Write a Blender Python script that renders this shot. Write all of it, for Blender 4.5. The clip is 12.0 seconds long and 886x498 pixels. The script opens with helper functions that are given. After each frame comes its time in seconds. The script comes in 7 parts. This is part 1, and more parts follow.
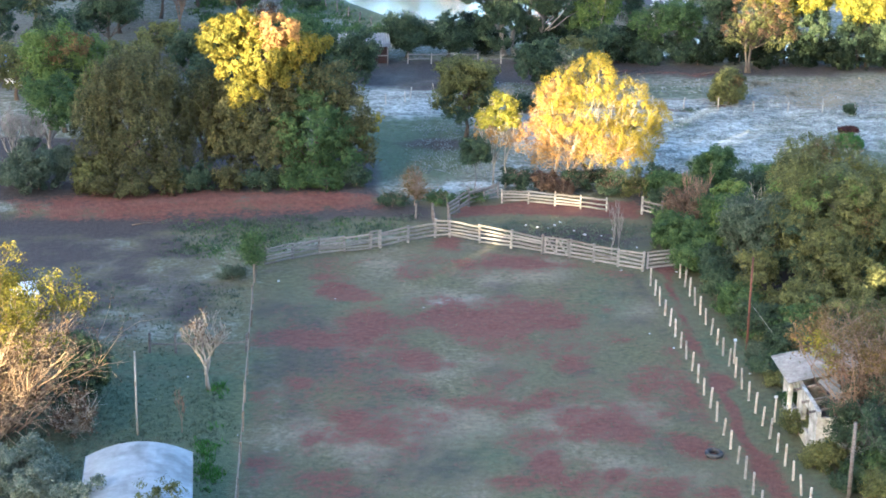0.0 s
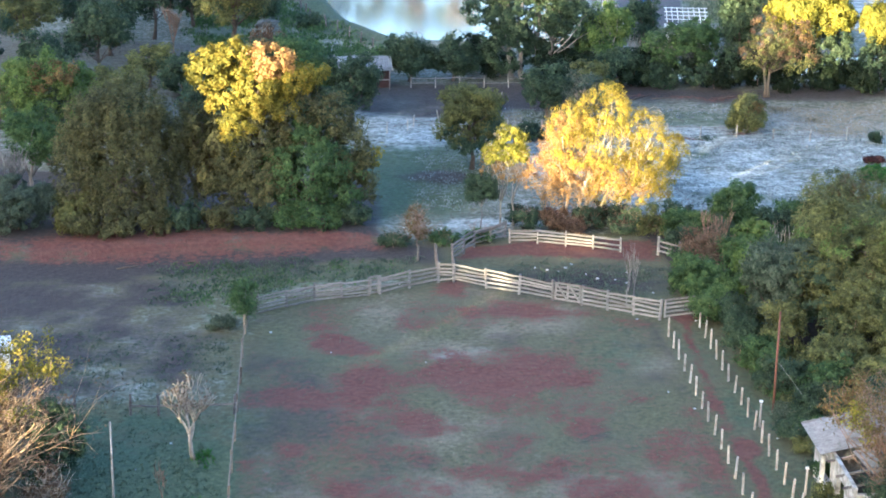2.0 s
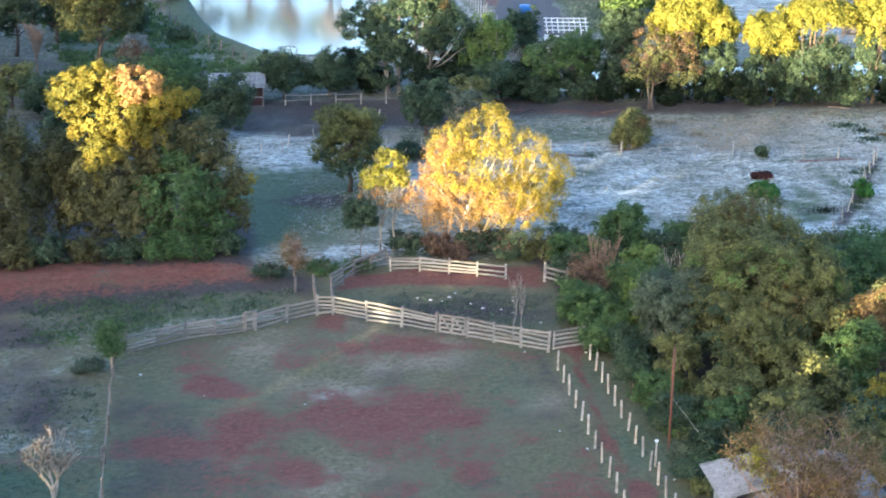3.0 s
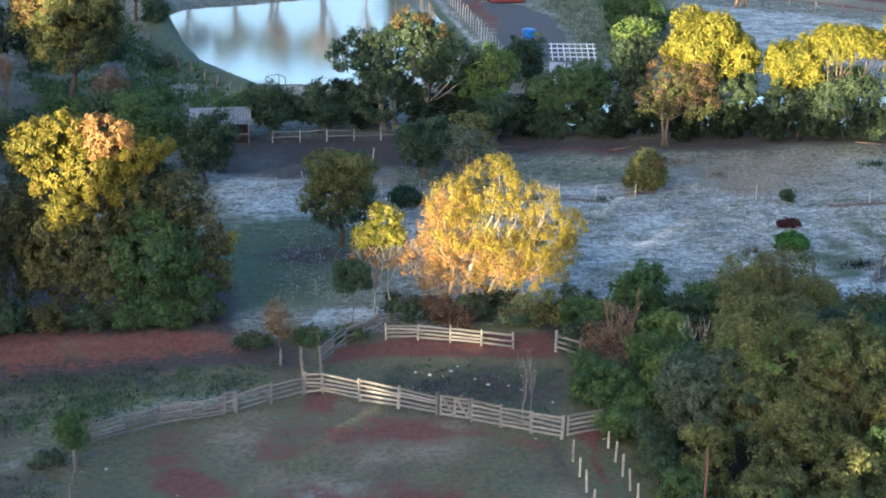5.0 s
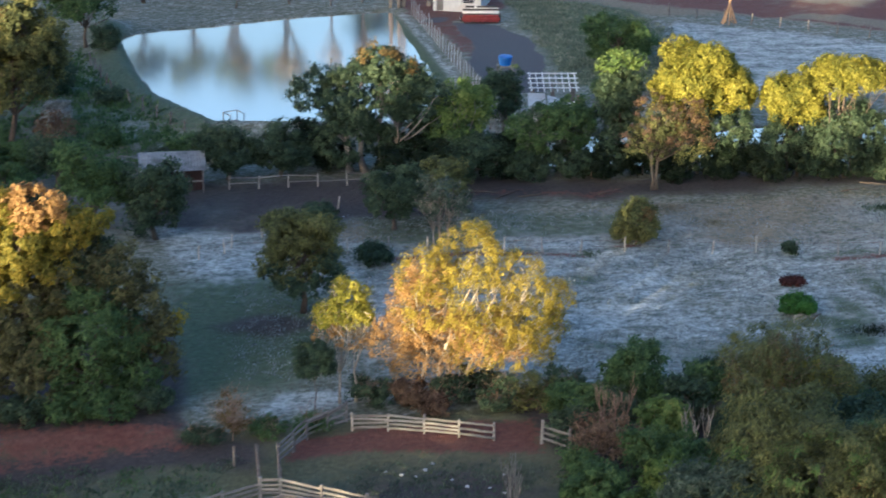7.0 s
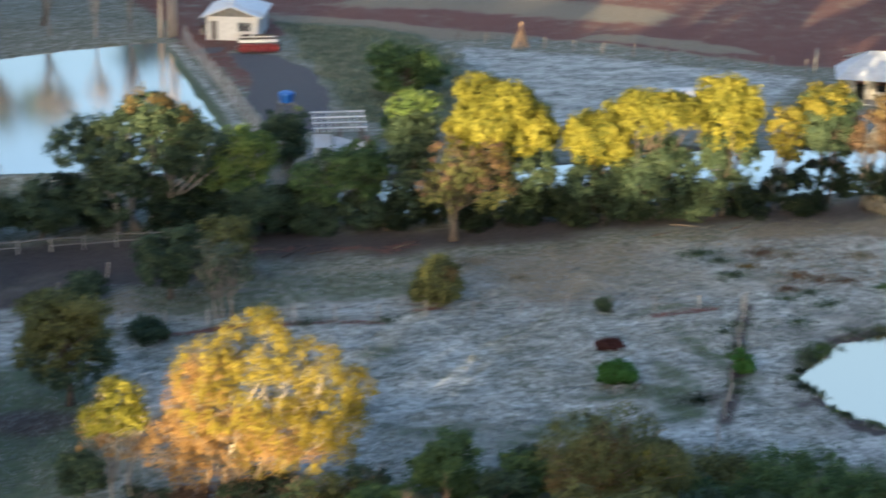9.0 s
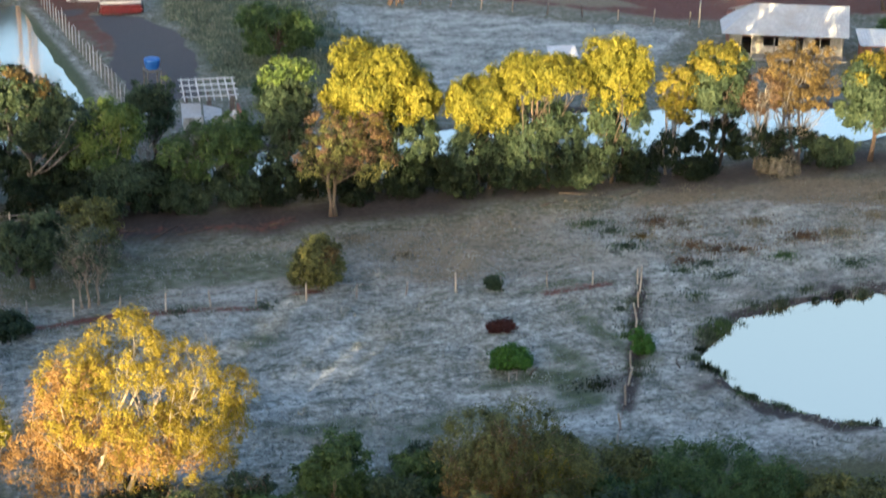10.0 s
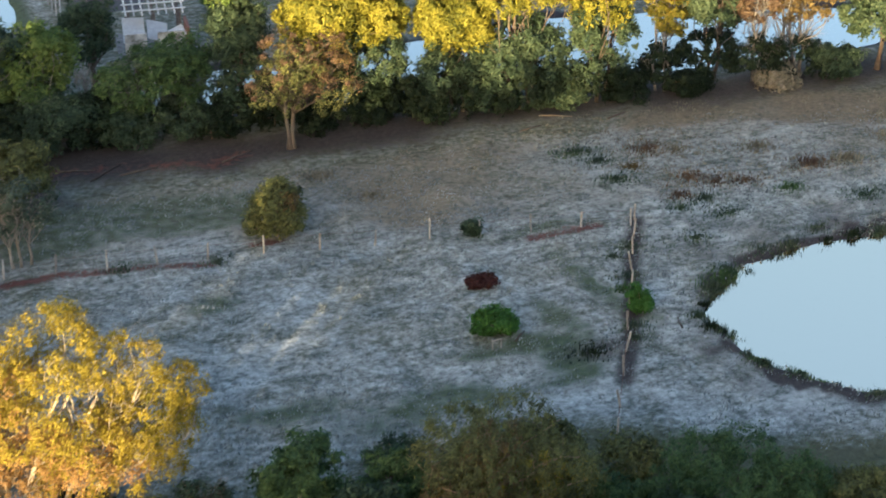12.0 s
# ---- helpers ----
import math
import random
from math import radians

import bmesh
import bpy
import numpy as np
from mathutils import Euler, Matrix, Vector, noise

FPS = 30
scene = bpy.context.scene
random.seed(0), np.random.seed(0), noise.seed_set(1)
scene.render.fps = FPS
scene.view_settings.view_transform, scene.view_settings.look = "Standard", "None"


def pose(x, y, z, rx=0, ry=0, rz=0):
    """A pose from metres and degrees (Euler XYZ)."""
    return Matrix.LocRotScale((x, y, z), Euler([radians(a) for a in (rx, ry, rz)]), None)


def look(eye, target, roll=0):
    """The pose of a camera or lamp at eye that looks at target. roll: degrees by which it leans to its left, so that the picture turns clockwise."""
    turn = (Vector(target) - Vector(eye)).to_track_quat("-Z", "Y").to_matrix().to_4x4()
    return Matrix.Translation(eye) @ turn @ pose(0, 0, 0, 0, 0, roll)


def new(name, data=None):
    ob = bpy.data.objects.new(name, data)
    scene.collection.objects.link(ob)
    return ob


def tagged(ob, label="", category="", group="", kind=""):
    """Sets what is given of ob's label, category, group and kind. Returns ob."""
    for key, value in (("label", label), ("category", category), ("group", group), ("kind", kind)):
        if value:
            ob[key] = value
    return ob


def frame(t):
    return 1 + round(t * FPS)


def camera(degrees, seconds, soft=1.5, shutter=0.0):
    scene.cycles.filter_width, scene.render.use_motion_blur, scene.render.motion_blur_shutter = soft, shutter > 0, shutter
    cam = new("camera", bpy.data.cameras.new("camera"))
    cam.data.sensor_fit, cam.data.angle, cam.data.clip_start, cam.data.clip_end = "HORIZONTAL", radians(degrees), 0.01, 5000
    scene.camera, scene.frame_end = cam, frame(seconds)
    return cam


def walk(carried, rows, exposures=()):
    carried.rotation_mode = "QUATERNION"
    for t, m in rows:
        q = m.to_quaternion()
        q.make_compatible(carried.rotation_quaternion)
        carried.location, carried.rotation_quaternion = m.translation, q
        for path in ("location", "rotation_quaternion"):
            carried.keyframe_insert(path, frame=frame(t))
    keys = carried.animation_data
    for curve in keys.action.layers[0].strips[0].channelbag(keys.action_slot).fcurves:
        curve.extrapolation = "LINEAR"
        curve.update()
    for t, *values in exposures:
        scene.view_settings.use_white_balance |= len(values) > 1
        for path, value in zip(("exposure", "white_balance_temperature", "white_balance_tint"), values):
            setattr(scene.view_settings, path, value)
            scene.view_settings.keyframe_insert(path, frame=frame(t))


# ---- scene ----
cam = camera(26.44, 12.0, soft=1.7, shutter=0.5)
PATH = [
    (0, look((0.000, 0.000, 45.996), (15.001, 93.243, 13.122), 0.70)),
    (0.5, look((0.348, 1.750, 45.982), (15.179, 95.028, 13.128), 0.70)),
    (1, look((0.805, 3.912, 46.007), (15.436, 97.219, 13.149), 0.62)),
    (1.5, look((1.203, 6.316, 46.100), (15.733, 99.637, 13.236), 0.60)),
    (2, look((1.712, 8.982, 46.169), (16.296, 102.303, 13.327), 0.52)),
    (2.5, look((2.312, 11.896, 46.272), (19.509, 104.766, 13.417), 0.59)),
    (3, look((2.770, 14.961, 46.404), (23.607, 107.077, 13.534), 0.78)),
    (3.2, look((2.975, 16.215, 46.445), (24.084, 108.265, 13.562), 0.76)),
    (5, look((5.363, 28.076, 46.690), (26.397, 120.059, 13.573), 0.69)),
    (5.5, look((6.116, 31.455, 46.870), (27.131, 123.394, 13.617), 0.68)),
    (6, look((6.925, 34.745, 47.073), (27.877, 126.652, 13.694), 0.60)),
    (6.5, look((7.688, 38.129, 47.212), (28.921, 129.923, 13.699), 0.59)),
    (7, look((8.584, 41.669, 47.555), (30.912, 133.120, 13.817), 0.39)),
    (7.2, look((8.934, 43.081, 47.659), (32.406, 134.217, 13.847), 0.41)),
    (8.8, look((11.598, 53.473, 47.657), (41.647, 142.669, 13.877), 0.70)),
    (9, look((12.050, 54.847, 47.635), (45.253, 142.946, 13.928), 0.78)),
    (9.5, look((13.179, 58.453, 47.556), (51.954, 144.244, 13.847), 0.91)),
    (10, look((14.187, 61.781, 47.514), (53.212, 146.316, 11.031), 0.85)),
    (10.5, look((15.223, 65.025, 47.546), (53.834, 147.688, 6.607), 0.65)),
    (11, look((16.552, 68.203, 47.675), (54.767, 149.721, 4.150), 0.46)),
    (11.5, look((17.988, 71.248, 47.720), (56.464, 152.639, 4.188), 0.25)),
    (12, look((19.377, 74.270, 47.736), (58.872, 155.179, 4.216), 0.23)),
]
walk(cam, PATH, [(0.0, 3.70, 4720, 9), (2.5, 3.55, 4640, 9), (5.0, 2.90, 4680, 10), (7.0, 2.50, 4680, 10), (9.0, 2.50, 5050, 9), (11.0, 2.66, 5250, 9), (12.0, 2.48, 5250, 8)])

# ---- daylight: a low morning sun behind the camera and a clear cold sky ----
SUN_AZ, SUN_EL = 225.0, 6.2
world = bpy.data.worlds.new("morning_sky")
scene.world = world
world.use_nodes = True
wn = world.node_tree.nodes
wn.clear()
sky = wn.new("ShaderNodeTexSky")
sky.sky_type, sky.sun_disc = "NISHITA", False
sky.sun_elevation, sky.sun_rotation = radians(SUN_EL), radians(SUN_AZ)
sky.air_density, sky.dust_density, sky.ozone_density = 1.0, 10.0, 1.3
bg = wn.new("ShaderNodeBackground")
bg.inputs["Strength"].default_value = 0.15
wo = wn.new("ShaderNodeOutputWorld")
world.node_tree.links.new(sky.outputs[0], bg.inputs[0])
world.node_tree.links.new(bg.outputs[0], wo.inputs[0])

sun_data = bpy.data.lights.new("sun", "SUN")
sun_data.energy, sun_data.angle, sun_data.color = 4.5, radians(0.5), (1.0, 0.68, 0.28)
sun = new("sun", sun_data)
AZ, EL = radians(SUN_AZ), radians(SUN_EL)
TO_SUN = Vector((math.sin(AZ) * math.cos(EL), math.cos(AZ) * math.cos(EL), math.sin(EL)))
sun.matrix_basis = look(TO_SUN * 300, (0, 0, 0))


# ---- materials ----
def nodes_of(name):
    m = bpy.data.materials.new(name)
    m.use_nodes = True
    t = m.node_tree
    t.nodes.clear()
    return m, t, t.nodes.new("ShaderNodeOutputMaterial")


def link(t, a, b):
    t.links.new(a, b)


def noise_node(t, scale, detail=4.0, rough=0.6, coord=None):
    n = t.nodes.new("ShaderNodeTexNoise")
    n.inputs["Scale"].default_value, n.inputs["Detail"].default_value = scale, detail
    n.inputs["Roughness"].default_value = rough
    if coord is not None:
        link(t, coord, n.inputs["Vector"])
    return n.outputs["Fac"]


def ramp_node(t, fac, stops):
    r = t.nodes.new("ShaderNodeValToRGB")
    e = r.color_ramp.elements
    while len(e) > 1:
        e.remove(e[-1])
    for i, (p, c) in enumerate(stops):
        k = e[0] if i == 0 else e.new(p)
        k.position, k.color = p, (*c, 1.0) if len(c) == 3 else c
    link(t, fac, r.inputs[0])
    return r.outputs[0]


def mix_node(t, fac, a, b, mode="MIX"):
    m = t.nodes.new("ShaderNodeMix")
    m.data_type, m.blend_type = "RGBA", mode
    for sock, v in ((m.inputs[0], fac), (m.inputs[6], a), (m.inputs[7], b)):
        if isinstance(v, (int, float)):
            sock.default_value = v
        elif isinstance(v, tuple):
            sock.default_value = (*v, 1.0)
        else:
            link(t, v, sock)
    return m.outputs[2]


def math_node(t, op, a, b=0.0, c=None):
    m = t.nodes.new("ShaderNodeMath")
    m.operation = op
    for sock, v in zip(m.inputs, (a, b) if c is None else (a, b, c)):
        if isinstance(v, (int, float)):
            sock.default_value = v
        else:
            link(t, v, sock)
    return m.outputs[0]


def bump_node(t, height, strength, distance):
    b = t.nodes.new("ShaderNodeBump")
    b.inputs["Strength"].default_value, b.inputs["Distance"].default_value = strength, distance
    link(t, height, b.inputs["Height"])
    return b.outputs[0]


def surface(t, out, colour, rough, normal=None, metal=0.0):
    p = t.nodes.new("ShaderNodeBsdfPrincipled")
    for key, v in (("Base Color", colour), ("Roughness", rough), ("Metallic", metal)):
        if isinstance(v, (int, float)):
            p.inputs[key].default_value = v
        elif isinstance(v, tuple):
            p.inputs[key].default_value = (*v, 1.0)
        else:
            link(t, v, p.inputs[key])
    if normal is not None:
        link(t, normal, p.inputs["Normal"])
    link(t, p.outputs[0], out.inputs[0])
    return p


def worn(name, dark, light, stain, rough=0.8, grain=6.0, patch=0.8, bump=0.3, depth=0.02, metal=0.0, stretch=(1, 1, 1)):
    """A weathered surface: fine grain, broad stains, a little difference from piece to piece."""
    m, t, out = nodes_of(name)
    geo = t.nodes.new("ShaderNodeNewGeometry")
    mp = t.nodes.new("ShaderNodeMapping")
    mp.inputs["Scale"].default_value = stretch
    link(t, geo.outputs["Position"], mp.inputs[0])
    v = mp.outputs[0]
    fine, broad = noise_node(t, grain, 5, 0.65, v), noise_node(t, patch, 4, 0.6, v)
    col = ramp_node(t, fine, [(0.3, dark), (0.7, light)])
    col = mix_node(t, ramp_node(t, broad, [(0.48, (0, 0, 0)), (0.7, (1, 1, 1))]), col, stain)
    info = t.nodes.new("ShaderNodeObjectInfo")
    gain = math_node(t, "MULTIPLY_ADD", info.outputs["Random"], 0.5, 0.75)
    hs = t.nodes.new("ShaderNodeHueSaturation")
    link(t, gain, hs.inputs["Value"])
    link(t, col, hs.inputs["Color"])
    surface(t, out, hs.outputs[0], rough, bump_node(t, fine, bump, depth), metal)
    return m


def leaf_material(name, colours, thin=0.42, rough=0.55):
    """Leaves whose colour differs from leaf to leaf and drifts over the crown."""
    m, t, out = nodes_of(name)
    geo = t.nodes.new("ShaderNodeNewGeometry")
    drift = noise_node(t, 0.55, 3, 0.6, geo.outputs["Position"])
    fac = math_node(t, "MULTIPLY_ADD", geo.outputs["Random Per Island"], 0.55, math_node(t, "MULTIPLY_ADD", drift, 1.3, -0.42))
    n = len(colours)
    col = ramp_node(t, fac, [(0.12 + 0.76 * i / max(1, n - 1), c) for i, c in enumerate(colours)])
    p = t.nodes.new("ShaderNodeBsdfPrincipled")
    link(t, col, p.inputs["Base Color"])
    p.inputs["Roughness"].default_value = rough
    p.inputs["Specular IOR Level"].default_value = 0.12
    tr = t.nodes.new("ShaderNodeBsdfTranslucent")
    link(t, col, tr.inputs["Color"])
    mx = t.nodes.new("ShaderNodeMixShader")
    mx.inputs[0].default_value = thin
    link(t, p.outputs[0], mx.inputs[1])
    link(t, tr.outputs[0], mx.inputs[2])
    link(t, mx.outputs[0], out.inputs[0])
    return m


LEAF = {
    "olive": leaf_material("leaves_olive", [(0.052, 0.064, 0.028), (0.120, 0.128, 0.045), (0.215, 0.205, 0.068)]),
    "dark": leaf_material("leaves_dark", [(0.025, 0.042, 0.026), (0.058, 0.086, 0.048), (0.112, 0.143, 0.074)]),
    "green": leaf_material("leaves_green", [(0.034, 0.064, 0.025), (0.076, 0.122, 0.042), (0.134, 0.184, 0.062)]),
    # Near-black leaf: dark sedge and weeds, and shade coloured in below the tree row.
    "deep": leaf_material("leaves_deep_green_and_shade", [(0.010, 0.017, 0.010), (0.020, 0.031, 0.016), (0.040, 0.052, 0.025)]),
    "silver": leaf_material("leaves_silvery", [(0.095, 0.115, 0.078), (0.18, 0.20, 0.14), (0.30, 0.31, 0.22)]),
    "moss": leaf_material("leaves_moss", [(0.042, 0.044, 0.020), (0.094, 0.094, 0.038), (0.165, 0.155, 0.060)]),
    "lime": leaf_material("leaves_lime", [(0.060, 0.098, 0.026), (0.120, 0.172, 0.042), (0.20, 0.24, 0.064)]),
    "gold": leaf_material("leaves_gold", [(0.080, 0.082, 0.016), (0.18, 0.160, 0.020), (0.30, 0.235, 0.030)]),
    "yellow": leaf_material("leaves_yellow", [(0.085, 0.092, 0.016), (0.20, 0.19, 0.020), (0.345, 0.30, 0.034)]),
    "amber": leaf_material("leaves_amber", [(0.165, 0.125, 0.018), (0.285, 0.225, 0.024), (0.40, 0.322, 0.040)]),
    "pink": leaf_material("twiggy_pink", [(0.22, 0.125, 0.045), (0.335, 0.20, 0.07), (0.45, 0.285, 0.10)]),
    "grey": leaf_material("leaves_grey_green", [(0.042, 0.060, 0.038), (0.085, 0.108, 0.068), (0.15, 0.17, 0.112)]),
    "ochre": leaf_material("leaves_ochre", [(0.075, 0.056, 0.026), (0.140, 0.100, 0.038), (0.225, 0.158, 0.05)]),
    "rust": leaf_material("leaves_rust", [(0.070, 0.048, 0.034), (0.135, 0.088, 0.055), (0.205, 0.138, 0.080)]),
    "red": leaf_material("leaves_red_brown", [(0.045, 0.018, 0.014), (0.078, 0.029, 0.022), (0.11, 0.046, 0.032)]),
    "bright": leaf_material("leaves_bright_green", [(0.035, 0.085, 0.018), (0.06, 0.14, 0.024), (0.09, 0.18, 0.035)]),
    "frost": leaf_material("frosted_grass", [(0.13, 0.14, 0.12), (0.22, 0.235, 0.22), (0.36, 0.37, 0.37)], 0.2, 0.7),
    "straw": leaf_material("dry_straw", [(0.12, 0.105, 0.075), (0.20, 0.175, 0.125), (0.30, 0.265, 0.195)], 0.2, 0.7),
}
PLANK_BROWN = worn("brown_pole_wood", (0.13, 0.095, 0.062), (0.29, 0.22, 0.155), (0.15, 0.11, 0.075), 0.9, 8, 1.5, 0.4, 0.01, 0, (0.4, 0.4, 3))
BARK = worn("bark_brown", (0.045, 0.032, 0.024), (0.13, 0.095, 0.07), (0.09, 0.08, 0.06), 0.9, 9, 1.2, 0.5, 0.03, 0, (1, 1, 0.3))
BARK_PALE = worn("bark_pale", (0.24, 0.19, 0.14), (0.48, 0.42, 0.34), (0.20, 0.15, 0.10), 0.8, 7, 1.4, 0.3, 0.02, 0, (1, 1, 0.3))
BARK_TAN = worn("bark_tan", (0.15, 0.10, 0.06), (0.32, 0.235, 0.145), (0.16, 0.095, 0.055), 0.85, 7, 1.4, 0.3, 0.02, 0, (1, 1, 0.3))
BARK_GREY = worn("bark_grey", (0.12, 0.10, 0.09), (0.27, 0.24, 0.21), (0.10, 0.09, 0.08), 0.85, 8, 1.2, 0.4, 0.02, 0, (1, 1, 0.3))
TWIG = worn("twigs", (0.13, 0.085, 0.055), (0.30, 0.20, 0.13), (0.20, 0.11, 0.07), 0.85, 8, 1.0, 0.2, 0.01)
PLANK = worn("weathered_plank", (0.105, 0.092, 0.080), (0.26, 0.24, 0.22), (0.12, 0.10, 0.085), 0.85, 8, 1.5, 0.4, 0.01, 0, (0.4, 0.4, 3))
PLANK_DARK = worn("old_dark_plank", (0.08, 0.065, 0.055), (0.24, 0.21, 0.19), (0.10, 0.075, 0.06), 0.9, 8, 1.5, 0.4, 0.01, 0, (0.4, 0.4, 3))
POST = worn("pale_post", (0.22, 0.19, 0.155), (0.44, 0.40, 0.35), (0.18, 0.14, 0.10), 0.85, 8, 2.0, 0.3, 0.01)
CONCRETE = worn("concrete", (0.15, 0.147, 0.135), (0.29, 0.28, 0.265), (0.13, 0.12, 0.11), 0.9, 9, 1.5, 0.3, 0.01)
# Blotches hold peeling and stains, plus painted leaf-shadow dapple for the ruin.
WHITEWASH = worn("peeling_dappled_whitewash", (0.22, 0.20, 0.165), (0.66, 0.63, 0.58), (0.13, 0.11, 0.08), 0.85, 1.7, 1.1, 0.4, 0.02)
WHITE = worn("white_paint", (0.50, 0.49, 0.465), (0.70, 0.69, 0.66), (0.55, 0.50, 0.44), 0.7, 4.0, 0.6, 0.15, 0.01)
SHEET = worn("zinc_sheet", (0.20, 0.205, 0.205), (0.33, 0.335, 0.335), (0.12, 0.115, 0.11), 0.6, 1.2, 0.45, 0.1, 0.01, 0.15)
SHEET_OLD = worn("old_cement_sheet", (0.12, 0.11, 0.10), (0.24, 0.225, 0.21), (0.08, 0.07, 0.055), 0.85, 5.0, 0.7, 0.3, 0.01)
ROOF_PALE = worn("pale_roof_sheet", (0.40, 0.41, 0.41), (0.58, 0.58, 0.57), (0.42, 0.38, 0.34), 0.6, 2.5, 0.4, 0.1, 0.01)
BRICK_WALL = worn("brick_render", (0.20, 0.085, 0.055), (0.36, 0.16, 0.10), (0.13, 0.09, 0.07), 0.9, 7.0, 0.9, 0.4, 0.02)
SHEET_PALE = worn("weathered_grey_sheet", (0.12, 0.12, 0.117), (0.215, 0.21, 0.205), (0.08, 0.074, 0.068), 0.8, 3.0, 0.7, 0.3, 0.01)
BOARD_RED = worn("dark_red_boards", (0.030, 0.013, 0.010), (0.066, 0.028, 0.021), (0.035, 0.021, 0.017), 0.9, 7.0, 1.2, 0.3, 0.01, 0, (3, 3, 0.4))
RED_PAINT = worn("red_paint", (0.14, 0.016, 0.018), (0.25, 0.03, 0.03), (0.16, 0.03, 0.025), 0.5, 5.0, 1.0, 0.1, 0.01)
BLUE_PLASTIC = worn("blue_plastic", (0.02, 0.10, 0.38), (0.035, 0.16, 0.52), (0.03, 0.10, 0.30), 0.4, 4.0, 1.0, 0.05, 0.01)
RUST_METAL = worn("rusty_metal", (0.08, 0.034, 0.024), (0.18, 0.078, 0.05), (0.09, 0.045, 0.03), 0.8, 9.0, 2.0, 0.3, 0.01, 0.3)
RUBBER = worn("tyre_rubber", (0.02, 0.02, 0.021), (0.045, 0.045, 0.047), (0.09, 0.07, 0.06), 0.85, 12, 3.0, 0.3, 0.01)
DARK_GLASS = worn("dark_window", (0.03, 0.035, 0.04), (0.06, 0.065, 0.07), (0.04, 0.04, 0.04), 0.15, 3, 1, 0.02, 0.01)
INTERIOR = worn("dark_interior", (0.03, 0.026, 0.022), (0.08, 0.07, 0.06), (0.05, 0.04, 0.035), 0.95)
STONE = worn("frosted_stone", (0.22, 0.22, 0.22), (0.42, 0.42, 0.42), (0.24, 0.22, 0.20), 0.9, 6, 2.0)
WOOD_NEW = worn("fresh_pole", (0.38, 0.22, 0.10), (0.58, 0.36, 0.18), (0.30, 0.18, 0.09), 0.8, 6, 2.0, 0.3, 0.01)


def water_material(name, tint, gain, blur):
    """Still pond water; mirror strengthened by gain and tinted to imitate a pale misty sky."""
    m, t, out = nodes_of(name)
    geo = t.nodes.new("ShaderNodeNewGeometry")
    h = noise_node(t, 1.6, 3, 0.6, geo.outputs["Position"])
    n = bump_node(t, h, 0.10, 0.02)
    p = surface(t, out, (0.05, 0.042, 0.032), 0.03, n)
    p.inputs["IOR"].default_value = 1.33
    gl = t.nodes.new("ShaderNodeBsdfGlossy")
    gl.inputs["Color"].default_value = (*tint, 1)
    gl.inputs["Roughness"].default_value = blur
    link(t, n, gl.inputs["Normal"])
    mx = t.nodes.new("ShaderNodeMixShader")
    fr = t.nodes.new("ShaderNodeFresnel")
    fr.inputs["IOR"].default_value = 1.33
    link(t, math_node(t, "MINIMUM", math_node(t, "MULTIPLY", fr.outputs[0], gain), 1.0), mx.inputs[0])
    link(t, p.outputs[0], mx.inputs[1])
    link(t, gl.outputs[0], mx.inputs[2])
    link(t, mx.outputs[0], out.inputs[0])
    return m


# Tint and gain put the pale, hazy sky reflection into the water's colour.
WATER = water_material("pond_water", (0.86, 0.66, 0.46), 2.4, 0.05)
WATER_BRIGHT = water_material("pond_water_boosted_mirror", (1.0, 0.85, 0.71), 5.0, 0.15)


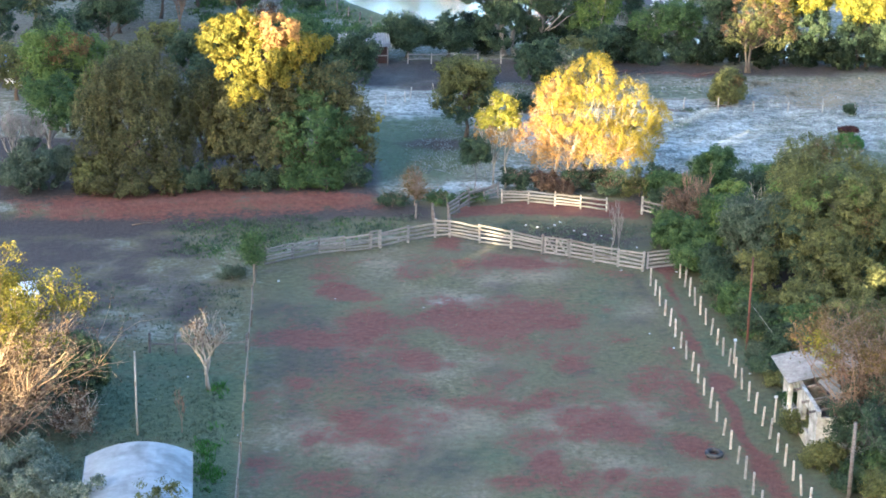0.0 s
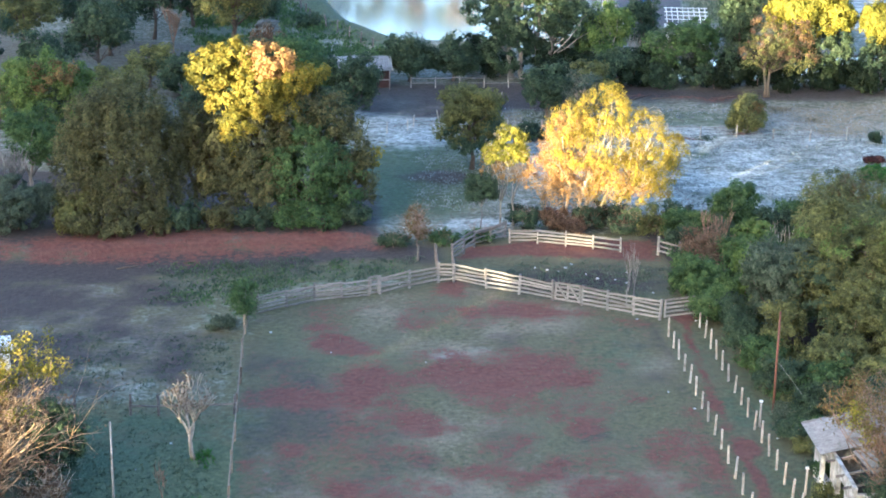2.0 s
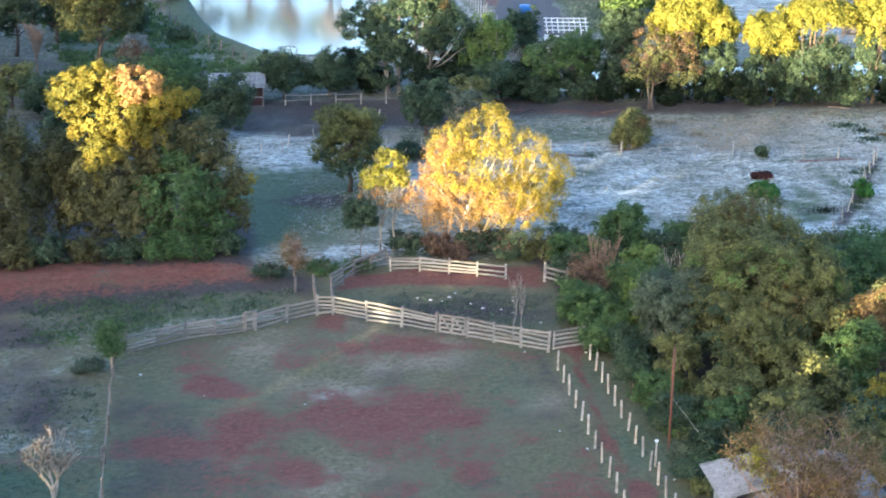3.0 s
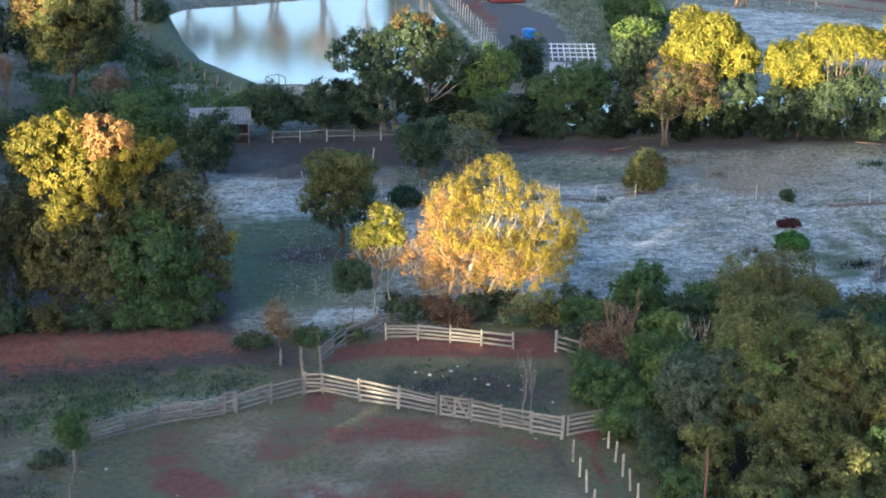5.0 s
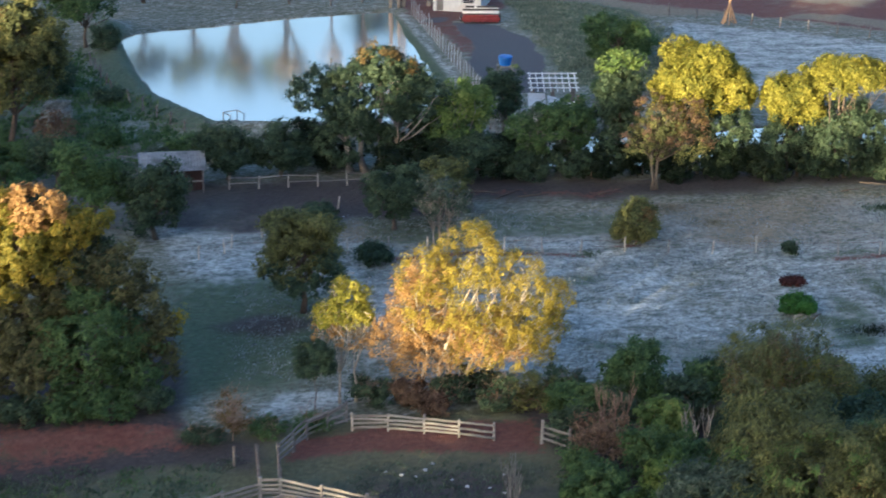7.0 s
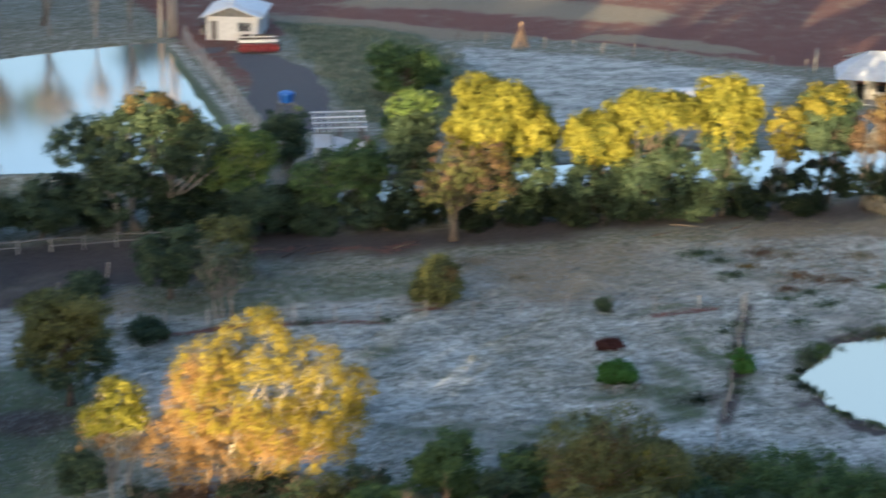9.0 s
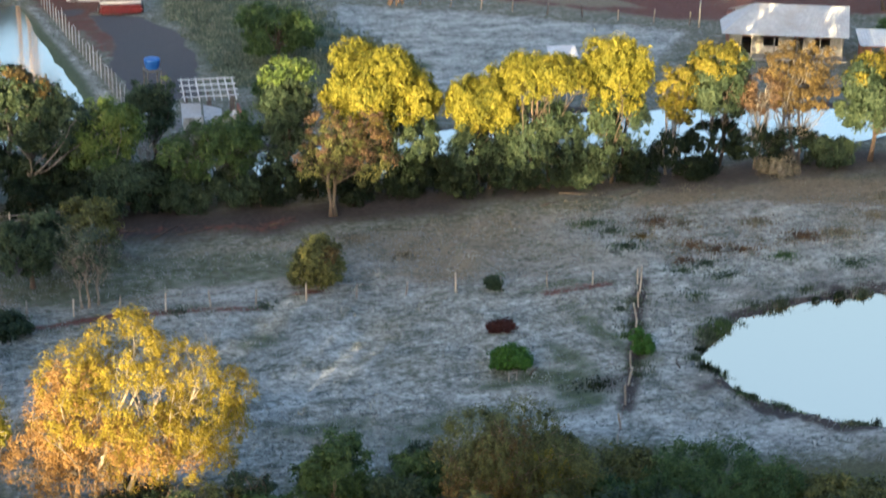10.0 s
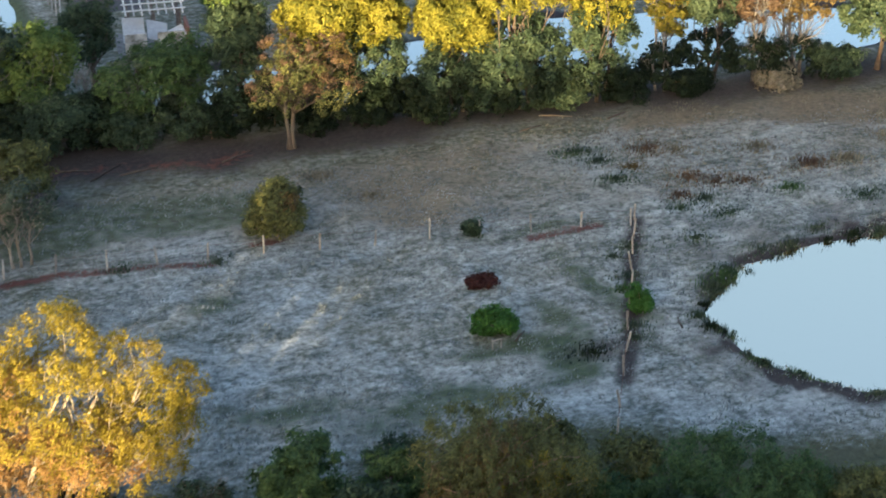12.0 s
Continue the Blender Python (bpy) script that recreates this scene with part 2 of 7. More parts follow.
def ground_material():
    """Red earth, grass, frost and dark soil, laid out by the masks that the ground sheet carries."""
    m, t, out = nodes_of("ground")
    geo = t.nodes.new("ShaderNodeNewGeometry")
    v = geo.outputs["Position"]
    a = t.nodes.new("ShaderNodeVertexColor")
    a.layer_name = "zones"
    sp = t.nodes.new("ShaderNodeSeparateColor")
    link(t, a.outputs["Color"], sp.inputs[0])
    b = t.nodes.new("ShaderNodeVertexColor")
    b.layer_name = "zones_more"
    sq = t.nodes.new("ShaderNodeSeparateColor")
    link(t, b.outputs["Color"], sq.inputs[0])
    fine, mid, broad = noise_node(t, 7.0, 5, 0.7, v), noise_node(t, 1.3, 5, 0.65, v), noise_node(t, 0.16, 4, 0.6, v)
    grit = noise_node(t, 2.6, 6, 0.7, v)
    mp = t.nodes.new("ShaderNodeMapping")
    mp.inputs["Rotation"].default_value = (0, 0, radians(14))
    mp.inputs["Scale"].default_value = (0.38, 1.0, 1.0)
    link(t, v, mp.inputs[0])
    streak = noise_node(t, 0.6, 7, 0.7, mp.outputs[0])

    def edge(mask, soft=0.16, amount=0.55):
        s = math_node(t, "ADD", mask, math_node(t, "MULTIPLY_ADD", mid, amount, -0.5 * amount))
        s = math_node(t, "ADD", s, math_node(t, "MULTIPLY_ADD", fine, 0.35, -0.175))
        r = t.nodes.new("ShaderNodeMapRange")
        r.interpolation_type = "SMOOTHSTEP"
        link(t, s, r.inputs[0])
        r.inputs[1].default_value, r.inputs[2].default_value = 0.5 - soft, 0.5 + soft
        return r.outputs[0]

    grass = ramp_node(t, grit, [(0.28, (0.036, 0.036, 0.016)), (0.5, (0.086, 0.082, 0.035)), (0.74, (0.146, 0.136, 0.064))])
    grass = mix_node(t, ramp_node(t, broad, [(0.42, (0, 0, 0)), (0.68, (0.6, 0.6, 0.6))]), grass, (0.102, 0.092, 0.052))
    red = ramp_node(t, grit, [(0.28, (0.046, 0.014, 0.009)), (0.5, (0.104, 0.031, 0.019)), (0.72, (0.165, 0.060, 0.040))])
    red = mix_node(t, ramp_node(t, streak, [(0.40, (0, 0, 0)), (0.62, (0.35, 0.35, 0.35))]), red, (0.13, 0.066, 0.048))
    green = ramp_node(t, grit, [(0.3, (0.024, 0.034, 0.016)), (0.5, (0.060, 0.080, 0.036)), (0.8, (0.115, 0.135, 0.072))])
    clod = noise_node(t, 0.85, 5, 0.72, v)
    rime = math_node(t, "MULTIPLY_ADD", grit, 0.34, math_node(t, "MULTIPLY_ADD", streak, 0.36, math_node(t, "MULTIPLY", clod, 0.30)))
    # Dark stops colour in grass and the shade of grooves between frosted tussocks.
    frost = ramp_node(t, rime, [(0.40, (0.045, 0.056, 0.044)), (0.455, (0.16, 0.17, 0.148)), (0.51, (0.31, 0.315, 0.285)), (0.60, (0.52, 0.52, 0.475))])
    soil = ramp_node(t, grit, [(0.3, (0.020, 0.016, 0.014)), (0.6, (0.052, 0.039, 0.034)), (0.8, (0.095, 0.077, 0.069))])
    gravel = ramp_node(t, fine, [(0.3, (0.045, 0.043, 0.045)), (0.7, (0.10, 0.095, 0.095))])
    straw = ramp_node(t, grit, [(0.25, (0.09, 0.07, 0.045)), (0.6, (0.21, 0.17, 0.11)), (0.8, (0.33, 0.28, 0.20))])
    col = mix_node(t, edge(sp.outputs[2], 0.3, 0.8), grass, frost)
    col = mix_node(t, edge(sq.outputs[1], 0.25), col, straw)
    col = mix_node(t, edge(sp.outputs[1], 0.28, 1.3), col, green)
    col = mix_node(t, edge(sq.outputs[0], 0.25), col, soil)
    blot = noise_node(t, 0.42, 8, 0.68, v)
    s = math_node(t, "ADD", math_node(t, "MULTIPLY_ADD", blot, 1.2, -0.6), math_node(t, "MULTIPLY_ADD", grit, 1.1, -0.55))
    s = math_node(t, "ADD", s, math_node(t, "MULTIPLY", sp.outputs[0], 1.05))
    r = t.nodes.new("ShaderNodeMapRange")
    r.interpolation_type = "SMOOTHSTEP"
    link(t, s, r.inputs[0])
    r.inputs[1].default_value, r.inputs[2].default_value, r.inputs[4].default_value = 0.30, 0.66, 0.95
    col = mix_node(t, r.outputs[0], col, red)
    col = mix_node(t, edge(sq.outputs[2], 0.15), col, gravel)
    hgt = math_node(t, "MULTIPLY_ADD", grit, 0.7, math_node(t, "MULTIPLY", mid, 0.5))
    surface(t, out, col, 0.95, bump_node(t, hgt, 0.8, 0.2))
    return m


GROUND = ground_material()


# ---- mesh helpers ----
def mesh_of(name, verts, faces, material, smooth=False):
    me = bpy.data.meshes.new(name)
    me.from_pydata([tuple(v) for v in verts], [], faces)
    if smooth:
        me.polygons.foreach_set("use_smooth", [True] * len(me.polygons))
    me.materials.append(material)
    return me


def quads_mesh(name, verts, material, corners=4):
    """Many loose four-cornered (or three-cornered) faces, quickly."""
    n = len(verts) // corners
    me = bpy.data.meshes.new(name)
    me.vertices.add(n * corners)
    me.vertices.foreach_set("co", np.asarray(verts, dtype=np.float32).ravel())
    me.loops.add(n * corners)
    me.loops.foreach_set("vertex_index", np.arange(n * corners, dtype=np.int32))
    me.polygons.add(n)
    me.polygons.foreach_set("loop_start", np.arange(0, n * corners, corners, dtype=np.int32))
    me.update(calc_edges=True)
    me.materials.append(material)
    return me


def thing(name, x, y, z, label, category, group="", turn=0.0):
    ob = new(name)
    ob.empty_display_size = 0.2
    ob.matrix_basis = pose(x, y, z, 0, 0, turn)
    return tagged(ob, label, category, group)


def part(name, me, parent, label="", m=None):
    """One mesh as a part of a thing; me in the thing's own coordinates unless m places it."""
    ob = new(name, me)
    ob.parent = parent
    if m is not None:
        ob.matrix_basis = m
    return tagged(ob, label)


def box_data(sx, sy, sz, cx=0.0, cy=0.0, cz=0.0, bevel=0.0):
    """Corners and faces of a box; with bevel, its upright edges are cut."""
    if bevel <= 0:
        v = [(cx + x * sx / 2, cy + y * sy / 2, cz + z * sz / 2) for z in (-1, 1) for x, y in ((-1, -1), (1, -1), (1, 1), (-1, 1))]
        return v, [(3, 2, 1, 0), (4, 5, 6, 7), (0, 1, 5, 4), (1, 2, 6, 5), (2, 3, 7, 6), (3, 0, 4, 7)]
    hx, hy, b = sx / 2, sy / 2, bevel
    ring = [(-hx + b, -hy), (hx - b, -hy), (hx, -hy + b), (hx, hy - b), (hx - b, hy), (-hx + b, hy), (-hx, hy - b), (-hx, -hy + b)]
    v = [(cx + x, cy + y, cz - sz / 2) for x, y in ring] + [(cx + x, cy + y, cz + sz / 2) for x, y in ring]
    f = [tuple(range(7, -1, -1)), tuple(range(8, 16))] + [(i, (i + 1) % 8, 8 + (i + 1) % 8, 8 + i) for i in range(8)]
    return v, f


def box(name, material, sx, sy, sz, cx=0.0, cy=0.0, cz=0.0, bevel=0.0):
    return mesh_of(name, *box_data(sx, sy, sz, cx, cy, cz, bevel), material)


def tube_data(points, radii, sides=5):
    """A tapered tube along a line of points."""
    pts = [Vector(p) for p in points]
    verts, faces = [], []
    for i, p in enumerate(pts):
        d = (pts[min(i + 1, len(pts) - 1)] - pts[max(i - 1, 0)]).normalized()
        a = d.cross(Vector((0, 0, 1)) if abs(d.z) < 0.9 else Vector((1, 0, 0))).normalized()
        b = d.cross(a)
        for k in range(sides):
            w = 2 * math.pi * k / sides
            verts.append(p + (a * math.cos(w) + b * math.sin(w)) * radii[i])
    for i in range(len(pts) - 1):
        for k in range(sides):
            q = (k + 1) % sides
            faces.append((i * sides + k, i * sides + q, (i + 1) * sides + q, (i + 1) * sides + k))
    faces.append(tuple(range(sides - 1, -1, -1)))
    faces.append(tuple((len(pts) - 1) * sides + k for k in range(sides)))
    return verts, faces


def joined(name, pieces, material, smooth=False):
    verts, faces = [], []
    for v, f in pieces:
        n = len(verts)
        verts += list(v)
        faces += [tuple(i + n for i in q) for q in f]
    return mesh_of(name, verts, faces, material, smooth)


# ---- ground: one sheet to the horizon, with its zones ----
def value_noise(x, y, size, seed):
    r = np.random.RandomState(seed)
    table = r.rand(257, 257)
    table[256, :], table[:, 256] = table[0, :], table[:, 0]
    fx, fy = x / size, y / size
    ix, iy = np.floor(fx).astype(int), np.floor(fy).astype(int)
    u, v = fx - ix, fy - iy
    u, v = u * u * (3 - 2 * u), v * v * (3 - 2 * v)
    ix, iy = ix % 256, iy % 256
    return (table[ix, iy] * (1 - u) + table[ix + 1, iy] * u) * (1 - v) + (table[ix, iy + 1] * (1 - u) + table[ix + 1, iy + 1] * u) * v


def fbm(x, y, size, seed):
    return sum(value_noise(x + 31 * k, y + 17 * k, size / 2 ** k, seed + k) * 0.5 ** (k + 1) for k in range(4)) / 0.9375


def inside_by(x, y, poly):
    """Distance in metres to a closed outline, positive inside."""
    d = np.full(x.shape, 1e9)
    ins = np.zeros(x.shape, bool)
    n = len(poly)
    for i in range(n):
        (ax, ay), (bx, by) = poly[i], poly[(i + 1) % n]
        ex, ey = bx - ax, by - ay
        s = np.clip(((x - ax) * ex + (y - ay) * ey) / (ex * ex + ey * ey), 0, 1)
        d = np.minimum(d, np.hypot(x - ax - s * ex, y - ay - s * ey))
        if ay != by:
            ins ^= ((ay > y) != (by > y)) & (x < ex * (y - ay) / ey + ax)
    return np.where(ins, d, -d)


def zone(x, y, poly, soft):
    return np.clip(0.5 + inside_by(x, y, poly) / (2 * soft), 0, 1)


def spot(x, y, cx, cy, rx, ry, soft=0.5):
    r = np.hypot((x - cx) / rx, (y - cy) / ry)
    return np.clip((1 - r) / soft * 0.5 + 0.5, 0, 1)


def near_line(x, y, pts, half, soft):
    d = np.full(x.shape, 1e9)
    for (ax, ay), (bx, by) in zip(pts, pts[1:]):
        ex, ey = bx - ax, by - ay
        s = np.clip(((x - ax) * ex + (y - ay) * ey) / (ex * ex + ey * ey), 0, 1)
        d = np.minimum(d, np.hypot(x - ax - s * ex, y - ay - s * ey))
    return np.clip(0.5 + (half - d) / (2 * soft), 0, 1)


POND_WEST = [(28.3, 207), (36.3, 205.4), (45, 205), (50.2, 213), (51.4, 222), (52.0, 236.5), (53.2, 251), (42, 250), (32, 247.6), (21.6, 245.5), (22.0, 229), (23.5, 219.5)]
POND_EAST = [(72.2, 149.9), (74.2, 151.6), (76.6, 152.9), (81, 154.2), (88.9, 153.4), (98, 151), (106, 143), (100, 134), (88, 133), (80.5, 136), (77.0, 138.2), (74.2, 140.5), (72.5, 143), (72.0, 146.6)]
POND_MID = [(52, 190), (60, 188.5), (74, 186.5), (90, 183.5), (101, 181), (111, 182), (113, 188), (104, 192), (88, 197), (70, 196), (56, 197)]
CORRAL = [(2, 70), (3.7, 91.8), (6.6, 125), (7.7, 128.7), (16.2, 131.2), (20.8, 133.1), (21.9, 133), (34.6, 123.8), (34.3, 121), (31.4, 88.4), (30, 70)]


def ground_height(x, y):
    h = 0.10 * (fbm(x, y, 9.0, 5) - 0.5)
    meadow = zone(x, y, [(20, 143), (112, 130), (125, 172), (60, 182), (20, 184)], 4.0)
    h = h + meadow * 0.46 * (fbm(x, y, 2.2, 9) - 0.5)
    h = h + 0.6 * zone(x, y, [(-16, 142.4), (2.4, 141.6), (17.6, 142.0), (17.9, 146), (5.7, 150), (-16, 150)], 1.3)
    h = h + 0.1 * zone(x, y, [(27.5, 139.6), (37.7, 138.0), (38.6, 141.0), (28.6, 142.4)], 0.9)
    h = h + 1.0 * near_line(x, y, [(21, 250), (20.5, 229), (22, 217), (27, 206), (38, 203.4)], 1.4, 1.5)
    for pond in (POND_WEST, POND_EAST, POND_MID):
        d = inside_by(x, y, pond) + 0.9 * (fbm(x, y, 3.0, 21) - 0.5)
        s = np.clip((d + 0.5) / 1.6, 0, 1)
        h = np.where(d > -0.5, h * (1 - s) - 0.9 * s, h)
    far = np.clip((np.hypot(x - 50, y - 150) - 260) / 1200, 0, 1)
    return h + 40 * far * far * (0.6 + 0.8 * fbm(x, y, 300.0, 40))


def graded(lo, hi, step):
    inner = np.arange(lo, hi + 0.01, step)
    steps = step * 1.35 ** np.arange(1, 27)
    outer = np.cumsum(np.minimum(steps, 220))
    return np.concatenate([(lo - outer)[::-1], inner, hi + outer])


LUSH = ((3.5, 106.2, 0.9, 1.4), (2.8, 101.0, 0.9, 1.8), (2.2, 95.0, 1.1, 3.0), (-2.2, 107.1, 0.6, 0.9), (-3.2, 111.7, 0.9, 1.0), (0.2, 111.4, 0.9, 0.6), (2.1, 111.0, 0.8, 0.6))


def build_ground():
    xs, ys = graded(-22, 142, 0.58), graded(84, 258, 0.58)
    X, Y = np.meshgrid(xs, ys)
    x, y = X.ravel(), Y.ravel()
    z = ground_height(x, y)
    nx, ny = len(xs), len(ys)
    me = bpy.data.meshes.new("ground")
    me.vertices.add(nx * ny)
    me.vertices.foreach_set("co", np.stack([x, y, z], 1).astype(np.float32).ravel())
    i = (np.arange(ny - 1)[:, None] * nx + np.arange(nx - 1)[None, :]).ravel()
    loops = np.stack([i, i + 1, i + nx + 1, i + nx], 1).astype(np.int32)
    me.loops.add(loops.size)
    me.loops.foreach_set("vertex_index", loops.ravel())
    me.polygons.add(len(i))
    me.polygons.foreach_set("loop_start", np.arange(0, loops.size, 4, dtype=np.int32))
    me.polygons.foreach_set("use_smooth", np.ones(len(i), bool))
    me.update(calc_edges=True)
    me.materials.append(GROUND)

    wob = (fbm(x, y, 6.0, 60) - 0.5) * 3.0
    wob2 = (fbm(x, y, 6.0, 70) - 0.5) * 3.0
    wx, wy = x + wob, y + wob2
    corral = zone(x, y, CORRAL, 0.4)
    red = np.zeros_like(x)
    bare = ((12.8, 122.0, 1.4, 1.4, 1), (13.9, 114.9, 2.1, 3.2, 1), (9.9, 114.4, 1.9, 1.5, 0.95), (19.4, 116.6, 2.3, 3.1, 0.95), (22.7, 115.6, 4.1, 3.3, 1), (26.2, 114.7, 1.5, 1.8, 0.8), (12.2, 109.8, 1.6, 2.8, 0.6), (15.7, 109.8, 1.5, 1.2, 0.85),
            (8.4, 106.6, 1.0, 1.6, 0.7), (11.6, 99.9, 4.4, 3.8, 0.55), (10.8, 100.6, 0.9, 1.4, 0.9), (7.8, 98.4, 0.6, 1.3, 0.85), (12.7, 102.7, 0.7, 0.7, 0.7), (8.5, 92.4, 3.4, 2.2, 0.5), (4.8, 93.8, 0.6, 3.5, 0.5), (25.0, 126.6, 4.5, 2.2, 0.72), (26.6, 126.2, 1.6, 1.4, 0.9), (21.3, 132.0, 1.2, 1.2, 1))
    bare += ((25.5, 107.3, 1.8, 1.3, 0.7), (29.5, 111.4, 1.5, 1.4, 0.5), (25.7, 98.1, 2.6, 2.5, 0.92), (21.4, 92.6, 0.9, 2.5, 0.95), (24.7, 91.1, 0.9, 1.0, 0.95), (30.3, 95.1, 0.9, 1.2, 0.95), (30.2, 88.7, 0.8, 0.8, 1), (19.3, 90.8, 1.8, 1.3, 0.6), (19.5, 104.3, 2.7, 2.1, 0.5), (30.6, 102.9, 1.4, 1.5, 0.45), (15.6, 101.0, 1.7, 1.6, 0.5), (11.0, 105.5, 3.4, 5.0, 0.42))
    frayed = (fbm(x, y, 1.8, 84) - 0.5) * 3.2
    for cx, cy, rx, ry, k in bare:
        red = np.maximum(red, k * spot(x + 0.6 * wob + frayed, y + 0.6 * wob2 - frayed, cx, cy, rx * 1.12, ry * 1.12, 0.9))
    red = np.maximum(red, corral * (0.12 + 0.42 * np.clip(fbm(x, y, 3.0, 81) * 2.6 - 1.0, 0, 1)))
    red = np.maximum(red, zone(x, y + 1.0 * wob, [(-10, 140.4), (2.4, 139.8), (17.8, 140.3), (18.2, 143.6), (10, 144.5), (5.7, 146.0), (-4, 146.0), (-12, 143)], 1.6) * (0.42 + 0.5 * fbm(x, y, 2.5, 141)))
    red = np.maximum(red, zone(x, y + 0.4 * wob, [(23, 137.6), (27.5, 138.2), (37.4, 135.6), (38.2, 139.8), (28, 141.0), (24, 140)], 0.9) * (0.8 + 0.4 * fbm(x, y, 3.0, 143)))
    rut = [(36.2, 124.2), (35.3, 118.2), (34.3, 110.1), (33.8, 104.3), (33.2, 96.5), (33.2, 90.0), (32.4, 80)]
    red = np.maximum(red, 0.9 * near_line(x + 0.12 * wob, y, rut, 0.26, 0.3) * (0.72 + 0.5 * fbm(x, y, 2.5, 82)))
    for cx, cy, rx, ry in ((34.2, 110.2, 0.6, 0.9), (34.2, 103.4, 0.7, 1.6), (33.3, 91.4, 0.8, 2.6), (33.0, 87.0, 1.0, 2.4), (36.0, 123.4, 0.8, 0.8), (33.7, 99.0, 0.4, 1.6)):
        red = np.maximum(red, 0.95 * spot(wx * 0.4 + x * 0.6, wy, cx, cy, rx, ry, 0.8))
    # Far field: red thinned so the ground comes out paler, as under haze.
    red = np.maximum(red, zone(wx, wy, [(55, 248), (56.5, 228), (60, 226), (60, 243), (66.4, 249), (67.5, 259), (72.3, 256.4), (81.5, 249.5), (91, 242), (104, 230), (113, 220.5), (124, 216), (150, 212), (190, 240), (190, 300), (54, 300)], 1.0) * (0.36 + 0.5 * fbm(x, y, 9.0, 147)))
    red *= 1 - 0.9 * zone(wx, wy, [(76, 262), (90, 256), (108, 243), (112, 247), (98, 262), (84, 268)], 2.0)
    red *= 1 - 0.8 * zone(wx, wy, [(96, 239), (108, 228.5), (113, 226), (112, 230), (101, 240)], 0.8)
    red = np.maximum(red, 0.7 * near_line(x, y + 0.5 * wob, [(36, 169.6), (44, 168.6), (50, 167.4)], 0.5, 0.4))
    red = np.maximum(red, 0.46 * near_line(wx, wy, [(42, 184.4), (50, 182.6), (58, 181.2)], 1.0, 0.8))
    red = np.maximum(red, 0.8 * spot(wx, wy, 54.0, 167.6, 1.3, 0.6))
    red = np.maximum(red, 0.75 * near_line(x, y + 0.4 * wob, [(68, 162.2), (72.5, 161.8)], 0.5, 0.4))

    green = 0.5 * spot(wx, wy, 1.0, 104, 4.5, 3.5)
    for cx, cy, rx, ry in LUSH:
        green += 0.75 * spot(wx, wy, cx, cy, rx, ry, 0.9)
    green += zone(x, y, [(32.4, 80), (34.6, 121), (37.6, 123), (38.8, 112), (36.4, 88)], 0.8) * (0.2 + 0.5 * fbm(x, y, 3.0, 83))
    for cx, cy, rx, ry in ((18.6, 97.0, 3.0, 3.6), (15.0, 94.0, 4.0, 2.4), (7.0, 110.4, 1.6, 2.6), (12.0, 119.6, 2.0, 1.0), (8.6, 122.6, 2.2, 4.0), (31.0, 122.0, 3.6, 4.0), (28.6, 92.0, 2.0, 2.4), (16.0, 120.0, 2.4, 1.6), (29.4, 116.0, 2.4, 3.0)):
        green += 0.42 * spot(wx, wy, cx, cy, rx, ry, 0.9)
    green += 0.55 * zone(wx, wy, [(-20, 90), (3, 90), (5.4, 112), (-8, 112), (-20, 116)], 2.0)
    green += 0.42 * zone(wx, wy, [(7.6, 133), (18, 133.6), (20, 138), (12, 139.4), (4, 139.2)], 1.2)
    green += 0.45 * zone(wx, wy, [(22.5, 135), (34, 126), (37.5, 127), (38, 135.5), (28, 137)], 1.0)
    green += 0.75 * zone(wx, wy, [(17, 147.5), (25, 147.5), (30, 154), (32, 163), (27, 168), (18, 168)], 2.5)
    green += 0.60 * zone(wx, wy, [(36, 172), (55, 170.4), (57, 176), (48, 178.4), (34, 179.6)], 1.0)
    green += 0.72 * zone(wx, wy, [(63, 214), (74, 208), (84, 214), (80, 230), (82, 246), (72, 254), (67.4, 256), (66, 245), (65, 230)], 1.5)
    green += 0.85 * near_line(x, y, [(52.6, 249), (52.2, 232), (51.8, 222), (50.8, 213)], 0.9, 0.5)
    green += 0.65 * near_line(x, y, [(20.6, 247), (20.2, 229), (21.6, 217), (26, 207)], 2.2, 1.0)
    green += 0.55 * zone(wx, wy, [(4, 196), (20, 200), (20, 226), (6, 226)], 2.0)
    for cx, cy, rx, ry in ((60, 150.6, 2.6, 0.8), (55, 146.6, 6, 1.6), (63, 148.6, 1.3, 3.0), (64.5, 153.4, 0.8, 2.0), (48.5, 162.6, 1.9, 1.2), (70, 163.0, 2.4, 0.6), (42, 155, 2.4, 0.7), (68.4, 155, 0.9, 5.0), (47.5, 149, 3, 0.9)):
        green += 0.7 * spot(wx, wy, cx, cy, rx, ry, 0.7)

    frost = 0.42 * np.ones_like(x)
    frost = np.where(y < 142, np.where(x < 7, 0.2, 0.1) + 0.3 * (fbm(x, y, 7.0, 91) - 0.5), frost)
    frost = np.maximum(frost, zone(wx, wy, [(19, 163), (33, 156), (34, 150), (30, 146), (40, 144), (60, 142), (70, 136), (90, 126), (118, 130), (118, 170), (90, 175), (60, 178), (30, 181), (18, 182)], 2.2) * (0.66 + 0.5 * (fbm(x, y, 5.0, 93) - 0.5)))
    frost = np.maximum(frost, 0.72 * zone(wx, wy, [(22, 143.5), (34, 143), (34, 147), (24, 148)], 1.0))
    frost = np.maximum(frost, zone(wx, wy, [(75, 226), (84, 240), (98, 228), (112, 217), (99, 203.5), (80, 206)], 1.2) * 0.86)
    frost = np.maximum(frost, 0.31 * zone(wx, wy, [(-20, 114), (6, 113), (7, 128), (3, 138), (-20, 138)], 2.0) * (0.4 + 1.2 * fbm(x, y, 4.0, 95)))
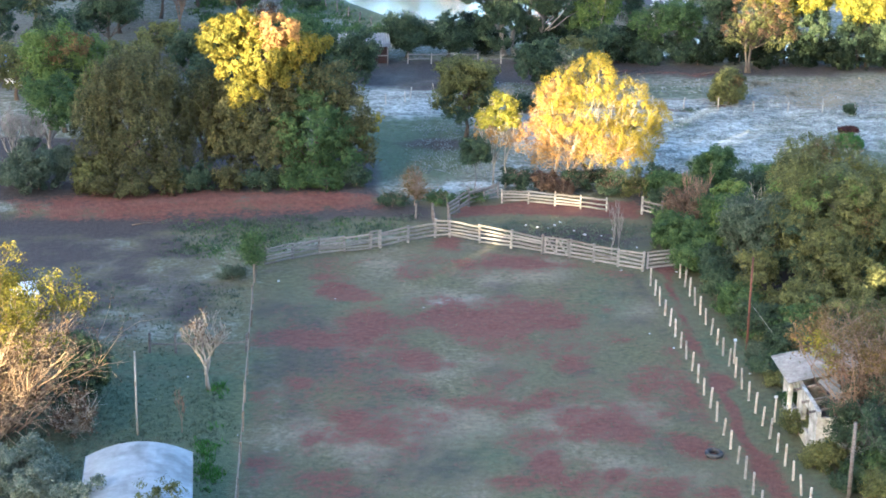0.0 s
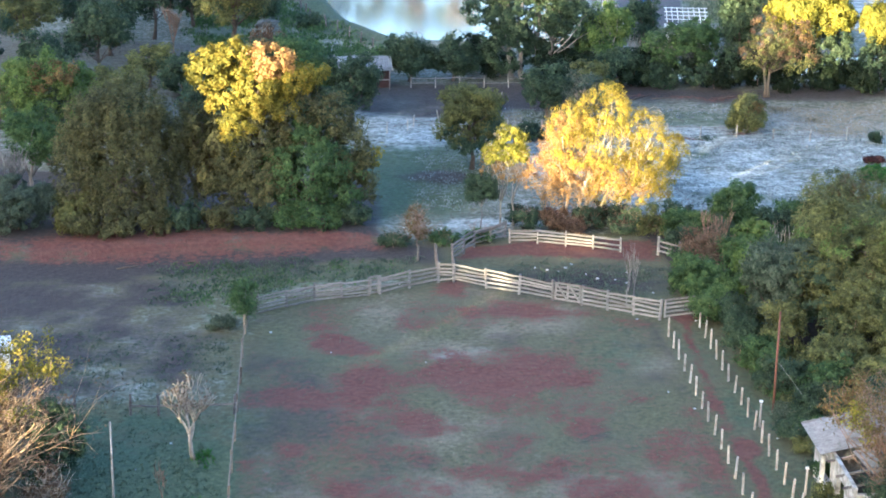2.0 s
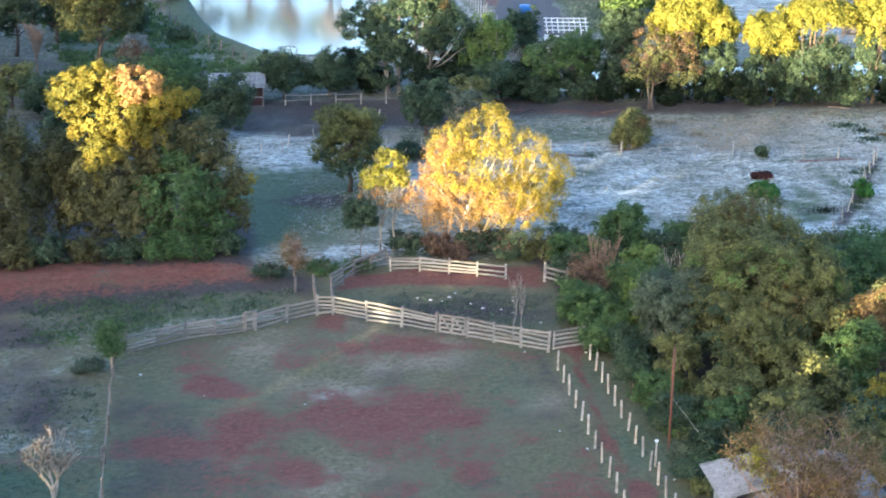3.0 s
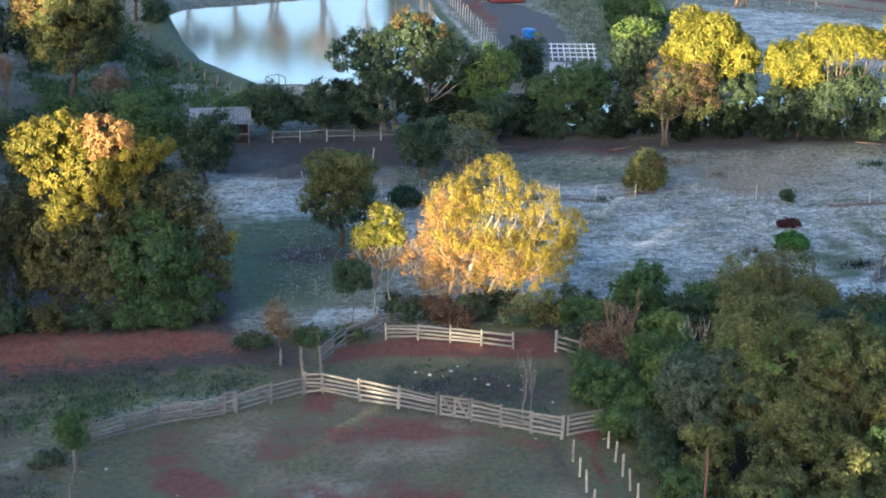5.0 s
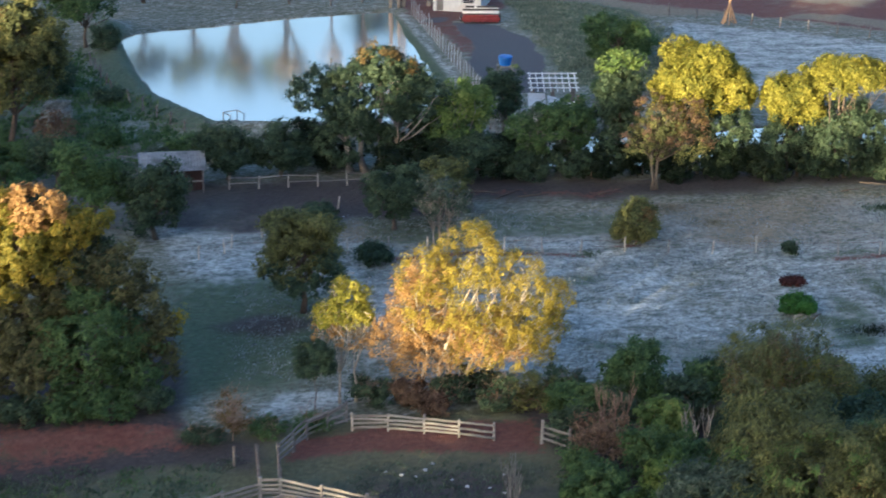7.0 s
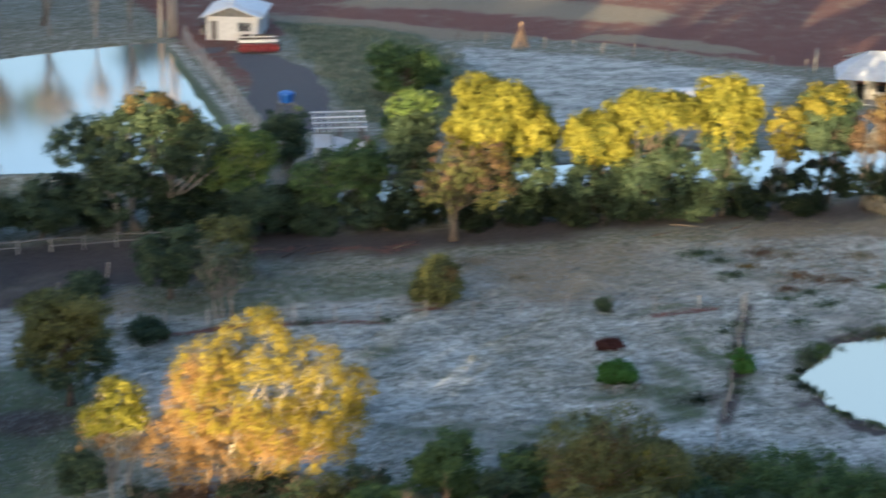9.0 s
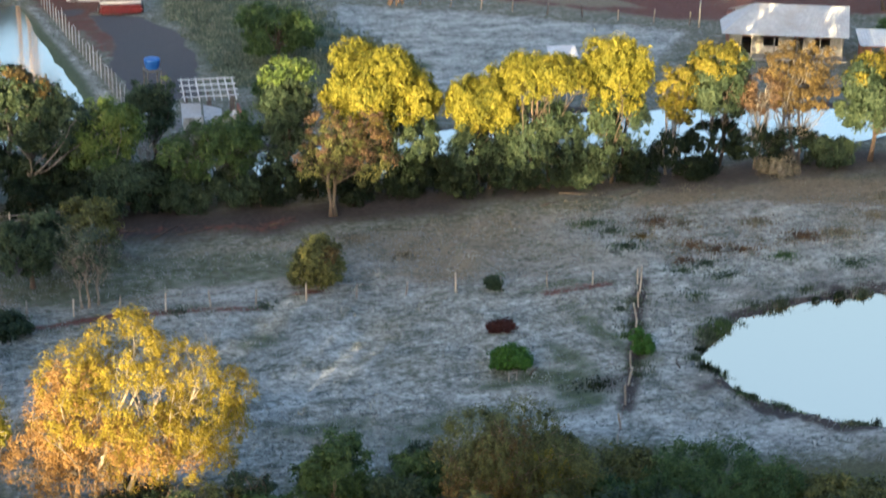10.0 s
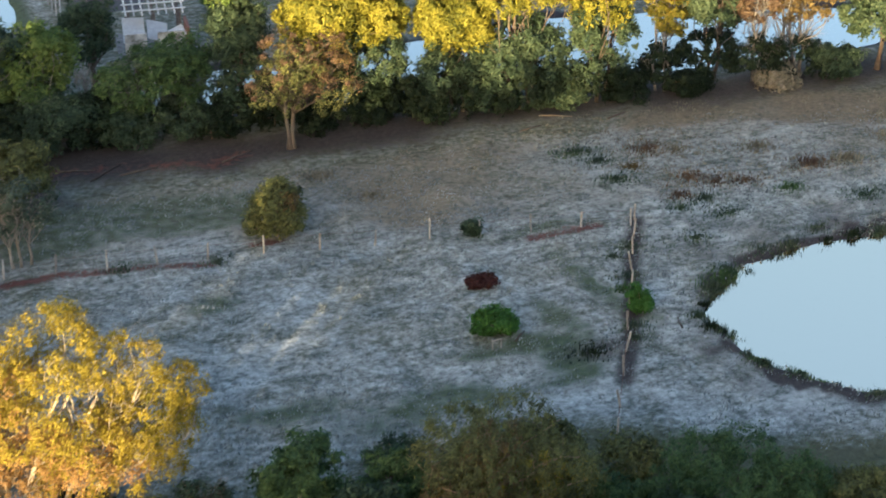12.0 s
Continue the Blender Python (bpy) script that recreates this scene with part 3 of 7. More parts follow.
    frost = np.maximum(frost, 0.4 * zone(wx, wy, [(8, 130.2), (19, 133.4), (17, 136), (8, 134)], 1.0))
    frost = np.maximum(frost, 0.62 * near_line(x, y, [(54.3, 249), (53.2, 230), (53.0, 213)], 0.6, 0.4))
    frost = np.maximum(frost, 0.7 * spot(wx, wy, 20.2, 120.2, 1.6, 0.7))

    soil = zone(wx, wy, [(24, 183), (36, 182), (58, 178.6), (80, 176.2), (112, 171.5), (114, 178), (90, 182), (60, 185.5), (46, 189), (24, 191)], 3.0) * (0.46 + 0.55 * fbm(x, y, 4.0, 145))
    soil = np.maximum(soil, (0.10 + 1.0 * fbm(x, y, 2.5, 131)) * zone(wx, wy, [(-16, 129), (-3, 129), (6, 133), (16, 137.5), (16, 140), (-16, 141)], 2.5))
    soil = np.maximum(soil, (0.06 + 1.0 * fbm(x, y, 2.2, 159)) * zone(wx, wy, [(-12, 137), (3, 137), (4.6, 130.5), (0.8, 124), (-7, 123.6), (-12, 129)], 2.0))
    soil = np.maximum(soil, (0.45 + 0.5 * fbm(x, y, 3.0, 161)) * zone(wx, wy, [(17, 183), (22, 192), (36, 188), (46, 186), (45.5, 177.5), (35.5, 177), (21.5, 177.5)], 1.5))
    soil = np.maximum(soil, (0.10 + 1.05 * fbm(x, y, 2.5, 133)) * zone(wx, wy, [(-14, 114), (4, 116), (5, 125), (-4, 131), (-16, 131)], 3.0))
    soil = np.maximum(soil, 0.85 * zone(wx, wy, [(-16, 137.5), (4, 137.5), (17, 138.4), (21, 137), (22, 141), (18, 142), (-16, 142)], 1.4))
    soil = np.maximum(soil, (0.5 + 0.5 * fbm(x, y, 2.0, 135)) * spot(wx, wy, 30.4, 132, 7.0, 4.4, 0.8))
    soil = np.maximum(soil, 0.75 * spot(wx, wy, 25.0, 158.5, 3.6, 1.6))
    soil = np.maximum(soil, 0.7 * spot(wx, wy, 64.4, 148.4, 1.8, 1.4, 0.9))
    for cx, cy, rx, ry in ((73.6, 151.8, 1.2, 1.0), (75.4, 153.0, 1.4, 0.9), (78.2, 154.6, 1.8, 0.8)):
        soil = np.maximum(soil, 0.9 * spot(wx, wy, cx, cy, rx, ry, 0.6))
    soil = np.maximum(soil, 0.9 * zone(wx, wy, [(37, 143), (70, 130), (64, 108), (38.5, 88), (39.4, 120)], 1.0))
    soil = np.maximum(soil, 1.0 * zone(wx, wy, [(-14, 143.2), (18, 142.8), (19, 158), (-14, 165)], 1.0))
    for pond, w in ((POND_EAST, 1.7), (POND_MID, 1.4)):
        d = inside_by(wx, wy, pond)
        soil = np.maximum(soil, 0.95 * np.clip((d + w * (0.3 + 1.1 * fbm(x, y, 2.0, 137))) / 0.8, 0, 1))
    soil = np.maximum(soil, 0.8 * near_line(x + 0.2 * wob, y, [(75, 161.8), (69.8, 153.6), (64.4, 145.2)], 0.6, 0.5))
    soil = np.maximum(soil, (0.06 + 0.64 * fbm(x, y, 2.0, 151)) * zone(wx, wy, [(67, 146), (75, 161), (84, 160), (112, 158), (112, 128), (72, 131)], 2.0))
    soil = np.maximum(soil, 0.62 * near_line(wx, wy, [(26, 172.5), (40, 170), (60, 165.8), (74, 161.6)], 0.3, 0.4))
    soil = np.maximum(soil, 0.5 * zone(x, y, [(-30, 180), (24, 176), (26, 204), (-30, 230)], 4.0))

    straw = 0.8 * zone(wx, wy, [(80, 174.5), (96, 168), (112, 160), (114, 170), (96, 175), (84, 177)], 1.5) * (0.5 + 0.8 * fbm(x, y, 4.0, 97))
    straw = np.maximum(straw, 0.62 * zone(wx, wy, [(20, 175), (50, 168.6), (70, 163.5), (96, 158), (112, 160), (100, 172), (70, 177), (40, 181)], 2.0) * (0.35 + 0.9 * fbm(x, y, 7.0, 99)))
    straw = np.maximum(straw, corral * np.clip(0.3 + 0.9 * (fbm(x, y, 4.0, 101) - 0.5) + 0.5 * (fbm(x, y, 11.0, 103) - 0.4), 0, 0.62))
    soil = np.maximum(soil, corral * np.clip(0.30 + 0.7 * (fbm(x, y, 2.6, 105) - 0.5) + 0.5 * (fbm(x, y, 9.0, 107) - 0.5), 0, 0.55))
    # Straw tone over the far field puts the pale morning haze into its colour.
    straw = np.maximum(straw, 0.9 * zone(wx, wy, [(66, 247), (92, 240), (114, 219), (150, 214), (190, 300), (60, 300)], 2.0) * (0.5 + 0.8 * fbm(x, y, 6.0, 149)))
    straw = np.maximum(straw, 0.75 * spot(wx, wy, 14.0, 99.0, 8.0, 4.0, 1.2) * (0.4 + 0.8 * fbm(x, y, 3.0, 153)))
    gravel = 0.95 * zone(wx, wy, [(54.8, 213), (60, 212), (64.5, 226), (64.0, 241), (59.5, 243.5), (58.6, 232), (56, 224)], 0.8)
    gravel = np.maximum(gravel, 0.7 * spot(wx, wy, 57.5, 245, 2.4, 1.2))

    for name, trio in (("zones", (red, np.clip(green, 0, 1), frost)), ("zones_more", (soil, straw, gravel))):
        layer = me.color_attributes.new(name, "FLOAT_COLOR", "POINT")
        rgba = np.ones((len(x), 4), np.float32)
        for k in range(3):
            rgba[:, k] = np.clip(trio[k], 0, 1)
        layer.data.foreach_set("color", rgba.ravel())
    ob = new("ground", me)
    return tagged(ob, "frosty pasture, red earth and dark soil at sunrise", "ground", kind="structure")


build_ground()


def z_at(x, y):
    return float(ground_height(np.array([float(x)]), np.array([float(y)]))[0])


def pond(name, outline, level, label, water=None):
    cx, cy = np.mean(outline, 0)
    verts = []
    for px, py in outline:
        d = math.hypot(px - cx, py - cy)
        k = (d + 2.2) / d
        verts.append((cx + (px - cx) * k, cy + (py - cy) * k, level))
    ob = new(name, mesh_of(name, verts, [tuple(range(len(verts)))], water or WATER))
    return tagged(ob, label, "pond", kind="structure")


pond("water_1", POND_WEST, -0.16, "still pond mirroring pale sky and bare trees", WATER_BRIGHT)
pond("water_2", POND_EAST, -0.16, "smooth round pond mirroring the pale sky")
pond("water_3", POND_MID, -0.16, "bright pond water seen behind the tree row", WATER_BRIGHT)


# ---- trees and bushes ----
def leaves(rng, pos, nrm, size, slim=0.5):
    """Three-cornered leaves at pos, facing nrm."""
    n = len(pos)
    nrm = nrm + rng.normal(0, 0.5, (n, 3))
    nrm /= np.linalg.norm(nrm, axis=1)[:, None] + 1e-9
    t = np.cross(nrm, rng.normal(0, 1, (n, 3)))
    t /= np.linalg.norm(t, axis=1)[:, None] + 1e-9
    b = np.cross(nrm, t)
    ln = (size * rng.uniform(0.55, 1.4, n))[:, None]
    w = ln * slim * 1.3
    return np.stack([pos - t * ln * 0.45 - b * w * 0.5, pos - t * ln * 0.4 + b * w * 0.5, pos + t * ln * 0.6], 1).reshape(-1, 3)


def crown_points(rng, blobs, clump, cover, low=-0.55):
    """Clump centres over lumpy ellipsoids, with the way outwards at each."""
    cs, ns = [], []
    for cx, cy, cz, rx, ry, rz in blobs:
        p = 1.6
        area = 4 * math.pi * (((rx * ry) ** p + (rx * rz) ** p + (ry * rz) ** p) / 3) ** (1 / p)
        n = max(5, int(cover * area / (math.pi * clump * clump)))
        d = rng.normal(0, 1, (int(n * 1.9), 3))
        d /= np.linalg.norm(d, axis=1)[:, None]
        d = d[d[:, 2] > low][:n]
        k = rng.uniform(0.62, 1.04, (len(d), 1)) ** 0.6
        cs.append(np.array([cx, cy, cz]) + d * np.array([rx, ry, rz]) * k)
        m = d / np.array([rx, ry, rz])
        ns.append(m / np.linalg.norm(m, axis=1)[:, None])
    return np.concatenate(cs), np.concatenate(ns)


def crown_mesh(rng, blobs, material, leaf=0.32, clump=0.6, cover=1.0, per=55, slim=0.5, low=-0.55, tall=1.0):
    c, nn = crown_points(rng, blobs, clump, cover, low)
    per, leaf, slim = int(per * 1.5), leaf * 0.92, slim * 0.68
    k = np.repeat(np.arange(len(c)), per)
    d = rng.normal(0, 1, (len(k), 3))
    d /= np.linalg.norm(d, axis=1)[:, None]
    size = (clump * rng.uniform(0.45, 1.5, len(c)))[k][:, None]
    r = rng.uniform(0.02, 1.0, (len(k), 1)) ** 0.6
    off = d * r * size * np.array([1.0, 1.0, 0.8 * tall])
    pos = c[k] + off
    nrm = d * 0.6 + nn[k] * 0.7 + np.array([0, 0, 0.3])
    keep = pos[:, 2] > 0.05
    return quads_mesh("crown", leaves(rng, pos[keep], nrm[keep], leaf, slim), material, 3), c


def limb(rng, a, b, r0, r1, bend=0.12, n=5):
    a, b = np.array(a, float), np.array(b, float)
    ln = np.linalg.norm(b - a)
    side = np.clip(rng.normal(0, 1, 3), -1.3, 1.3) * ln * bend
    side[2] = abs(side[2]) * 0.6
    pts = [a + (b - a) * s + side * math.sin(math.pi * s) + rng.normal(0, ln * 0.018, 3) * (0 < s < 1) for s in np.linspace(0, 1, n)]
    return pts, list(np.linspace(r0, r1, n))


def skeleton_mesh(rng, blobs, centres, trunks, radius, limbs, bark, fork=0.45, twigs=0):
    """Trunks, limbs that leave them, and twigs: one mesh for the stems, one for the limbs."""
    stems, arms = [], []
    top = np.mean([[b[0], b[1], b[2]] for b in blobs], 0)
    high = max(b[2] + b[5] for b in blobs)
    heads = []
    for dx, dy in trunks:
        tip = np.array([dx * 1.25 + top[0] * 0.6, dy * 1.5 + top[1] * 0.6, top[2] + 0.25 * (high - top[2])])
        pts, rad = limb(rng, (dx, dy, -0.25), tip, radius, radius * 0.35, 0.05, 7)
        rad[0] *= 1.45
        stems.append(tube_data(pts, rad, 7))
        heads.append((pts, rad))
    pick = rng.permutation(len(centres))[:limbs]
    ends = []
    owner = [(hi, j) for hi, (pts, _) in enumerate(heads) for j in range(2, len(pts))]
    joints = np.array([heads[hi][0][j] for hi, j in owner])
    for i in pick:
        c = centres[i]
        flat = np.hypot(c[0] - joints[:, 0], c[1] - joints[:, 1])
        miss = flat + 2.0 * np.maximum(0.0, 0.7 * flat - (c[2] - joints[:, 2])) + rng.rand(len(joints)) * 0.8
        hi, j = owner[int(np.argmin(miss))]
        pts, rad = heads[hi]
        p, r = limb(rng, pts[j], centres[i], rad[j] * 0.42, 0.014, 0.16, 6)
        arms.append(tube_data(p, r, 5))
        ends.append((p, r))
    for _ in range(twigs):
        p, r = ends[rng.randint(len(ends))]
        j = rng.randint(1, len(p))
        e = p[j] + np.clip(rng.normal(0, 1, 3), -1.6, 1.6) * np.array([0.5, 0.5, 0.4]) + np.array([0, 0, 0.35])
        q, rr = limb(rng, p[j], e, max(0.014, r[j] * 0.6), 0.008, 0.15, 4)
        arms.append(tube_data(q, rr, 3))
    return joined("trunk", stems, bark, True), joined("branch_crown", arms, bark, True) if arms else None


def lumps(rng, width, height, bottom, n=7, depth=0.9, small=0.42):
    """A crown made of a core and lumps round it."""
    rz, rx = (height - bottom) / 2, width / 2
    mid = bottom + rz
    out = [(0, 0, mid, rx * 0.74, rx * 0.74 * depth, rz * 0.80)]
    for i in range(n):
        a = 2 * math.pi * (i + rng.rand() * 0.6) / n
        e = rng.uniform(-0.5, 0.85)
        k = small * rng.uniform(0.75, 1.2)
        out.append((math.cos(a) * rx * (1 - k * 0.9) * math.cos(e * 0.9), math.sin(a) * rx * depth * (1 - k * 0.9) * math.cos(e * 0.9),
                    mid + math.sin(e) * rz * (1 - k * 0.6), rx * k, rx * k * depth, rz * k * 1.05))
    return out


def tree(seed, x, y, width, height, bottom, kind, label, leaf=0.34, clump=0.6, cover=1.0, per=50, slim=0.5, bark=None, trunks=((0, 0),), radius=0.2,
         limbs=16, twigs=0, lump=7, depth=0.9, blobs=None, offset=(0, 0), low=-0.55, tall=1.0, name="tree", category="tree", group="", more=()):
    """A tree: stems, limbs and a crown of single leaves in clumps; more: further crowns of another leaf, as (kind, blobs, cover, per)."""
    rng = np.random.RandomState(seed)
    root = thing(name, x, y, z_at(x, y), label, category, group)
    if blobs is None:
        blobs = [(b[0] + offset[0], b[1] + offset[1], *b[2:]) for b in lumps(rng, width, height, bottom, lump, depth)]
    me, centres = crown_mesh(rng, blobs, LEAF[kind], leaf, clump, cover, per, slim, low, tall)
    part("crown", me, root)
    every = centres
    for k2, b2, cover2, per2 in more:
        me2, c2 = crown_mesh(rng, b2, LEAF[k2], leaf, clump, cover2, per2, slim, low, tall)
        part("crown", me2, root)
        every = np.concatenate([every, c2])
    if limbs or trunks:
        stem, arms = skeleton_mesh(rng, blobs, every, trunks, radius, limbs, bark or BARK, twigs=twigs)
        part("trunk", stem, root)
        if arms:
            part("branch_crown", arms, root)
    return root


def bush(seed, x, y, width, height, kind, label, leaf=0.26, clump=0.42, cover=0.9, per=40, name="bush", **kw):
    return tree(seed, x, y, width, height, -0.14 * height, kind, label, leaf, clump, cover, per, name=name, category="bush",
                bark=kw.pop("bark", TWIG), radius=kw.pop("radius", 0.05), limbs=kw.pop("limbs", 6), lump=kw.pop("lump", 8), low=-0.8, **kw)


def bare_tree(seed, x, y, spread, height, fork, label, bark, trunks=((0, 0),), radius=0.14, levels=4, kids=4, lean=(0, 0), name="tree", fine=0.012, tip=None, tip_n=0, leaf=0.2, rise=0.75):
    """A leafless tree that forks again and again; tip: a few leaves at the ends of its twigs."""
    rng = np.random.RandomState(seed)
    root = thing(name, x, y, z_at(x, y), label, "tree")
    stems, arms, ends = [], [], []

    def grow(p, d, ln, r, level):
        q = p + d * ln
        pts, rad = limb(rng, p, q, r, max(fine, r * 0.62), 0.06, 4)
        (stems if level == 0 else arms).append(tube_data(pts, rad, 6 if level < 2 else 3))
        if level >= levels:
            ends.append(q)
            return
        for i in range(kids if level else kids + 1):
            w = 2 * math.pi * (i + rng.rand()) / kids
            out = np.array([math.cos(w) * spread, math.sin(w) * spread, rise + 0.3 * rng.rand()]) * rng.uniform(0.7, 1.2)
            nd = d * 0.85 + out * 0.75
            nd /= np.linalg.norm(nd)
            s = rng.uniform(0.55, 1.0)
            grow(p + (q - p) * s, nd, ln * rng.uniform(0.55, 0.82), max(fine, r * 0.52), level + 1)

    for dx, dy in trunks:
        d = np.array([lean[0] + dx * 0.35, lean[1] + dy * 0.35, 1.0])
        grow(np.array([dx, dy, -0.2]), d / np.linalg.norm(d), height * fork, radius, 0)
    part("trunk", joined("trunk", stems, bark, True), root)
    part("branch_crown", joined("branch_crown", arms, bark, True), root)
    if tip:
        e = np.array(ends)[rng.randint(len(ends), size=tip_n)] + rng.normal(0, 0.12, (tip_n, 3))
        part("foliage", quads_mesh("foliage", leaves(rng, e, rng.normal(0, 1, (tip_n, 3)) + np.array([0, 0, 0.5]), leaf), LEAF[tip], 3), root)
    return root


# ---- unseen belt of tall trees added behind; its long shade lies over the valley ----
# Heights per stretch decide where low sun passes and where shade falls.
SHADE_BELT = ((-141.5, 39.0), (-135.5, 31.5), (-111.5, 38.5), (-104, 33.6), (-102, 33.0), (-98.5, 25.0), (-95, 28.0), (-88, 37.0), (-82.2, 29.0), (-80.2, 25.0), (-74.2, 19.8), (-72.5, 25.0), (-66.5, 30.5), (-57.5, 36.0), (-46, 33.0), (-42, 26.0), (-39.5, 23.0), (-29, 30.0), (20, 31.0))


def belt_height(s):
    return next(h for end, h in SHADE_BELT if s < end or end == 20)


for i in range(92):
    s = -182 + 2.1 * i
    u = (-60, -66)[i % 2] + 1.5 * math.sin(i * 2.1)
    tree(500 + i, 0.7071 * (u + s), 0.7071 * (u - s), 6.4 if belt_height(s) > 30.5 else 5.0 if belt_height(s) > 26 else 3.4, belt_height(s) + 0.5 * math.sin(i * 1.7), 0.5, "dark", "unseen tall tree added behind to shade the valley", leaf=2.1, clump=1.4,
         cover=1.2, per=9, radius=0.4, limbs=3, lump=4, group="shelter belt")

# ---- big trees on the red bank ----
tree(11, -1.5, 148.0, 9.8, 11.4, -0.4, "moss", "broad dark olive tree with drooping foliage on the bank", leaf=0.30, clump=0.52, cover=1.15, per=30, slim=0.42, radius=0.35, limbs=14, tall=2.1, low=-0.9,
     blobs=[(0.2, 0, 5.4, 4.3, 3.6, 5.2), (0.8, 0, 8.6, 3.2, 2.8, 2.4), (-3.0, -0.6, 4.2, 2.0, 1.9, 4.2), (-1.6, 0, 7.6, 2.6, 2.4, 2.6), (3.0, -0.8, 4.4, 2.0, 1.9, 4.2), (0.2, -2.0, 3.6, 3.2, 1.9, 3.6)])
# Gold masses follow the sunlit part; moss and dark masses colour in the shaded rest.
tree(12, 8.9, 148.4, 11.0, 15.0, 2.0, "gold", "tall broad tree, sunlit crown put in gold leaves over shade-dark ones", leaf=0.34, clump=0.46, cover=1.35, per=34, radius=0.4, limbs=24,
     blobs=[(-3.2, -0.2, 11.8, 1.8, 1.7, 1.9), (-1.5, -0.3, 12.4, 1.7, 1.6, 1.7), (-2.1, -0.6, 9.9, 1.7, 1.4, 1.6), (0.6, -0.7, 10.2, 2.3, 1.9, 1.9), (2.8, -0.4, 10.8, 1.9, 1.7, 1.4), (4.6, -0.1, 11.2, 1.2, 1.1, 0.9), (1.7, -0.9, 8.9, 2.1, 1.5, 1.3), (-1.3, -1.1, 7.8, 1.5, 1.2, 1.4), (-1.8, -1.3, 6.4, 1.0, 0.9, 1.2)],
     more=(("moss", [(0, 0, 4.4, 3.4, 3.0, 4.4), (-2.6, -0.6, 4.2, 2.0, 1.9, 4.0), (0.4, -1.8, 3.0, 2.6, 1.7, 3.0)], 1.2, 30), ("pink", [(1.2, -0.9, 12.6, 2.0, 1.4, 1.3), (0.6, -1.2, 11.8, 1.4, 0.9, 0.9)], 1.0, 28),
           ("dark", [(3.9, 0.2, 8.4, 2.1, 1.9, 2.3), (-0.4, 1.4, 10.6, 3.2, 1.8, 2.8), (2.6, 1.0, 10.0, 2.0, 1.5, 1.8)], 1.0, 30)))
tree(10, 4.2, 149.4, 5.4, 9.8, -0.4, "moss", "olive tree between the two large ones on the bank", leaf=0.30, clump=0.55, cover=1.1, per=28, slim=0.42, lump=7, tall=2.0, low=-0.9)
# The small gold mass at the right edge colours in a sunlit sprig.
tree(13, 13.6, 147.2, 8.6, 10.0, 0.3, "green", "rounded green tree with dense leaves on the bank", leaf=0.32, clump=0.55, cover=1.15, per=34, radius=0.3, limbs=14, low=-0.9,
     blobs=[(-0.8, 0, 4.2, 3.6, 3.0, 3.9), (-2.8, -0.6, 3.0, 1.8, 1.7, 2.9), (1.6, -0.8, 2.8, 2.0, 1.6, 2.7), (-1.2, -0.8, 4.6, 2.6, 2.0, 3.0)],
     more=(("moss", [(2.4, 0.2, 5.2, 1.7, 1.7, 3.2), (0.6, 0.6, 7.8, 2.4, 2.1, 2.2), (3.4, 0, 3.4, 1.1, 1.2, 2.4), (-1.6, 0.6, 8.0, 2.4, 2.2, 2.4)], 1.1, 30), ("gold", [(4.5, 0, 4.8, 0.6, 0.6, 0.8)], 1.0, 34)))
for k, (bx, by, bw, bh, bk) in enumerate(((-4.4, 144.9, 3.0, 1.8, "moss"), (-1.8, 144.5, 3.2, 2.0, "moss"), (0.9, 144.6, 3.0, 2.2, "moss"), (3.4, 145.2, 3.0, 2.4, "dark"), (6.0, 145.0, 3.0, 2.2, "moss"), (8.6, 144.8, 3.0, 2.0, "dark"), (11.2, 144.6, 3.2, 2.0, "green"), (13.8, 144.5, 3.0, 1.8, "green"), (16.2, 145.0, 2.6, 1.6, "dark"))):
    bush(1200 + k, bx, by, bw, bh, bk, "low leafy growth at the foot of the bank trees", leaf=0.26, clump=0.42, cover=0.9, per=28)
tree(14, 19.4, 177.4, 5.4, 6.7, -0.2, "dark", "dark rounded tree behind the bank", leaf=0.32, clump=0.6, cover=1.2, per=36, lump=7, low=-0.9)
tree(15, 15.0, 180.0, 6.4, 7.6, 0.8, "green", "leafy green tree beside the old stable", leaf=0.36, clump=0.7, cover=1.0, per=50, lump=7)
tree(16, -7.6, 166.0, 7.8, 10.9, 1.0, "lime", "tall pale green tree on the far side of the yard", leaf=0.3, clump=0.55, cover=1.0, per=34, lump=9, more=(("ochre", [(0.8, -2.0, 8.0, 2.2, 1.4, 1.6)], 0.8, 28), ("dark", [(0, -0.6, 4.4, 3.4, 2.4, 3.4)], 0.9, 30)))
tree(17, -8.2, 154.5, 5.4, 8.4, 1.6, "green", "slender green tree at the yard's edge", leaf=0.3, clump=0.5, cover=0.9, per=34, lump=7, bark=BARK_GREY)
bare_tree(18, -11.2, 150.0, 0.75, 7.6, 0.36, "leafless grey-brown tree at the yard's edge", BARK_GREY, trunks=((0, 0), (0.8, 0.4)), levels=4, kids=4)
bush(19, -9.2, 147.0, 6.6, 4.0, "grey", "low grey-green bush at the foot of the bank", cover=1.0)
bush(20, -4.8, 146.2, 3.6, 3.2, "olive", "low olive bush at the foot of the bank", cover=1.0)
tree(21, -4.0, 197.0, 6.6, 8.4, 0.8, "dark", "dark far tree beyond the yard", leaf=0.4, clump=0.75, cover=0.9, per=40)
bare_tree(22, 3.5, 205.0, 0.6, 6.0, 0.34, "leafless pinkish-grey tree on the far slope", TWIG, levels=4, kids=4, radius=0.1)
tree(23, 1.5, 213.0, 6.0, 9.5, 0.8, "dark", "dark far tree beyond the yard", leaf=0.4, clump=0.75, cover=0.9, per=40)
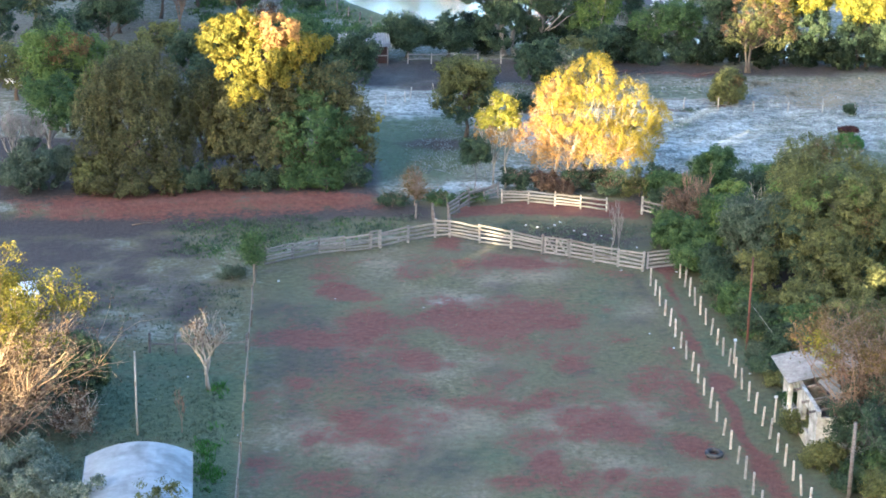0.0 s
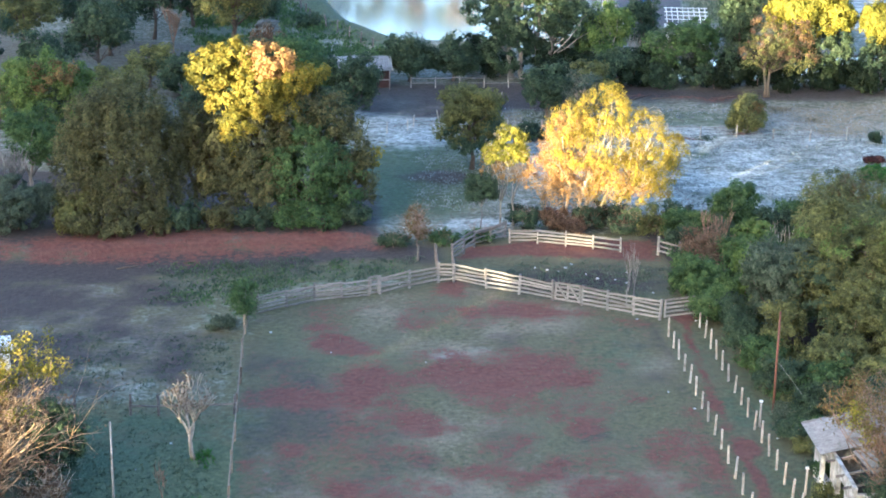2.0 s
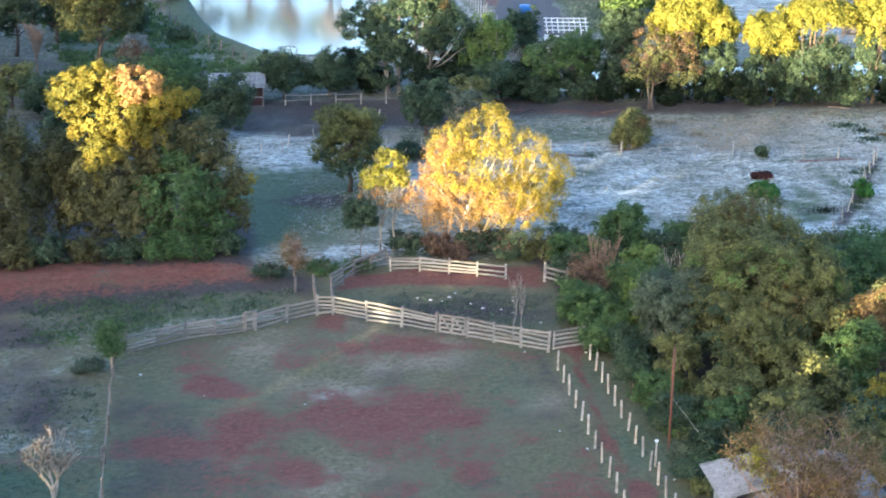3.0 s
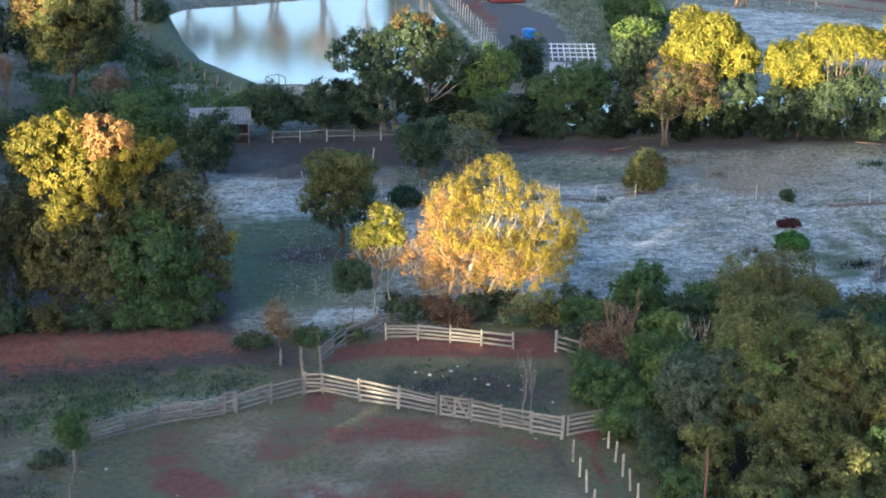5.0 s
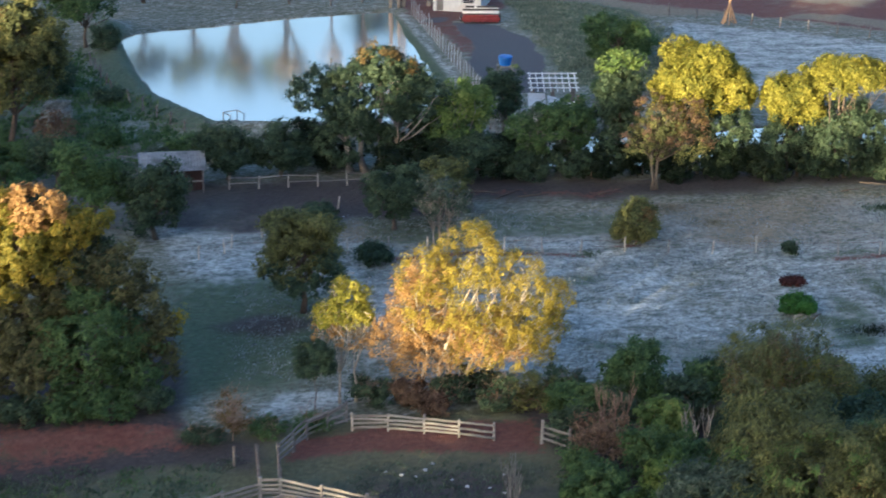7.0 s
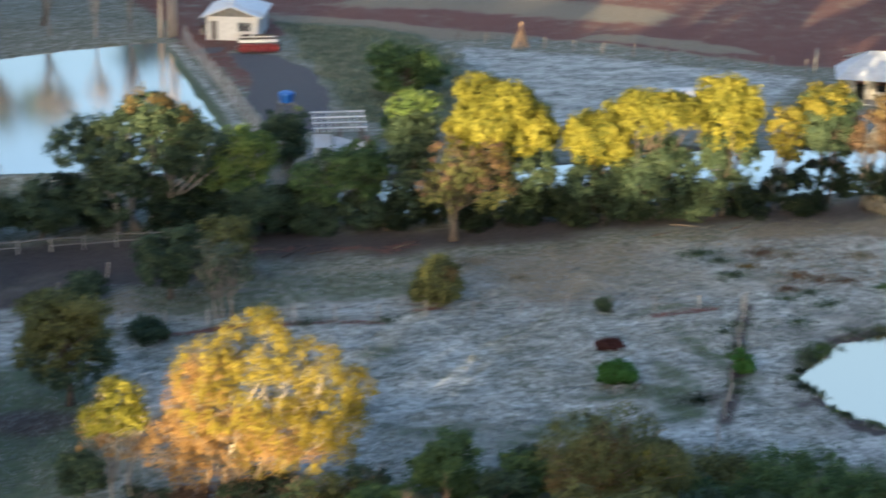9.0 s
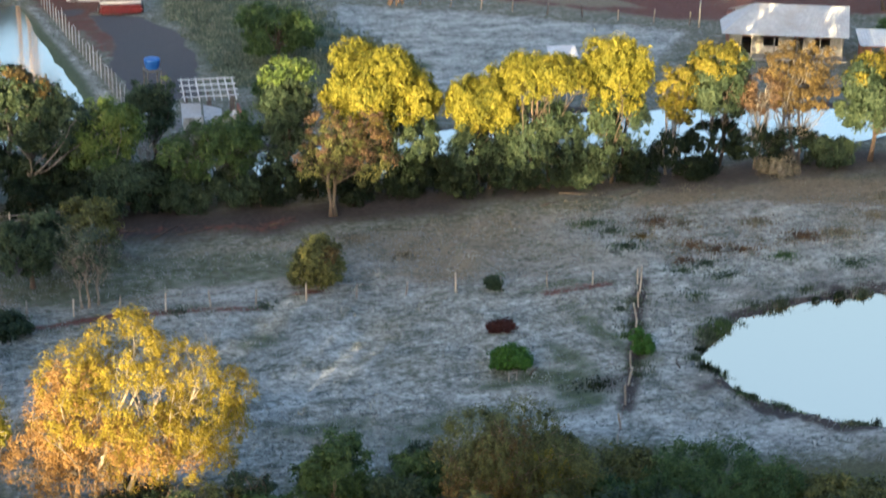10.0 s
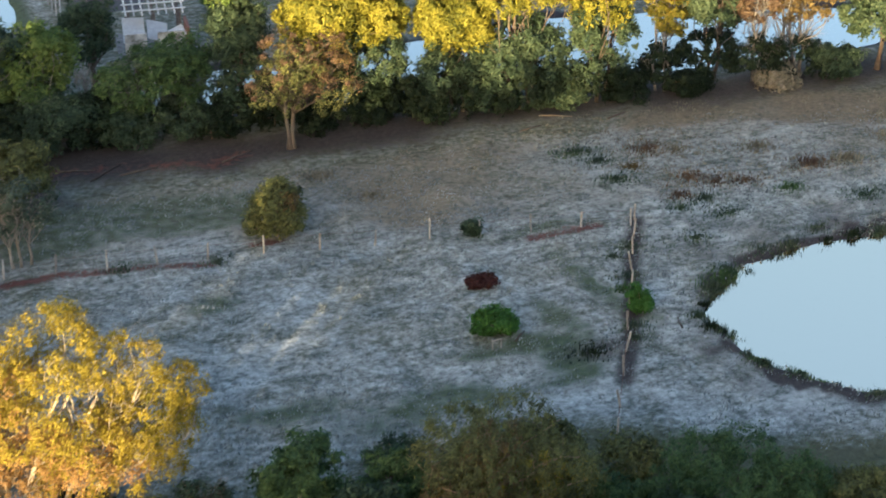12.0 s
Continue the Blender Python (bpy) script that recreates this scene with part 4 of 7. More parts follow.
tree(24, 9.6, 203.0, 10.4, 14.2, 0.8, "olive", "large olive tree with bronze tips by the pond", leaf=0.4, clump=0.8, cover=1.0, per=56, radius=0.3, lump=10, more=(("ochre", [(-1.5, -1.5, 10.6, 3.2, 2.6, 2.8)], 0.9, 46),))
tree(25, 18.0, 240.0, 9.4, 9.0, 1.0, "green", "green tree at the corner of the pond", leaf=0.4, clump=0.75, cover=0.9, per=44)
bush(26, 13.0, 201.5, 3.8, 4.0, "rust", "brownish half-bare shrub on the pond bank", leaf=0.22, clump=0.45, cover=0.45, per=24, limbs=20, twigs=160)
bush(27, 9.2, 197.0, 5.6, 2.8, "green", "low green shrub below the large olive tree", leaf=0.3, clump=0.5)
bush(28, 13.6, 210.5, 3.0, 2.6, "frost", "frosted pale shrub on the pond bank", leaf=0.3, clump=0.5, cover=0.6)
for k, (bx, by, bw, bh, bk) in enumerate(((24.0, 199.0, 3.4, 1.8, "green"), (27.0, 197.2, 3.0, 2.2, "grey"), (17.5, 203.0, 3.0, 1.6, "green"), (21.5, 196.5, 2.6, 1.4, "grey"), (18.8, 218.0, 2.6, 1.6, "dark"), (19.8, 236.0, 3.4, 3.0, "dark"), (14, 222, 5.0, 3.6, "dark"), (7, 228, 7.0, 6.0, "dark"), (4.0, 188.0, 5.0, 4.4, "dark"), (-2.0, 181.0, 6.0, 5.0, "olive"), (6.0, 172.0, 6.0, 5.4, "dark"))):
    bush(30 + k, bx, by, bw, bh, bk, "rough shrub on the weedy slope above the yard", leaf=0.34, clump=0.55, per=34)

# ---- trees round the ponds ----
tree(50, 26.6, 191.2, 5.8, 5.0, 0.1, "dark", "dense dark evergreen clump beside the stable", leaf=0.3, clump=0.6, cover=1.2, per=60, low=-0.95)
tree(51, 31.0, 191.0, 5.4, 5.1, 0.1, "dark", "dense dark evergreen clump beside the stable", leaf=0.3, clump=0.6, cover=1.2, per=60, low=-0.95)
tree(52, 39.0, 190.8, 14.4, 11.2, 2.6, "dark", "wide spreading green tree with bronze tips by the pond", leaf=0.34, clump=0.55, cover=1.05, per=32, bark=BARK_GREY, radius=0.3, limbs=40,
     trunks=((-0.8, 0), (0.6, 0.3), (1.6, -0.2), (-2.0, 0.2)),
     blobs=[(-0.6, 0, 6.6, 4.4, 3.6, 3.2), (-4.6, 0, 7.0, 2.6, 2.4, 2.2), (4.2, 0, 5.6, 2.8, 2.6, 2.6), (0.4, 0, 9.2, 2.4, 2.2, 1.6), (2.6, 0.4, 7.8, 2.4, 2.0, 1.8), (-2.6, -0.6, 4.4, 2.8, 2.0, 2.0)],
     more=(("dark", [(-0.2, 0.5, 6.2, 5.0, 2.8, 3.2), (3.6, 0.4, 5.4, 2.8, 2.2, 2.4)], 0.7, 30), ("ochre", [(0.2, -0.4, 10.2, 1.7, 1.4, 1.0), (2.4, -0.2, 8.9, 1.2, 1.1, 0.9)], 0.8, 36), ("dark", [(-1.5, 0.6, 2.4, 4.2, 2.2, 2.6), (3.0, 0.6, 2.2, 3.2, 2.0, 2.4)], 0.9, 44)))
tree(53, 46.4, 190.2, 5.8, 8.4, 0.8, "lime", "bright yellow-green tree in the row", leaf=0.36, clump=0.65, cover=0.8, per=46, bark=BARK_GREY, trunks=((0, 0), (0.7, 0.2)), more=(("green", [(-0.6, 0, 3.4, 2.4, 2.0, 2.2)], 0.9, 44), ("dark", [(0, 0.4, 1.7, 2.6, 1.8, 1.9)], 0.9, 40)))
tree(54, 51.6, 196.4, 4.2, 7.4, 0.8, "dark", "dark small tree in front of the ruined pavilion", leaf=0.34, clump=0.6, cover=0.9, per=44)
tree(55, 53.2, 187.0, 9.0, 6.6, 0.3, "green", "grey-green tree with loose foliage in the row", leaf=0.32, clump=0.5, cover=0.75, per=34, bark=BARK_GREY, trunks=((0, 0), (0.9, 0.1), (-0.8, 0.2)), limbs=30, twigs=120, more=(("green", [(2.6, 0.4, 3.4, 1.6, 1.5, 2.2)], 0.7, 34), ("grey", [(-0.4, -0.2, 3.6, 3.2, 2.0, 2.4)], 0.6, 30)))
tree(56, 46.2, 186.2, 5.8, 4.2, 0.1, "dark", "very dark dense thicket under the tree row", leaf=0.3, clump=0.6, cover=1.1, per=50, low=-0.95)
bare_tree(57, 49.4, 190.0, 0.6, 6.4, 0.36, "leafless grey tree in the row", BARK_GREY, levels=4, kids=3, radius=0.1)
tree(58, 58.8, 186.0, 4.6, 10.8, 0.8, "dark", "upright green tree in the row", leaf=0.36, clump=0.65, cover=0.95, per=50, more=(("lime", [(0, -0.2, 9.6, 1.8, 1.6, 1.2)], 0.9, 46), ("dark", [(0, 0, 2.2, 2.4, 1.8, 2.4)], 0.9, 44)))
tree(59, 60.2, 180.8, 7.4, 8.8, 2.2, "rust", "half-bare tree with brownish leaves and a forked grey trunk", leaf=0.22, clump=0.45, cover=0.35, per=24, bark=BARK, trunks=((0, 0), (0.4, 0.1)), radius=0.16, limbs=34, twigs=420,
     blobs=[(-0.6, 0, 7.0, 1.4, 1.3, 1.6), (2.4, 0, 6.2, 2.0, 1.7, 1.8), (0.6, 0, 5.0, 2.2, 1.8, 1.8), (3.6, 0, 4.2, 1.5, 1.4, 1.6), (-1.4, 0, 4.6, 1.4, 1.3, 1.6)], more=(("olive", [(2.0, 0.4, 3.4, 2.8, 1.6, 2.0), (-0.6, 0.6, 4.0, 2.0, 1.4, 2.2), (0.8, 0.4, 5.4, 2.4, 1.6, 2.0)], 0.75, 28), ("ochre", [(-0.6, -0.3, 7.6, 1.0, 0.9, 0.9), (2.8, -0.2, 6.2, 1.6, 1.2, 1.4)], 0.5, 24)))
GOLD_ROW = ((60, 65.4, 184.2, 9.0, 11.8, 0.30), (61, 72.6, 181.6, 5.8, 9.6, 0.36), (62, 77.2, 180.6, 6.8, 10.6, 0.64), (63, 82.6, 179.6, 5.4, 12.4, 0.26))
# Dark and deep lower crowns put the row's shaded half into leaf colour.
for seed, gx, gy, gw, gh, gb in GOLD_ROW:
    tree(seed, gx, gy, gw, gh, gh * gb, "yellow", "tall tree of the row, yellow leaves above shade-dark lower foliage", leaf=0.36, clump=0.40, cover=0.85, per=30, slim=0.42, bark=BARK,
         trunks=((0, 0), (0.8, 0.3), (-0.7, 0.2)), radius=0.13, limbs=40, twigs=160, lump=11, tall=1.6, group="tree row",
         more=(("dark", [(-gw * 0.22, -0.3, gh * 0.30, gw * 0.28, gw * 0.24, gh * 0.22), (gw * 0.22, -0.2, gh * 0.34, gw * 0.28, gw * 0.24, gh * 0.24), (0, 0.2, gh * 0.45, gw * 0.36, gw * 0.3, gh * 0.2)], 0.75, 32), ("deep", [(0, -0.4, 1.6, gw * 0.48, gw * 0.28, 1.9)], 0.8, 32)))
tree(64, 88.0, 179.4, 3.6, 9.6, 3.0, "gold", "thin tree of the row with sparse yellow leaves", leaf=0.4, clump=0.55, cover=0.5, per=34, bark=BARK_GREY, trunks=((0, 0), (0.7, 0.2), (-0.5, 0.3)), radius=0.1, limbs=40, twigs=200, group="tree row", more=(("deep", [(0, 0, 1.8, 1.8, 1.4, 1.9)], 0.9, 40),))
# Gold upper crown colours in the sunlit top; the deep base colours in shade.
tree(65, 91.6, 179.6, 5.6, 10.0, 2.6, "dark", "leafy green tree of the row, its sunlit top put in gold leaves", leaf=0.42, clump=0.6, cover=0.9, per=48, trunks=((0, 0), (0.6, 0.2), (-0.7, 0.1)), radius=0.14, limbs=30, group="tree row", more=(("gold", [(-0.2, -0.4, 8.8, 2.0, 1.8, 1.4)], 0.9, 46), ("deep", [(0, 0, 2.0, 2.3, 1.7, 2.1)], 0.9, 40)))
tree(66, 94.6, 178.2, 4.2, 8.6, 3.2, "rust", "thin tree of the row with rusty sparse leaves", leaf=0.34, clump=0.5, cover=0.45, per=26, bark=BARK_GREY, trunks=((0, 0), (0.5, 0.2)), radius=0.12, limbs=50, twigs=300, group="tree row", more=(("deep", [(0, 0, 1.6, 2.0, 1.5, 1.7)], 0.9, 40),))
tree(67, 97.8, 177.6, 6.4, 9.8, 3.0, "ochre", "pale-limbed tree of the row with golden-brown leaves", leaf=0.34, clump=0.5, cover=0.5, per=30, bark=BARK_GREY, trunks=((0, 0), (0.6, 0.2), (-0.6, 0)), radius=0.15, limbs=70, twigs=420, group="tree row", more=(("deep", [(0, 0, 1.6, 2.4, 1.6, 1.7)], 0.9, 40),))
# Sunlight on the top is coloured in with a gold upper crown.
tree(68, 104.2, 176.4, 6.4, 8.8, 0.6, "dark", "green tree of the row, sunlit top coloured with gold leaves", leaf=0.4, clump=0.6, cover=0.85, per=46, group="tree row", more=(("gold", [(-0.4, -0.3, 7.6, 2.2, 2.0, 1.3)], 0.9, 44),))
tree(69, 110.6, 175.0, 6.8, 9.4, 0.6, "olive", "olive tree at the end of the row", leaf=0.4, clump=0.6, cover=0.85, per=46, group="tree row")
# Undergrowth coloured mostly near-black to carry the shade under the row.
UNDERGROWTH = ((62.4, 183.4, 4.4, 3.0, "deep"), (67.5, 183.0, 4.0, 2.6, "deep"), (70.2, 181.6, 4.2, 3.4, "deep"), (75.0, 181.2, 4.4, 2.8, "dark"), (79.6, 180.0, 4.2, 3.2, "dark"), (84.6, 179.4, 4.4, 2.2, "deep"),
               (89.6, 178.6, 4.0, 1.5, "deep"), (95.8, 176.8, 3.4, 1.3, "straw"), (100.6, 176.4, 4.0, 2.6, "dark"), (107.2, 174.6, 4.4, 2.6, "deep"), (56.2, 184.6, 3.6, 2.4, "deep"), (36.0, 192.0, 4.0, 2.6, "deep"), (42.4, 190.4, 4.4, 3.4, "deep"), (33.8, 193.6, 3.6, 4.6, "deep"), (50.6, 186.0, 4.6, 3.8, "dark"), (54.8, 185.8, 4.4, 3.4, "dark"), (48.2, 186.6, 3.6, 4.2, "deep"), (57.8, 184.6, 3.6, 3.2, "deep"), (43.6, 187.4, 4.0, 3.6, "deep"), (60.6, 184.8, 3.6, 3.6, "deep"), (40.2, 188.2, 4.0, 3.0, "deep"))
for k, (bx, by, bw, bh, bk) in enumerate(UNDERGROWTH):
    bush(80 + k, bx, by, bw, bh, bk, "undergrowth at the tree row's foot, mostly in shade-dark leaves", leaf=0.34, clump=0.5, cover=0.9, per=36)
tree(100, 70.6, 221.0, 8.4, 5.6, 0.2, "green", "rounded green tree on the weedy plot", leaf=0.4, clump=0.7, cover=1.0, per=50, low=-0.9)
bush(101, 65.6, 208.4, 3.2, 2.2, "green", "green bush beside the ruined pavilion", leaf=0.36)
tree(102, 135.2, 216.0, 7.0, 9.6, 0.8, "lime", "sunlit yellow-green tree beyond the long house", leaf=0.44, clump=0.75, cover=0.9, per=44)
tree(103, 141.0, 239.0, 9.0, 5.0, 0.2, "dark", "dark hedge tree beyond the rubble", leaf=0.44, clump=0.75, cover=0.9, per=44)
tree(104, 149.0, 236.0, 9.0, 5.4, 0.2, "dark", "dark hedge tree beyond the rubble", leaf=0.44, clump=0.75, cover=0.9, per=44)
tree(105, 126.6, 202.0, 6.0, 4.2, 0.2, "green", "low green tree behind the long house", leaf=0.4, clump=0.7, cover=0.9, per=40)

# trees on the weedy slope behind the yard
for k, (bx, by, bw, bh, bk) in enumerate(((-16.0, 196.0, 8.0, 8.0, "dark"), (-12.0, 208.0, 8.0, 9.0, "olive"), (-7.0, 216.0, 8.0, 9.0, "dark"), (-1.0, 222.0, 7.0, 8.0, "olive"), (-12.5, 178.0, 6.0, 6.0, "olive"), (-9.0, 190.0, 6.0, 6.4, "dark"), (6.0, 219.0, 6.4, 7.0, "dark"), (12.6, 192.0, 4.6, 4.6, "dark"), (1.0, 192.0, 5.0, 4.8, "olive"), (-3.0, 206.0, 6.0, 6.6, "dark"), (8.4, 188.0, 4.4, 3.8, "green"), (-1.0, 172.0, 5.0, 5.4, "dark"))):
    tree(1150 + k, bx, by, bw, bh, 0.4, bk, "shaded tree on the weedy slope", leaf=0.4, clump=0.7, cover=0.95, per=30, low=-0.85)

# far bank of the western pond: what the water mirrors
for k, (bx, by, bh, sp) in enumerate(((47.0, 255.0, 9.0, 0.8), (42.5, 257.0, 10.0, 0.8), (36.0, 256.0, 8.5, 0.7), (51.0, 256.0, 8.0, 0.55))):
    bare_tree(110 + k, bx, by, sp, bh, 0.36, "leafless tree on the far bank of the pond", BARK_GREY, levels=4, kids=4, radius=0.15, fine=0.016)
for k, (bx, by, bw, bh) in enumerate(((26.0, 261.0, 5.4, 9.8), (31.0, 262.0, 6.0, 10.4), (36.8, 262.0, 5.6, 11.8), (42.4, 262.0, 6.4, 12.6), (13.0, 258.0, 9.0, 9.0), (6.0, 250.0, 10.0, 9.0), (56.0, 272.0, 9.0, 8.0), (-6.0, 240.0, 10.0, 9.0))):
    tree(120 + k, bx, by, bw, bh, 0.4 * bh, "dark", "far dark tree beyond the pond", leaf=0.5, clump=0.8, cover=0.9, per=24)


def palm(seed, x, y, high, label):
    rng = np.random.RandomState(seed)
    root = thing("palm_tree", x, y, z_at(x, y), label, "palm", "palms by the pond")
    part("trunk", joined("trunk", [tube_data([(0, 0, -0.2), (0.1, 0, high * 0.3), (0.05, 0.1, high * 0.7), (0, 0, high)], [0.24, 0.19, 0.17, 0.15], 8)], BARK_PALE, True), root)
    fr = []
    for i in range(18):
        a, up = i * 2.4, rng.uniform(0.1, 0.9)
        for s in np.linspace(0.15, 1, 12):
            p = np.array([math.cos(a) * 2.2 * s, math.sin(a) * 2.2 * s, high + up * 1.6 * s - 1.9 * s * s])
            fr.append(p)
    fr = np.array(fr)
    part("frond_head", quads_mesh("frond_head", leaves(rng, fr, np.tile([0, 0, 1.0], (len(fr), 1)), 0.9, 0.22), LEAF["ochre"], 3), root)
    return root


for k, (px, py, ph) in enumerate(((53.6, 252.6, 10.0), (54.5, 252.2, 10.6), (55.2, 252.8, 9.6))):
    palm(130 + k, px, py, ph, "tall pale-trunked palm beside the pond")

# ---- the meadow ----
tree(140, 27.7, 160.2, 6.2, 7.9, 1.2, "olive", "single dark rounded tree standing in the frosty meadow", leaf=0.3, clump=0.5, cover=1.25, per=36, radius=0.2, lump=9, low=-0.8, more=(("dark", [(0.2, -0.2, 3.2, 2.6, 2.3, 2.0)], 1.1, 34),))
bush(141, 54.6, 168.9, 3.8, 4.0, "olive", "rounded olive bush at the meadow fence", leaf=0.28, clump=0.45, cover=1.0, per=48, more=(("ochre", [(0.4, -0.5, 1.8, 1.0, 0.9, 1.2)], 0.8, 34),))
tree(142, 37.4, 175.6, 4.8, 5.4, 0.2, "dark", "dark glossy bush tree beside the fence", leaf=0.34, clump=0.55, cover=1.0, per=48, low=-0.9)
tree(143, 40.0, 171.2, 5.0, 5.6, 1.6, "grey", "thin half-bare tree with pale stems by the fence", leaf=0.3, clump=0.5, cover=0.4, per=26, bark=BARK_PALE, trunks=((0, 0), (0.6, 0.1), (-0.4, 0.1)), radius=0.09, limbs=40, twigs=320)
tree(144, 41.4, 177.4, 4.4, 5.2, 0.2, "olive", "olive bush tree behind the fence", leaf=0.34, clump=0.55, cover=1.0, per=44, low=-0.9)
bush(145, 60.7, 152.6, 2.7, 1.4, "bright", "low bright green bush in the frosty meadow", leaf=0.22, clump=0.32, cover=1.1)
bush(146, 62.6, 158.0, 1.9, 0.28, "red", "flat dark red-brown shrub in the frosty meadow", leaf=0.22, clump=0.3, cover=1.1)
bush(148, 68.9, 151.4, 1.6, 1.5, "bright", "small green shrub against the wire fence", leaf=0.22, clump=0.32)
bush(149, 65.0, 163.9, 1.2, 1.0, "dark", "small dark shrub at the meadow fence", leaf=0.2, clump=0.3)
bush(150, 32.0, 177.5, 3.0, 2.0, "dark", "dark shrub on the meadow's far side", leaf=0.3, clump=0.45)
bush(151, 34.4, 168.6, 2.6, 1.6, "dark", "dark shrub on the meadow's far side", leaf=0.3, clump=0.45)

def weed_patch(seed, x, y, wide, high, kind, label):
    """A ragged patch of blades and stalks, thin at its rim."""
    rng = np.random.RandomState(seed)
    n = int(70 * wide)
    a, r = rng.uniform(0, 2 * math.pi, n), np.abs(rng.normal(0, 0.42, n))
    px, py = np.cos(a) * r * wide * 0.7, np.sin(a) * r * wide * 0.5
    w = rng.uniform(0, 2 * math.pi, n)
    h = high * rng.uniform(0.35, 1.2, n) * np.clip(1.2 - r, 0.3, 1)
    lean = rng.uniform(0.1, 0.7, n) * h
    z = ground_height(px + x, py + y)
    base = float(z_at(x, y))
    p0 = np.stack([px - np.sin(w) * 0.05, py + np.cos(w) * 0.05, z - base - 0.03], 1)
    p1 = np.stack([px + np.sin(w) * 0.05, py - np.cos(w) * 0.05, z - base - 0.03], 1)
    p2 = np.stack([px + np.cos(w) * lean, py + np.sin(w) * lean, z - base + h], 1)
    ob = new("weed_patch", quads_mesh("weed_patch", np.stack([p0, p1, p2], 1).reshape(-1, 3), LEAF[kind], 3))
    ob.matrix_basis = pose(x, y, base)
    return tagged(ob, label, "weeds", "weed patches", "stuff")


PATCHES = ((81.2, 170.8, 2.6, 0.8, "rust"), (81.2, 165.5, 2.2, 0.8, "rust"), (79.1, 163.4, 1.6, 0.7, "rust"), (82.3, 164.3, 2.0, 0.7, "rust"), (84.2, 163.8, 2.0, 0.7, "rust"), (89.5, 164.1, 2.8, 0.9, "rust"), (78.9, 168.6, 1.8, 0.6, "ochre"), (76.8, 167.2, 2.4, 0.8, "dark"), (76.7, 172.2, 3.0, 0.8, "dark"), (78.2, 161.9, 2.4, 0.5, "dark"), (80.4, 160.2, 3.2, 0.5, "dark"), (76.7, 157.9, 3.2, 0.5, "dark"), (89.8, 158.8, 3.0, 0.6, "dark"), (73.6, 151.2, 1.8, 0.5, "grey"), (76.2, 153.8, 2.2, 0.5, "grey"), (79.4, 155.0, 2.4, 0.5, "grey"), (72.0, 144.2, 1.6, 0.5, "green"), (73.8, 141.2, 1.4, 0.4, "green"), (84.0, 156.0, 2.0, 0.6, "grey"),
                                          (80.5, 162.6, 2.0, 0.7, "grey"), (86.0, 161.4, 1.8, 0.8, "green"), (92.0, 163.6, 2.6, 1.0, "straw"), (62.0, 171.6, 2.4, 0.7, "straw"), (88.0, 168.0, 2.6, 0.9, "straw"), (77.4, 170.4, 2.0, 0.8, "grey"), (60.2, 175.8, 2.6, 0.9, "straw"), (95.0, 158.0, 2.0, 0.8, "green"), (71.0, 157.8, 1.2, 0.6, "grey"), (67.2, 148.8, 1.2, 0.6, "grey"),
                                          (50.4, 167.2, 1.6, 0.7, "grey"), (45.0, 168.4, 1.8, 0.6, "grey"), (83.0, 170.0, 2.0, 0.8, "straw"), (97.0, 166.0, 2.4, 0.9, "straw"), (100.5, 169.0, 2.6, 1.0, "straw"), (75.0, 152.4, 2.2, 1.1, "green"), (74.2, 151.6, 2.0, 1.0, "grey"), (75.8, 153.2, 1.8, 0.8, "green"), (73.0, 142.2, 1.6, 0.6, "green"), (75.6, 139.6, 1.8, 0.5, "grey"), (67.8, 150.0, 1.6, 0.9, "grey"), (70.6, 155.4, 1.6, 0.8, "grey"), (72.6, 158.6, 1.8, 0.8, "grey"), (64.2, 148.4, 2.0, 0.8, "deep"), (69.6, 154.0, 1.5, 0.9, "green"))
for k, (bx, by, bw, bh, bk) in enumerate(PATCHES):
    weed_patch(160 + k, bx, by, bw * 1.8, bh * 0.4, bk, "ragged weedy patch in the frosted grass")

# ---- ragged rim of sedge round the smooth pond ----
rim_rng = random.Random(61)
for k, ((ax, ay), (bx, by)) in enumerate(zip(POND_EAST, POND_EAST[1:] + POND_EAST[:1])):
    steps = max(1, int(math.hypot(bx - ax, by - ay) / 0.8))
    for j in range(steps):
        f = (j + rim_rng.random()) / steps
        rx, ry = ax + (bx - ax) * f + rim_rng.uniform(-0.7, 0.7), ay + (by - ay) * f + rim_rng.uniform(-0.7, 0.7)
        weed_patch(700 + 40 * k + j, rx, ry, rim_rng.uniform(0.9, 2.4), rim_rng.uniform(0.2, 0.55), rim_rng.choice(("deep", "deep", "dark", "grey")), "ragged dark sedge at the pond's rim")

